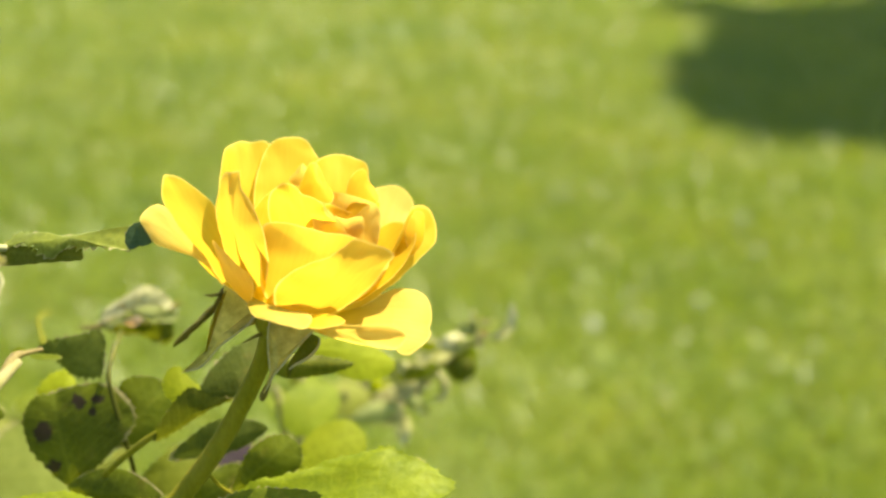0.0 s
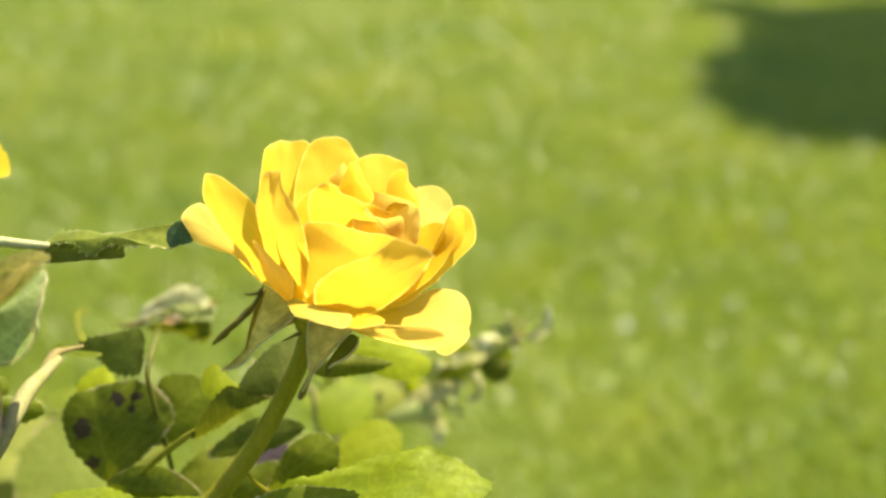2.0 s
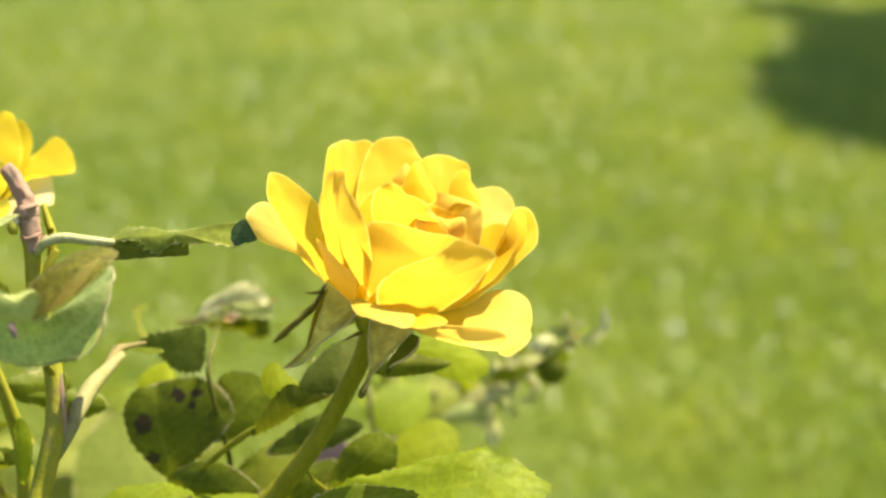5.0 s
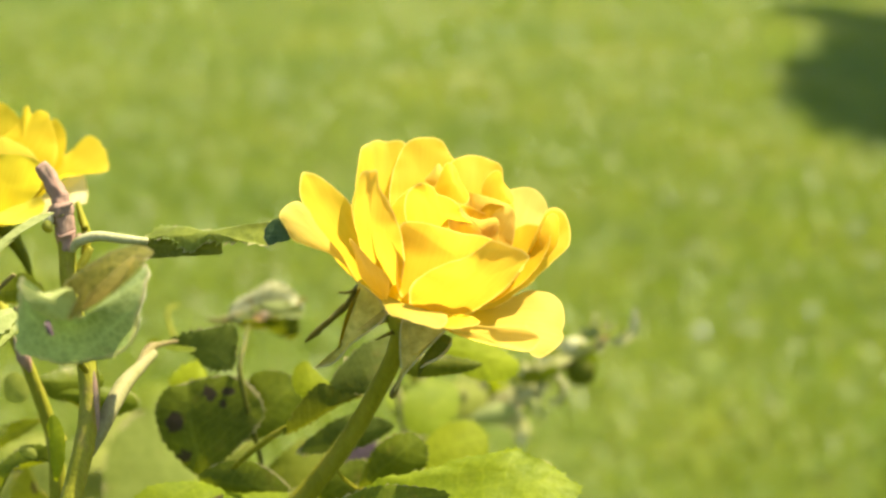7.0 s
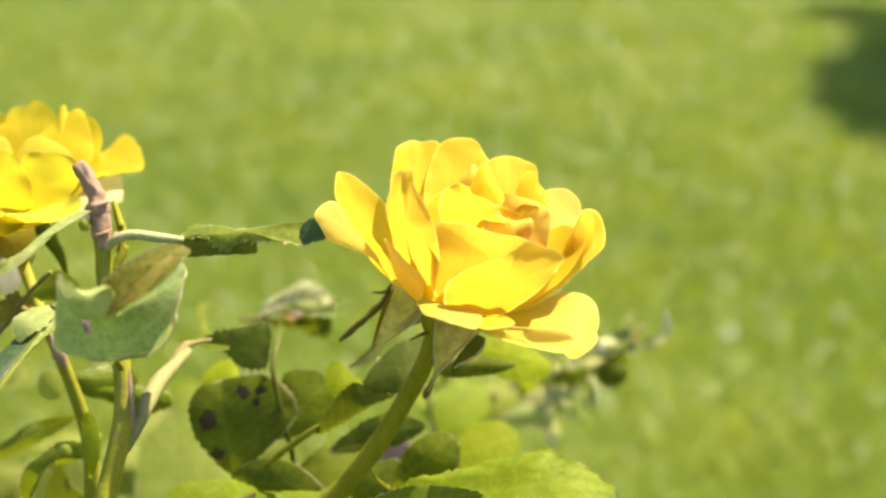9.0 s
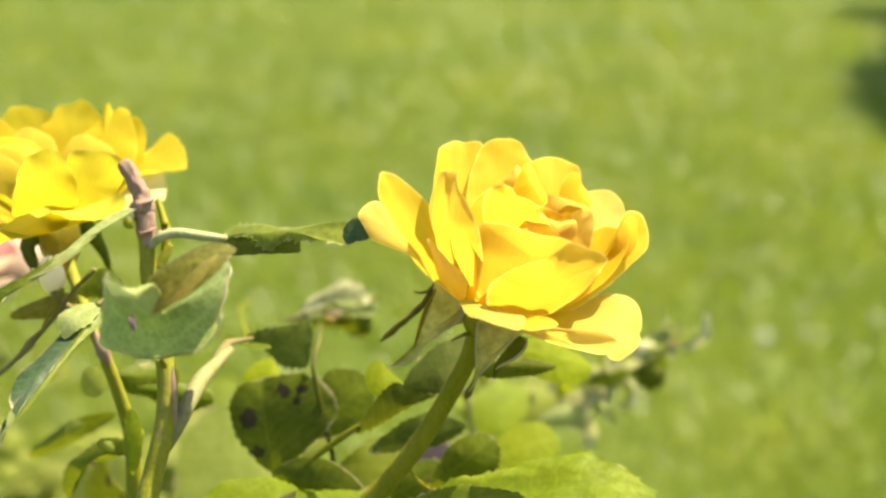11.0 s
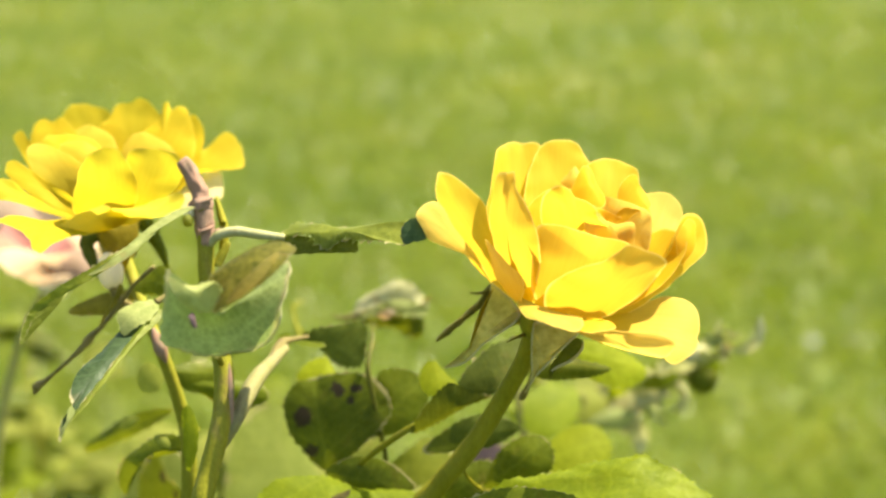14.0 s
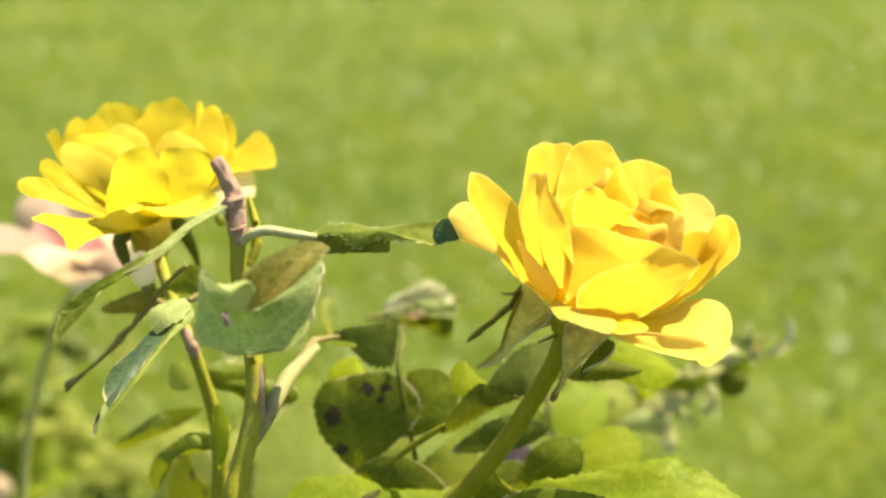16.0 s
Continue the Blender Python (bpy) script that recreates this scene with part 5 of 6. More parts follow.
# the shade on this face is partly in its darker leaf colour
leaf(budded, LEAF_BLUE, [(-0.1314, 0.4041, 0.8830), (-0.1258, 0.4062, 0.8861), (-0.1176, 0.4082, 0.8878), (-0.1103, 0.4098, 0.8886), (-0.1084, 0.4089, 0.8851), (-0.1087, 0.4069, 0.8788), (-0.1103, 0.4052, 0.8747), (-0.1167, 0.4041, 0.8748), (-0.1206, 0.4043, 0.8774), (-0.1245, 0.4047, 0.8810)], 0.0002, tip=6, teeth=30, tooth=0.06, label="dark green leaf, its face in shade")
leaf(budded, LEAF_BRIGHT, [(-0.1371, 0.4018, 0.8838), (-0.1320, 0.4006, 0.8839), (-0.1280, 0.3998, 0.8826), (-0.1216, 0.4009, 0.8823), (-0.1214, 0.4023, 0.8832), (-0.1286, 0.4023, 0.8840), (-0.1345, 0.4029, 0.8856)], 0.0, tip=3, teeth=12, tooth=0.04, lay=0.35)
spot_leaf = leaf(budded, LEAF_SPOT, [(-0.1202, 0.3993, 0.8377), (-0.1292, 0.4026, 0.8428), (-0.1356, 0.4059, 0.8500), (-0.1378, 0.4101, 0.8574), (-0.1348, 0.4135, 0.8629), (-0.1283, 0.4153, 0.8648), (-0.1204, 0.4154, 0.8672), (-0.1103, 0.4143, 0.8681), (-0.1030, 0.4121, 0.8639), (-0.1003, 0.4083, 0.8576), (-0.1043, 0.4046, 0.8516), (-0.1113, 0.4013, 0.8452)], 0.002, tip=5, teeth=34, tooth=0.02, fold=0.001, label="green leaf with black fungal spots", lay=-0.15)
leaf(budded, LEAF_SUNLIT, [(-0.1203, 0.4232, 0.8554), (-0.1328, 0.4244, 0.8559), (-0.1379, 0.4269, 0.8598), (-0.1341, 0.4300, 0.8642), (-0.1288, 0.4315, 0.8658), (-0.1247, 0.4290, 0.8622), (-0.1208, 0.4253, 0.8587)], 0.001, tip=4, teeth=16, lay=0.35)
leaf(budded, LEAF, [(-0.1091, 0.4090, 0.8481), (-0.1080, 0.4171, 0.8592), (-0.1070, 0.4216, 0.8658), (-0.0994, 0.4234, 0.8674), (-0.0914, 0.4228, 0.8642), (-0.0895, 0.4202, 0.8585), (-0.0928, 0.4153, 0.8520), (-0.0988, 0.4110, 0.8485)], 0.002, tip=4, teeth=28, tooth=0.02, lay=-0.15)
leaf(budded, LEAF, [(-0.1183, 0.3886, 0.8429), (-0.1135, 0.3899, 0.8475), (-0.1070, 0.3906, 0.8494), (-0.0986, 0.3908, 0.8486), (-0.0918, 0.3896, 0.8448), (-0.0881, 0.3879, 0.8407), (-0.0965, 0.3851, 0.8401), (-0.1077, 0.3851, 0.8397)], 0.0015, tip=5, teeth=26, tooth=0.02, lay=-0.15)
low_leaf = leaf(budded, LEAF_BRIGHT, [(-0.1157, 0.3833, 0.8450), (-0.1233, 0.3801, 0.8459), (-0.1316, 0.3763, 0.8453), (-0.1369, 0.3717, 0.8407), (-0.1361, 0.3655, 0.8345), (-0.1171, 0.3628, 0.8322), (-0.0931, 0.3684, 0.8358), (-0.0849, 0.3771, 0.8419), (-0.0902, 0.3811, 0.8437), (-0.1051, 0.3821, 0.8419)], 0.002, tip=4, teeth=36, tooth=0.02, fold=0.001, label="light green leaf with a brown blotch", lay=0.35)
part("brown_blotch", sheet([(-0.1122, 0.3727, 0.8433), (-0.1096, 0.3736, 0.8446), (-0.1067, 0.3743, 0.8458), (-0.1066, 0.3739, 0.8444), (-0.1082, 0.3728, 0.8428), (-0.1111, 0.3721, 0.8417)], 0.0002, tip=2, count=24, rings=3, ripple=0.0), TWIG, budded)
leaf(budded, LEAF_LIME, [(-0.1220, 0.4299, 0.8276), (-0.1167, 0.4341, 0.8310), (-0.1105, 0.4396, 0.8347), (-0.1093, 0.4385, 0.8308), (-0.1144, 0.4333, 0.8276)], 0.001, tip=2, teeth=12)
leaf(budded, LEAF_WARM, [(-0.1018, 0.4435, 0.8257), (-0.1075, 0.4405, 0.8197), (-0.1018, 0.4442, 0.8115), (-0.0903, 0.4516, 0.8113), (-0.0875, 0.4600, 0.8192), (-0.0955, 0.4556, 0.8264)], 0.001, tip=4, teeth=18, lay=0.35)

# ---- the second yellow rose ----
rose2 = thing("yellow_rose", down((-0.1622, 0.3771, 0.8189)), "older yellow rose with loose wavy petals on a cane", "rose", "yellow roses")
part("cane", tube([down((-0.1622, 0.3771, 0.8189)), (-0.1610, 0.3745, 0.8267), (-0.1597, 0.3748, 0.8431), (-0.1602, 0.3761, 0.8604), (-0.1631, 0.3758, 0.8741), (-0.1668, 0.3752, 0.8875), (-0.1716, 0.3790, 0.8951), (-0.1781, 0.3873, 0.9012), (-0.1841, 0.3948, 0.9078), (-0.1879, 0.3987, 0.9121)],
     [0.004, 0.0027, 0.0026, 0.0024, 0.0021, 0.0020, 0.0019, 0.0018, 0.0020, 0.0026]), CANE, rose2)
fl2 = part("flower_base", drop((-0.1893, 0.3999, 0.9165), 0.0068, (-0.1, 0, 1), 1.5), SEPAL, rose2, "olive green swollen base under the petals")
part("sepal", sheet([(-0.1877, 0.3964, 0.9244), (-0.1917, 0.3938, 0.9252), (-0.1923, 0.3905, 0.9220), (-0.1907, 0.3892, 0.9172), (-0.1879, 0.3892, 0.9123), (-0.1847, 0.3888, 0.9060), (-0.1815, 0.3904, 0.9124), (-0.1797, 0.3924, 0.9175), (-0.1801, 0.3951, 0.9230), (-0.1832, 0.3973, 0.9248)], 0.003, tip=5, ripple=0.0002), LEAF_GLOW, fl2, "broad olive yellow sepal lit from behind")
part("sepal", tube([(-0.1928, 0.3943, 0.9208), (-0.1966, 0.3922, 0.9164), (-0.1938, 0.3904, 0.9095), (-0.1898, 0.3892, 0.9035)], [0.003, 0.0024, 0.0018, 0.0006], 8, 6, 0.2), LEAF_BLUE, fl2)
part("sepal", tube([(-0.1841, 0.4065, 0.9207), (-0.1808, 0.4076, 0.9157), (-0.1773, 0.4078, 0.9080), (-0.1748, 0.4070, 0.9009)], [0.0032, 0.0026, 0.0014, 0.0005], 8, 6, 0.2), LEAF, fl2)
petal(fl2, AGED_PETAL, [(-0.1951, 0.4165, 0.9181), (-0.2087, 0.4209, 0.9260), (-0.2210, 0.4280, 0.9415), (-0.2210, 0.4312, 0.9478), (-0.2178, 0.4340, 0.9515), (-0.2127, 0.4352, 0.9523), (-0.2048, 0.4348, 0.9498), (-0.2001, 0.4325, 0.9436), (-0.1936, 0.4243, 0.9280)], -0.0014, tip=5, curl=0.0002, ripple=0.0009, wavy=0.06, lay=0.14)
petal(fl2, AGED_PETAL, [(-0.1936, 0.4129, 0.9192), (-0.2034, 0.4186, 0.9289), (-0.2070, 0.4267, 0.9426), (-0.2035, 0.4314, 0.9486), (-0.2019, 0.4341, 0.9527), (-0.1966, 0.4354, 0.9539), (-0.1948, 0.4362, 0.9552), (-0.1908, 0.4352, 0.9534), (-0.1860, 0.4336, 0.9491), (-0.1832, 0.4278, 0.9397), (-0.1855, 0.4187, 0.9260)], -0.0014, tip=6, curl=0.0002, ripple=0.0009, wavy=0.06, lay=0.14)
petal(fl2, AGED_PETAL, [(-0.1902, 0.4096, 0.9204), (-0.1886, 0.4175, 0.9340), (-0.1896, 0.4239, 0.9442), (-0.1850, 0.4285, 0.9492), (-0.1839, 0.4314, 0.9541), (-0.1822, 0.4318, 0.9545), (-0.1809, 0.4313, 0.9524), (-0.1778, 0.4313, 0.9537), (-0.1745, 0.4300, 0.9514), (-0.1711, 0.4263, 0.9446), (-0.1707, 0.4204, 0.9363), (-0.1795, 0.4133, 0.9259)], 0.0014, tip=7, curl=0.0002, ripple=0.0009, wavy=0.06, lay=0.14)
petal(fl2, AGED_PETAL, [(-0.1823, 0.4206, 0.9237), (-0.1778, 0.4292, 0.9377), (-0.1757, 0.4345, 0.9494), (-0.1723, 0.4338, 0.9487), (-0.1700, 0.4321, 0.9453), (-0.1693, 0.4284, 0.9403), (-0.1710, 0.4237, 0.9335)], 0.0005, tip=4, ripple=0.0009, wavy=0.06, lay=0.14)
petal(fl2, AGED_PETAL, [(-0.1905, 0.4099, 0.9183), (-0.1826, 0.4218, 0.9274), (-0.1740, 0.4326, 0.9361), (-0.1695, 0.4378, 0.9397), (-0.1656, 0.4417, 0.9430), (-0.1612, 0.4407, 0.9409), (-0.1579, 0.4375, 0.9358), (-0.1575, 0.4333, 0.9325), (-0.1644, 0.4279, 0.9328), (-0.1703, 0.4216, 0.9331), (-0.1807, 0.4109, 0.9226)], -0.0009, tip=5, curl=0.0002, label="outer petal curling away", ripple=0.0009, wavy=0.06)
petal(fl2, CREAM_PETAL, [(-0.1879, 0.4133, 0.9175), (-0.1791, 0.4234, 0.9272), (-0.1713, 0.4301, 0.9303), (-0.1650, 0.4325, 0.9310), (-0.1629, 0.4293, 0.9266), (-0.1624, 0.4251, 0.9233), (-0.1697, 0.4190, 0.9250), (-0.1722, 0.4147, 0.9230)], 0.0005, tip=3, ripple=0.0009, wavy=0.06)
petal(fl2, CREAM_PETAL, [(-0.1778, 0.4085, 0.9235), (-0.1733, 0.4128, 0.9274), (-0.1682, 0.4150, 0.9281), (-0.1640, 0.4141, 0.9263), (-0.1650, 0.4108, 0.9233), (-0.1701, 0.4085, 0.9224)], 0.0, tip=3, ripple=0.0009, wavy=0.06)
petal(fl2, AGED_PETAL, [(-0.2014, 0.4030, 0.9196), (-0.2159, 0.4058, 0.9296), (-0.2233, 0.4116, 0.9413), (-0.2241, 0.4155, 0.9471), (-0.2234, 0.4176, 0.9500), (-0.2210, 0.4183, 0.9507), (-0.2181, 0.4174, 0.9499), (-0.2150, 0.4183, 0.9508), (-0.2092, 0.4159, 0.9468), (-0.1968, 0.4080, 0.9321)], 0.0005, tip=4, curl=0.0002, ripple=0.0009, wavy=0.06, lay=0.14)
petal(fl2, AGED_PETAL, [(-0.2026, 0.4015, 0.9219), (-0.2165, 0.4034, 0.9321), (-0.2245, 0.4071, 0.9413), (-0.2277, 0.4089, 0.9455), (-0.2256, 0.4100, 0.9476), (-0.2224, 0.4086, 0.9449), (-0.2150, 0.4048, 0.9357)], 0.0002, tip=4, ripple=0.0009, wavy=0.06, lay=0.14)
petal(fl2, AGED_PETAL, [(-0.1912, 0.3930, 0.9223), (-0.2034, 0.3913, 0.9305), (-0.2125, 0.3940, 0.9404), (-0.2131, 0.4004, 0.9473), (-0.2100, 0.4045, 0.9484), (-0.2013, 0.4068, 0.9474), (-0.1948, 0.4050, 0.9448), (-0.1884, 0.3971, 0.9336)], 0.0018, tip=3, curl=0.0002, ripple=0.0009, wavy=0.06)
petal(fl2, AGED_PALE, [(-0.2014, 0.3925, 0.9396), (-0.2066, 0.3988, 0.9452), (-0.2031, 0.4021, 0.9469), (-0.1964, 0.4019, 0.9460), (-0.1932, 0.3986, 0.9438), (-0.1952, 0.3939, 0.9405)], 0.0005, tip=3, ripple=0.0009, wavy=0.06)
petal(fl2, AGED_PALE, [(-0.1896, 0.3893, 0.9235), (-0.2015, 0.3867, 0.9285), (-0.2103, 0.3884, 0.9383), (-0.2149, 0.3926, 0.9440), (-0.2140, 0.3969, 0.9467), (-0.2067, 0.3967, 0.9453), (-0.1967, 0.3930, 0.9416), (-0.1913, 0.3882, 0.9339)], 0.001, tip=4, curl=0.0002, ripple=0.0007, wavy=0.04)
petal(fl2, AGED_PALE, [(-0.1854, 0.4027, 0.9227), (-0.1905, 0.4097, 0.9340), (-0.1925, 0.4175, 0.9425), (-0.1895, 0.4212, 0.9456), (-0.1835, 0.4210, 0.9451), (-0.1762, 0.4181, 0.9420), (-0.1725, 0.4126, 0.9362), (-0.1767, 0.4060, 0.9281)], 0.001, tip=4, curl=0.0002, ripple=0.0007, wavy=0.05)
petal(fl2, AGED_PALE, [(-0.1969, 0.4034, 0.9314), (-0.2060, 0.4096, 0.9389), (-0.2098, 0.4162, 0.9448), (-0.2077, 0.4196, 0.9476), (-0.2017, 0.4195, 0.9472), (-0.1952, 0.4164, 0.9440), (-0.1917, 0.4081, 0.9362)], 0.001, tip=3, curl=0.0002, ripple=0.0007, wavy=0.05)
petal(fl2, AGED_PETAL, [(-0.1888, 0.3873, 0.9232), (-0.1979, 0.3828, 0.9276), (-0.2102, 0.3818, 0.9345), (-0.2181, 0.3842, 0.9398), (-0.2187, 0.3884, 0.9429), (-0.2157, 0.3888, 0.9425), (-0.2074, 0.3868, 0.9385), (-0.1979, 0.3857, 0.9333)], 0.0005, tip=3, curl=0.0002, ripple=0.0009, wavy=0.06)
petal(fl2, AGED_PETAL, [(-0.1855, 0.3840, 0.9244), (-0.1929, 0.3762, 0.9307), (-0.1907, 0.3747, 0.9412), (-0.1870, 0.3736, 0.9487), (-0.1817, 0.3745, 0.9520), (-0.1771, 0.3762, 0.9513), (-0.1740, 0.3788, 0.9447), (-0.1744, 0.3810, 0.9351), (-0.1790, 0.3824, 0.9290)], 0.0018, tip=4, curl=0.0002, ripple=0.0009, wavy=0.06)
petal(fl2, AGED_PETAL, [(-0.1827, 0.3864, 0.9238), (-0.1812, 0.3842, 0.9356), (-0.1785, 0.3835, 0.9450), (-0.1767, 0.3841, 0.9493), (-0.1703, 0.3865, 0.9498), (-0.1643, 0.3900, 0.9475), (-0.1628, 0.3927, 0.9418), (-0.1664, 0.3943, 0.9357), (-0.1726, 0.3902, 0.9299)], 0.0018, tip=4, curl=0.0002, ripple=0.0009, wavy=0.06)
petal(fl2, AGED_PETAL, [(-0.1862, 0.3855, 0.9230), (-0.1954, 0.3772, 0.9285), (-0.2058, 0.3689, 0.9350), (-0.2134, 0.3643, 0.9381), (-0.2156, 0.3648, 0.9409), (-0.2147, 0.3686, 0.9424), (-0.2106, 0.3721, 0.9410), (-0.2053, 0.3756, 0.9356), (-0.1963, 0.3793, 0.9291)], 0.0005, tip=4, curl=0.0002, label="outer petal spread out flat", ripple=0.0009, wavy=0.06)
petal(fl2, AGED_PETAL, [(-0.1845, 0.3861, 0.9238), (-0.1883, 0.3732, 0.9256), (-0.1907, 0.3584, 0.9273), (-0.1912, 0.3496, 0.9268), (-0.1931, 0.3476, 0.9282), (-0.1951, 0.3501, 0.9304), (-0.2006, 0.3520, 0.9329), (-0.2061, 0.3536, 0.9341), (-0.2057, 0.3601, 0.9343), (-0.2013, 0.3665, 0.9317), (-0.1945, 0.3754, 0.9291)], 0.0005, tip=4, curl=0.0002, ripple=0.0009, wavy=0.06)
# paler material makes up for the sun that the petals above block
petal(fl2, AGED_PALE, [(-0.1836, 0.3863, 0.9238), (-0.1890, 0.3747, 0.9242), (-0.1943, 0.3681, 0.9264), (-0.1960, 0.3661, 0.9276), (-0.1911, 0.3679, 0.9306), (-0.1835, 0.3696, 0.9348), (-0.1797, 0.3706, 0.9357), (-0.1783, 0.3731, 0.9328), (-0.1757, 0.3788, 0.9293)], 0.0005, tip=4, curl=0.0002, ripple=0.0009, wavy=0.06)
petal(fl2, AGED_PALE, [(-0.1828, 0.3865, 0.9242), (-0.1843, 0.3753, 0.9298), (-0.1817, 0.3718, 0.9340), (-0.1729, 0.3725, 0.9347), (-0.1662, 0.3764, 0.9362), (-0.1618, 0.3816, 0.9366), (-0.1598, 0.3834, 0.9345), (-0.1625, 0.3838, 0.9307), (-0.1703, 0.3837, 0.9282)], 0.0007, tip=5, curl=0.0002, ripple=0.0009, wavy=0.06)

# ---- the faded pink rose behind ----
pink = thing("pink_rose", down((-0.3215, 0.5369, 0.7098)), "faded pale pink rose past its bloom", "rose")
part("stem", tube([down((-0.3215, 0.5369, 0.7098)), (-0.3197, 0.5378, 0.7279), (-0.3144, 0.5422, 0.7710), (-0.3034, 0.5473, 0.8130), (-0.2880, 0.5488, 0.8416)], [0.003, 0.0022, 0.0020, 0.0019, 0.0018]), DRY_CANE, pink)
fl3 = part("flower_base", drop((-0.2835, 0.5456, 0.8457), 0.008, (0, 0, 1), 1.2), HIP, pink)
petal(fl3, BLUSH_PETAL, [(-0.2968, 0.5571, 0.8491), (-0.3147, 0.5602, 0.8552), (-0.3250, 0.5651, 0.8627), (-0.3279, 0.5709, 0.8692), (-0.3244, 0.5771, 0.8730), (-0.3151, 0.5788, 0.8731), (-0.3068, 0.5770, 0.8696), (-0.2993, 0.5694, 0.8618)], 0.003, tip=4, label="pale blush petal standing up")
petal(fl3, BLUSH_PETAL, [(-0.2872, 0.5600, 0.8461), (-0.3035, 0.5661, 0.8541), (-0.3104, 0.5730, 0.8627), (-0.3082, 0.5784, 0.8680), (-0.2977, 0.5806, 0.8692), (-0.2855, 0.5780, 0.8643), (-0.2779, 0.5689, 0.8551)], -0.002, tip=4)
petal(fl3, BLUSH_PETAL, [(-0.2893, 0.5357, 0.8513), (-0.2974, 0.5260, 0.8587), (-0.3051, 0.5210, 0.8639), (-0.3147, 0.5141, 0.8644), (-0.3220, 0.5135, 0.8666), (-0.3264, 0.5243, 0.8694), (-0.3169, 0.5322, 0.8721), (-0.3067, 0.5382, 0.8684), (-0.2973, 0.5426, 0.8605)], 0.002, tip=5, label="pale blush petal spread out")
petal(fl3, ROSY_PETAL, [(-0.2906, 0.5444, 0.8524), (-0.3010, 0.5440, 0.8571), (-0.3089, 0.5489, 0.8632), (-0.3096, 0.5555, 0.8674), (-0.3014, 0.5583, 0.8682), (-0.2918, 0.5579, 0.8651), (-0.2854, 0.5520, 0.8598)], -0.003, tip=4, label="rosy inner petal")
petal(fl3, PEACH_PETAL, [(-0.2767, 0.5315, 0.8510), (-0.2849, 0.5186, 0.8552), (-0.2922, 0.5147, 0.8606), (-0.2993, 0.5211, 0.8643), (-0.2918, 0.5290, 0.8649), (-0.2802, 0.5323, 0.8620), (-0.2683, 0.5322, 0.8619), (-0.2702, 0.5296, 0.8547)], 0.003, tip=3, lay=0.5)
petal(fl3, ROSY_PETAL, [(-0.2740, 0.5348, 0.8532), (-0.2826, 0.5366, 0.8568), (-0.2874, 0.5439, 0.8622), (-0.2848, 0.5516, 0.8648), (-0.2779, 0.5512, 0.8632), (-0.2714, 0.5437, 0.8593)], -0.001, tip=3)
petal(fl3, BLUSH_PETAL, [(-0.2701, 0.5290, 0.8528), (-0.2793, 0.5267, 0.8576), (-0.2765, 0.5328, 0.8616), (-0.2665, 0.5374, 0.8635), (-0.2574, 0.5365, 0.8623), (-0.2544, 0.5326, 0.8586), (-0.2580, 0.5286, 0.8549)], 0.003, tip=4, lay=0.5)
petal(fl3, PEACH_PETAL, [(-0.2729, 0.5414, 0.8533), (-0.2807, 0.5509, 0.8604), (-0.2828, 0.5609, 0.8659), (-0.2758, 0.5626, 0.8675), (-0.2679, 0.5597, 0.8640), (-0.2638, 0.5513, 0.8588), (-0.2668, 0.5432, 0.8553)], 0.002, tip=3, lay=0.5)
petal(fl3, PEACH_PETAL, [(-0.2774, 0.5273, 0.8518), (-0.2837, 0.5191, 0.8562), (-0.2878, 0.5170, 0.8586), (-0.2811, 0.5185, 0.8530), (-0.2731, 0.5235, 0.8508), (-0.2619, 0.5281, 0.8522), (-0.2558, 0.5304, 0.8560), (-0.2653, 0.5303, 0.8543)], 0.001, tip=4, lay=0.5)
hip = part("hip", drop((-0.1848, 0.3817, 0.9106), 0.0041, (-0.12, 0, 1), 1.5), WHITE_BUD, rose2, "cream coloured hip")
part("stalk", tube([(-0.1700, 0.3775, 0.8930), (-0.1764, 0.3813, 0.8981), (-0.1816, 0.3797, 0.9026), (-0.1837, 0.3804, 0.9058)], [0.0012, 0.0012, 0.0012, 0.0016], 8, 6), TWIG, hip)
part("node", tube([(-0.1577, 0.3725, 0.8545), (-0.1572, 0.3711, 0.8631), (-0.1585, 0.3726, 0.8685)], [0.0004, 0.0029, 0.0004], 14, 10, 0.3), CANE, rose2, "pale swollen node")
part("node", tube([(-0.1645, 0.3727, 0.8849), (-0.1662, 0.3730, 0.8899), (-0.1690, 0.3743, 0.8956)], [0.0004, 0.0024, 0.0004], 14, 10, 0.3), BARK, rose2)
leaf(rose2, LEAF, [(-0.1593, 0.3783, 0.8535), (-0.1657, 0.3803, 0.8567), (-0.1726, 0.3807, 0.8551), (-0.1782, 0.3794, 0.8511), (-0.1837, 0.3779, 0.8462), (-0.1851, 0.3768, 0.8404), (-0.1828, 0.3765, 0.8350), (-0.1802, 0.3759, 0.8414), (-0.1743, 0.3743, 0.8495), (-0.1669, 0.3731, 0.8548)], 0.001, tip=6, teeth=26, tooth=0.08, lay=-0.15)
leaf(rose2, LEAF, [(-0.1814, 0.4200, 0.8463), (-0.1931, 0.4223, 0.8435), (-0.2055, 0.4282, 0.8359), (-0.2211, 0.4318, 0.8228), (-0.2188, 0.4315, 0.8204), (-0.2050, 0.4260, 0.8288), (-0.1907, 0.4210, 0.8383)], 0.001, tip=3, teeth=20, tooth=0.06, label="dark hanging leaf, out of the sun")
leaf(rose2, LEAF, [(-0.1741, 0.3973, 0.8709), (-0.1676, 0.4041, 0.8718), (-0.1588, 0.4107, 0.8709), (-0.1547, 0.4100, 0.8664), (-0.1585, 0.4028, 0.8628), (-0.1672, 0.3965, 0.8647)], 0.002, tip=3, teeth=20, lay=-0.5)
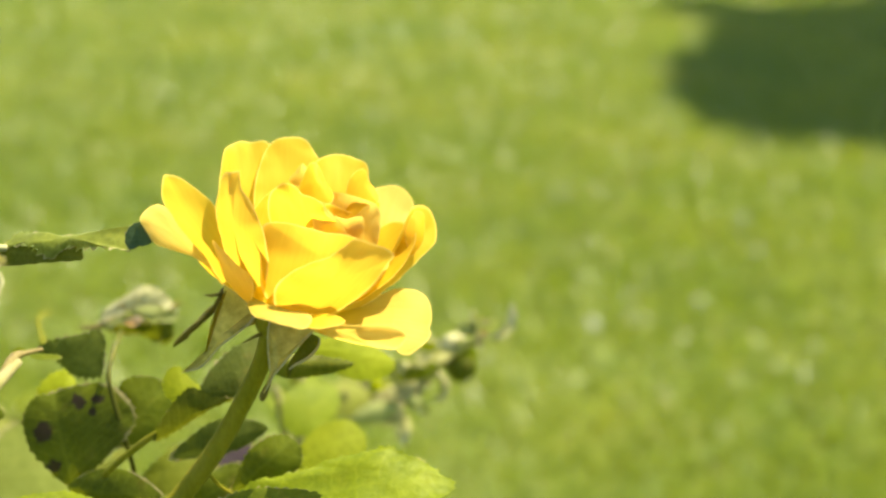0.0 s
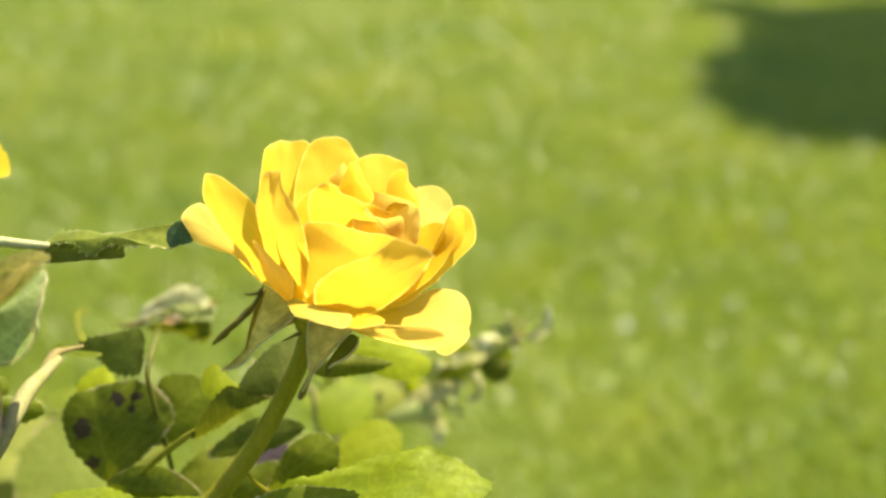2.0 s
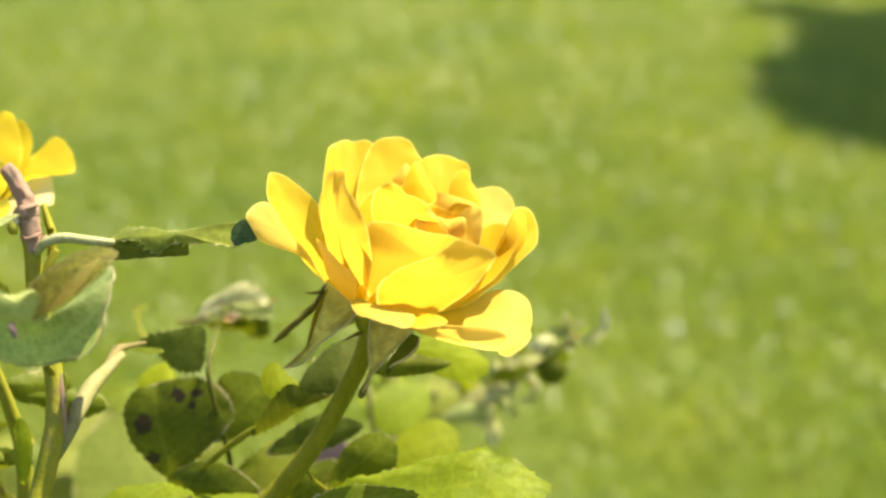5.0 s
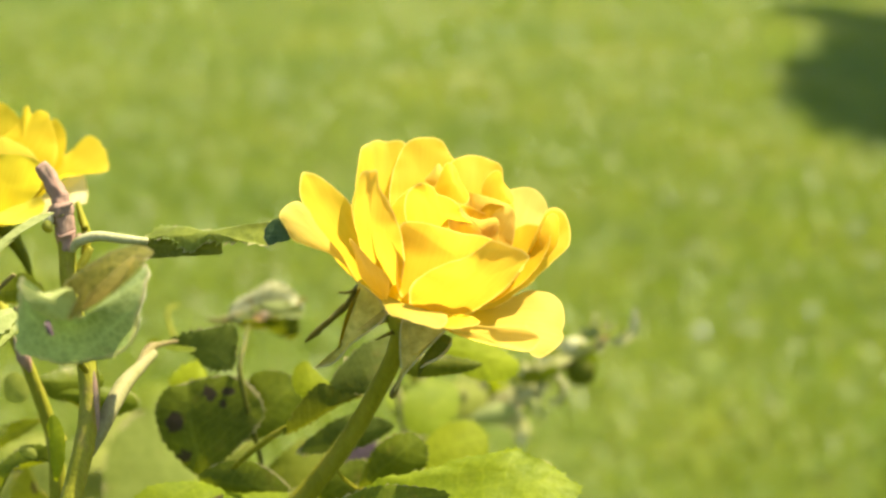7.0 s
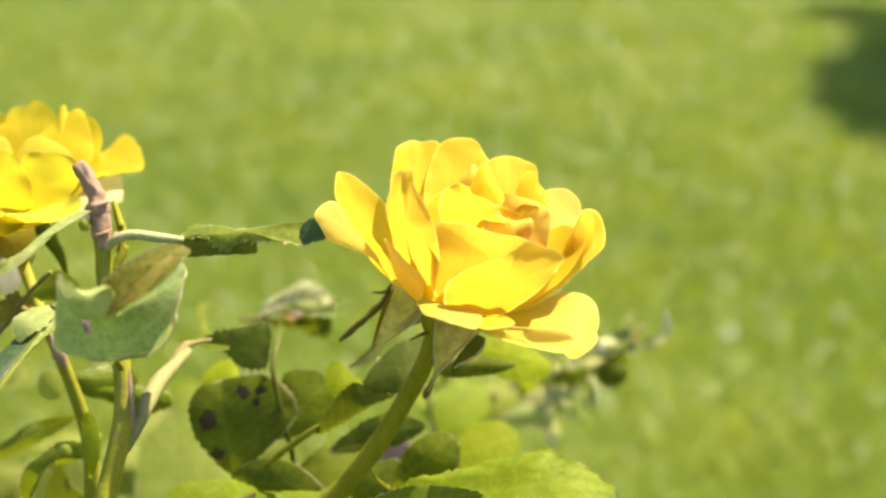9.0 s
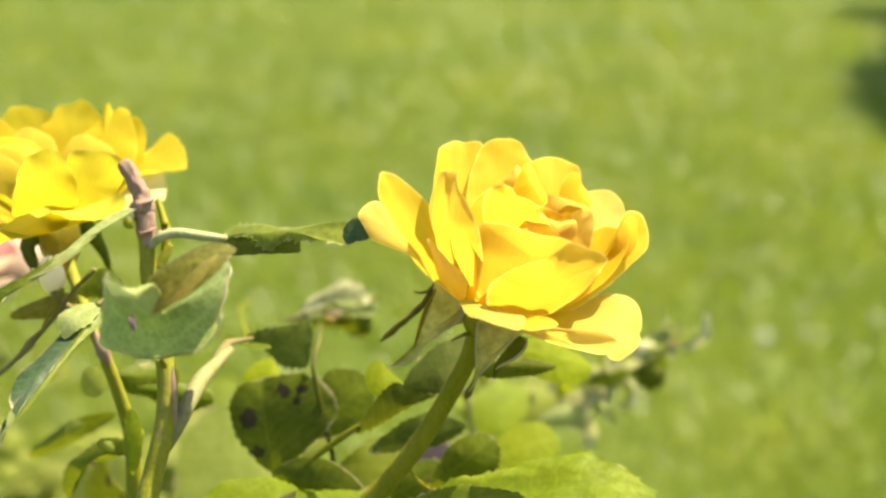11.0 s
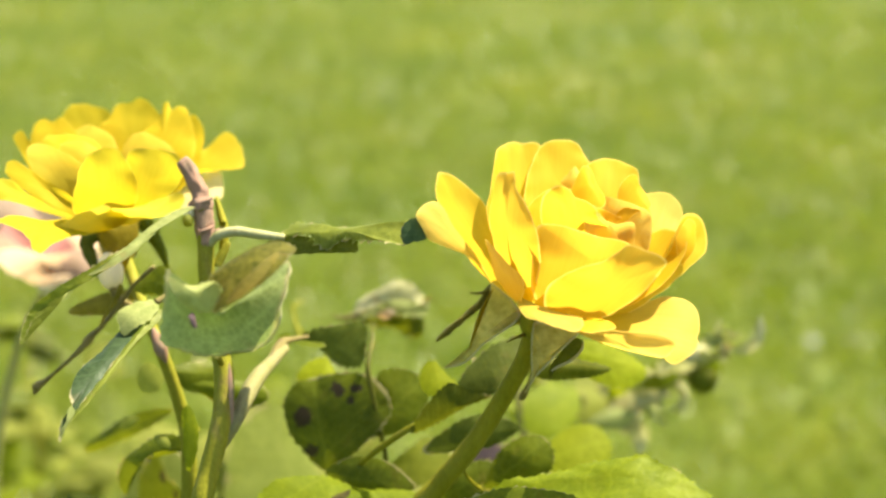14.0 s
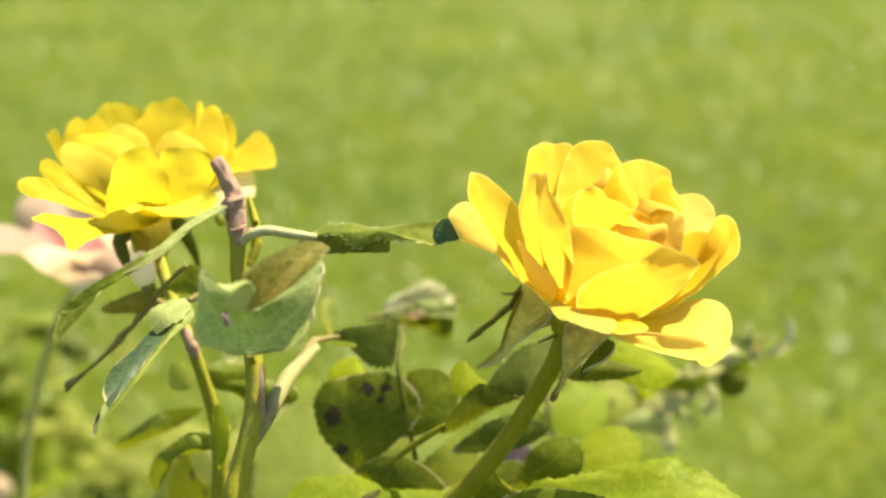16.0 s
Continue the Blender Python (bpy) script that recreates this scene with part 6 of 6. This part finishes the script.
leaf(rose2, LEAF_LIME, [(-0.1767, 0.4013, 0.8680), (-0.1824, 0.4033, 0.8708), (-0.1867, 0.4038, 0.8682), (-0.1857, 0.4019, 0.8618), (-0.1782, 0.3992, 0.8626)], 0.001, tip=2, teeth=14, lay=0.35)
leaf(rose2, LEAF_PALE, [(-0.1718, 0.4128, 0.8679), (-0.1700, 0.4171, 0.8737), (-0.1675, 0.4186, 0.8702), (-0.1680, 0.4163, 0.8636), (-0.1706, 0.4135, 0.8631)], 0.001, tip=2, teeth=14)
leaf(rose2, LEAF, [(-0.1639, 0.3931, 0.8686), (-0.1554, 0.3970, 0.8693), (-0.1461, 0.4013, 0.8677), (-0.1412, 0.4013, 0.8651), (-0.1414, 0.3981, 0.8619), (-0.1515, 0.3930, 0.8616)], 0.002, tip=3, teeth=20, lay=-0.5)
leaf(rose2, LEAF_SPOT, [(-0.1791, 0.4242, 0.8089), (-0.1885, 0.4296, 0.8144), (-0.1949, 0.4357, 0.8201), (-0.2041, 0.4405, 0.8073), (-0.2032, 0.4366, 0.7950), (-0.1911, 0.4284, 0.7960)], 0.001, tip=2, teeth=16, lay=-0.15)
leaf(rose2, LEAF_BLUE, [(-0.1915, 0.3843, 0.8243), (-0.1974, 0.3847, 0.8287), (-0.2058, 0.3854, 0.8290), (-0.2070, 0.3838, 0.8249), (-0.1988, 0.3820, 0.8215)], 0.001, tip=2, teeth=16)

# ---- the withered flower head behind the bloom ----
dead = thing("withered_rose", down((-0.0593, 0.5671, 0.7233)), "withered rose heads with pale dry sepals", "rose")
part("stem", tube([down((-0.0593, 0.5671, 0.7233)), (-0.0617, 0.5716, 0.7384), (-0.0638, 0.5776, 0.7646), (-0.0661, 0.5817, 0.7913), (-0.0707, 0.5820, 0.8078)], [0.004, 0.0028, 0.0026, 0.0024, 0.002]), CANE, dead)
part("stem", tube([(-0.0632, 0.5761, 0.7595), (-0.0496, 0.5846, 0.7714), (-0.0268, 0.5917, 0.7806), (-0.0069, 0.5897, 0.7962), (0.0069, 0.5767, 0.8141), (0.0189, 0.5619, 0.8278)], [0.0018, 0.0018, 0.0016, 0.0014, 0.0012, 0.0010], 8, 6), PALE_CANE, dead)
part("stem", tube([(-0.0646, 0.5789, 0.7755), (-0.0740, 0.5842, 0.7838), (-0.0799, 0.5864, 0.7938)], [0.0016, 0.0014, 0.001], 8, 6), PALE_CANE, dead)
head = part("withered_head", drop((0.0092, 0.5828, 0.8056), 0.0072, (0.3, 0, 1), 1.1), LEAF, dead, "dark green shrivelled flower base")
rngd = random.Random(21)
for px3, spread3 in (((-0.0002, 0.5761, 0.8164), 0.011), ((0.0163, 0.5645, 0.8305), 0.008), ((-0.0144, 0.5875, 0.7936), 0.014), ((-0.0323, 0.5923, 0.7855), 0.012), ((-0.0251, 0.5903, 0.7755), 0.012), ((-0.0506, 0.5889, 0.7853), 0.010)):
    for k in range(6):
        a = rngd.uniform(0, 6.28)
        c = Vector(px3) + Vector((rngd.uniform(-1, 1), rngd.uniform(-1, 1), rngd.uniform(-1, 1))) * spread3 * 0.7
        u = Vector((math.cos(a), rngd.uniform(-0.5, 0.5), math.sin(a))) * spread3 * rngd.uniform(0.6, 1.0)
        s = u.cross(TOWARDS).normalized() * spread3 * rngd.uniform(0.2, 0.38)
        f = TOWARDS * spread3 * 0.3
        part("sepal", sheet([c - u, c - u * 0.3 + s, c + u * 0.5 + s * 0.8 + f, c + u + f * 0.5, c + u * 0.5 - s * 0.8 + f, c - u * 0.3 - s], 0.002 * rngd.uniform(-1, 1), tip=3, ripple=0.0012, count=24, rings=4),
             rngd.choice((LEAF_WITHERED, LEAF_PALE, LEAF_BRIGHT, LEAF_PALE, LEAF_WITHERED)), dead)
part("sepal", sheet([(0.0201, 0.5622, 0.8278), (0.0281, 0.5629, 0.8321), (0.0293, 0.5635, 0.8398), (0.0306, 0.5641, 0.8444), (0.0329, 0.5628, 0.8391), (0.0321, 0.5613, 0.8318), (0.0260, 0.5608, 0.8270)], 0.002, tip=3, count=24, rings=4), LEAF_WITHERED, dead)
part("sepal", tube([(-0.0101, 0.5862, 0.7875), (-0.0090, 0.5874, 0.7970), (-0.0033, 0.5882, 0.7994), (0.0014, 0.5876, 0.7950), (0.0001, 0.5862, 0.7884), (-0.0050, 0.5860, 0.7872)], [0.0018, 0.0020, 0.0020, 0.0018, 0.0014, 0.0008], 8, 6, 0.3), LEAF_WITHERED, dead, "dry curled sepal")
part("withered_petal", sheet([(0.0190, 0.5661, 0.8275), (0.0141, 0.5668, 0.8289), (0.0128, 0.5684, 0.8313), (0.0175, 0.5700, 0.8337), (0.0212, 0.5690, 0.8318)], 0.001, tip=3, count=24, rings=4), ROSY_PETAL, dead, "faded pink scrap of petal")
leaf(dead, LEAF_LIME, [(-0.0653, 0.5757, 0.7855), (-0.0534, 0.5858, 0.7936), (-0.0406, 0.5928, 0.7917), (-0.0322, 0.5919, 0.7843), (-0.0446, 0.5825, 0.7787)], 0.002, tip=2, teeth=14, lay=0.35)

part("leaf", sheet([(-0.0825, 0.5034, 0.8026), (-0.0906, 0.5000, 0.7962), (-0.0878, 0.4977, 0.7878), (-0.0750, 0.5007, 0.7901), (-0.0714, 0.5047, 0.8005)], 0.001, count=24, rings=4), PURPLE, dead, "purplish dry leaf")
part("leaf", sheet([(-0.0478, 0.6094, 0.7810), (-0.0453, 0.6107, 0.7836), (-0.0397, 0.6109, 0.7811), (-0.0407, 0.6088, 0.7753), (-0.0466, 0.6079, 0.7758)], 0.001, count=24, rings=4), PURPLE, dead, "purplish dry leaf")

# ---- rose foliage further back ----
shrub = thing("rose_bush", down((-0.4341, 0.7750, 0.5531)), "low rose bush with yellow-green leaves behind", "rose bush")
rngb = random.Random(4)
for a, b in (((-0.4556, 0.7808, 0.5828), (-0.4386, 0.7826, 0.6442)), ((-0.4331, 0.8031, 0.5734), (-0.4322, 0.7982, 0.6883)), ((-0.4540, 0.7630, 0.5926), (-0.4472, 0.7707, 0.7103)), ((-0.4133, 0.8340, 0.5591), (-0.4038, 0.8487, 0.5987)), ((-0.3725, 0.8415, 0.5596), (-0.3704, 0.8509, 0.5872))):
    part("stem", tube([down((-0.4341, 0.7750, 0.5531)), a, (Vector(a) + Vector(b)) / 2 + Vector((0.004, 0, 0)), b], [0.003, 0.0022, 0.002, 0.001], 8, 5), CANE, shrub)
for c, size, m in (((-0.4477, 0.7730, 0.7174), 0.018, LEAF), ((-0.4388, 0.7950, 0.7146), 0.014, LEAF), ((-0.4288, 0.8232, 0.6975), 0.014, LEAF_BLUE), ((-0.4498, 0.7650, 0.6942), 0.02, LEAF_LIME), ((-0.4273, 0.7763, 0.6186), 0.022, LEAF_BRIGHT), ((-0.4486, 0.7692, 0.6411), 0.02, LEAF_LIME),
                   ((-0.4068, 0.8430, 0.5828), 0.018, LEAF_LIME), ((-0.4364, 0.7903, 0.6662), 0.016, LEAF_LIME), ((-0.3637, 0.8496, 0.5794), 0.014, PURPLE), ((-0.4468, 0.7611, 0.6157), 0.018, LEAF_BRIGHT),
                   ((-0.4281, 0.8258, 0.6073), 0.018, LEAF_LIME), ((-0.4475, 0.7927, 0.6472), 0.016, LEAF_LIME), ((-0.4223, 0.8271, 0.5755), 0.02, LEAF_LIME), ((-0.3929, 0.8599, 0.5617), 0.02, LEAF_BRIGHT), ((-0.4377, 0.8316, 0.6304), 0.014, LEAF_LIME), ((-0.4574, 0.7735, 0.6591), 0.016, LEAF_BRIGHT), ((-0.4110, 0.8856, 0.5848), 0.014, LEAF_LIME)):
    for k in range(3):
        o = Vector(c) + Vector((rngb.uniform(-1, 1), rngb.uniform(-1, 1), rngb.uniform(-1, 1))) * size * 0.7
        u = Vector((rngb.uniform(-1, 1), rngb.uniform(-0.6, 0.6), rngb.uniform(-0.5, 0.3))).normalized() * size
        w = u.cross(Vector((rngb.uniform(-0.3, 0.3), rngb.uniform(-0.9, 0.1), 1))).normalized() * size * 0.55
        part("leaf", sheet([o - u, o - u * 0.3 + w, o + u * 0.4 + w * 0.8, o + u, o + u * 0.4 - w * 0.8, o - u * 0.3 - w], 0.003, tip=3, teeth=14, tooth=0.05, rings=4), m, shrub)
for c, size, m in (((-0.2167, 0.6445, 0.7200), 0.020, LEAF_LIME), ((-0.1939, 0.6237, 0.7093), 0.016, LEAF_BRIGHT), ((-0.2363, 0.6534, 0.6929), 0.018, LEAF_LIME), ((-0.2944, 0.6845, 0.6893), 0.015, LEAF_LIME), ((-0.2812, 0.6613, 0.6763), 0.016, LEAF_LIME), ((-0.2585, 0.6707, 0.6926), 0.018, LEAF_LIME), ((-0.1703, 0.6089, 0.7162), 0.014, LEAF_LIME), ((-0.1187, 0.5819, 0.7358), 0.016, LEAF_LIME), ((-0.0455, 0.6640, 0.7509), 0.015, LEAF_LIME), ((-0.0738, 0.6793, 0.7481), 0.014, LEAF_BRIGHT), ((-0.2111, 0.6708, 0.7322), 0.013, LEAF_BRIGHT),
                   ((-0.3431, 0.7393, 0.7201), 0.012, LEAF_WARM)):
    for k in range(3):
        o = Vector(c) + Vector((rngb.uniform(-1, 1), rngb.uniform(-1, 1), rngb.uniform(-1, 1))) * size * 0.8
        face = SUN_WAY * 0.8 + TOWARDS * 0.5
        u = face.cross(Vector((rngb.uniform(-0.4, 0.4), rngb.uniform(-0.3, 0.3), 1))).normalized() * size * 1.1
        w = face.cross(u).normalized() * size * 0.7
        part("leaf", sheet([o - u, o - u * 0.3 + w, o + u * 0.4 + w * 0.8, o + u, o + u * 0.4 - w * 0.8, o - u * 0.3 - w], 0.002, tip=3, teeth=14, tooth=0.05, rings=4), m, shrub)
part("flower", sheet([(-0.4593, 0.7394, 0.6213), (-0.4525, 0.7430, 0.6285), (-0.4432, 0.7441, 0.6268), (-0.4400, 0.7418, 0.6180), (-0.4456, 0.7378, 0.6090), (-0.4567, 0.7364, 0.6107)], 0.006, count=30, rings=5), PINK_PETAL, shrub, "pale orange flower")
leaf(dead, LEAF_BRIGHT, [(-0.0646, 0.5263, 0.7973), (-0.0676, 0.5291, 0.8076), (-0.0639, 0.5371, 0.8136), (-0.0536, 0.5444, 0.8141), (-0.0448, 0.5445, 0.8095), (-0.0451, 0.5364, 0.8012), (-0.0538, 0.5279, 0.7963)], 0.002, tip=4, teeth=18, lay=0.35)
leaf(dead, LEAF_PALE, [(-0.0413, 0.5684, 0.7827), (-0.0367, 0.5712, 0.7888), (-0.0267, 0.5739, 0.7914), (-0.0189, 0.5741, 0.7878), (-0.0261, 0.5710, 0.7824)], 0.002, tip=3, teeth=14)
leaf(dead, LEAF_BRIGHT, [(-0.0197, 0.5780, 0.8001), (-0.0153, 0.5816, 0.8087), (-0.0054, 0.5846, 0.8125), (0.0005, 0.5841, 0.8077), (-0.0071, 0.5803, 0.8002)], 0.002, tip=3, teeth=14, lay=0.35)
for a, b in (((-0.0614, 0.5407, 0.7745), (-0.0612, 0.5532, 0.8124)), ((-0.0656, 0.5423, 0.7815), (-0.0723, 0.5496, 0.8075))):
    part("stem", tube([Vector(a), (Vector(a) + Vector(b)) / 2, Vector(b)], [0.0024, 0.0022, 0.0014], 8, 5), PALE_CANE, dead)
# a broad leaf low behind the cane
leaf(shrub, LEAF_SOFT, [(-0.1580, 0.5172, 0.7555), (-0.1869, 0.5024, 0.7588), (-0.1924, 0.5068, 0.7751), (-0.1926, 0.5167, 0.7892), (-0.1855, 0.5263, 0.7985), (-0.1745, 0.5284, 0.7986), (-0.1664, 0.5308, 0.7852), (-0.1573, 0.5269, 0.7686)], 0.003, tip=4, teeth=24, tooth=0.03, lay=0.35, label="broad soft green leaf")

# ---- small leaves about the second cane ----
leaf(rose2, LEAF_BRIGHT, [(-0.1550, 0.3620, 0.8536), (-0.1566, 0.3635, 0.8590), (-0.1574, 0.3655, 0.8656), (-0.1581, 0.3669, 0.8703), (-0.1567, 0.3682, 0.8733), (-0.1541, 0.3677, 0.8704), (-0.1527, 0.3664, 0.8657), (-0.1528, 0.3642, 0.8590)], 0.001, tip=4, teeth=14, tooth=0.04, label="narrow yellow-green leaf along the cane")
leaf(rose2, LEAF_LIME, [(-0.1638, 0.3701, 0.8570), (-0.1683, 0.3697, 0.8583), (-0.1692, 0.3701, 0.8600), (-0.1671, 0.3709, 0.8612), (-0.1646, 0.3709, 0.8601)], 0.001, tip=2, teeth=10)
part("leaf_spot", sheet([(-0.1989, 0.4142, 0.8416), (-0.1952, 0.4158, 0.8445), (-0.1923, 0.4161, 0.8436), (-0.1949, 0.4148, 0.8410), (-0.1980, 0.4138, 0.8399)], 0.0004, tip=2, count=24, rings=4), LEAF_LIME, rose2, "light patch on the leaf")
leaf(shrub, LEAF_SOFT, [(-0.2102, 0.4702, 0.7710), (-0.2242, 0.4691, 0.7753), (-0.2224, 0.4738, 0.7886), (-0.2178, 0.4775, 0.7975), (-0.2096, 0.4802, 0.8011), (-0.2024, 0.4799, 0.7963), (-0.1988, 0.4767, 0.7844), (-0.1989, 0.4727, 0.7723)], 0.003, tip=4, teeth=20, tooth=0.03, lay=0.35)
part("leaf", sheet([(-0.2078, 0.4606, 0.8055), (-0.2040, 0.4601, 0.8019), (-0.2030, 0.4578, 0.7942), (-0.2063, 0.4560, 0.7908), (-0.2097, 0.4571, 0.7958), (-0.2097, 0.4592, 0.8022)], 0.001, count=24, rings=4), PURPLE, shrub, "purplish dry leaf")
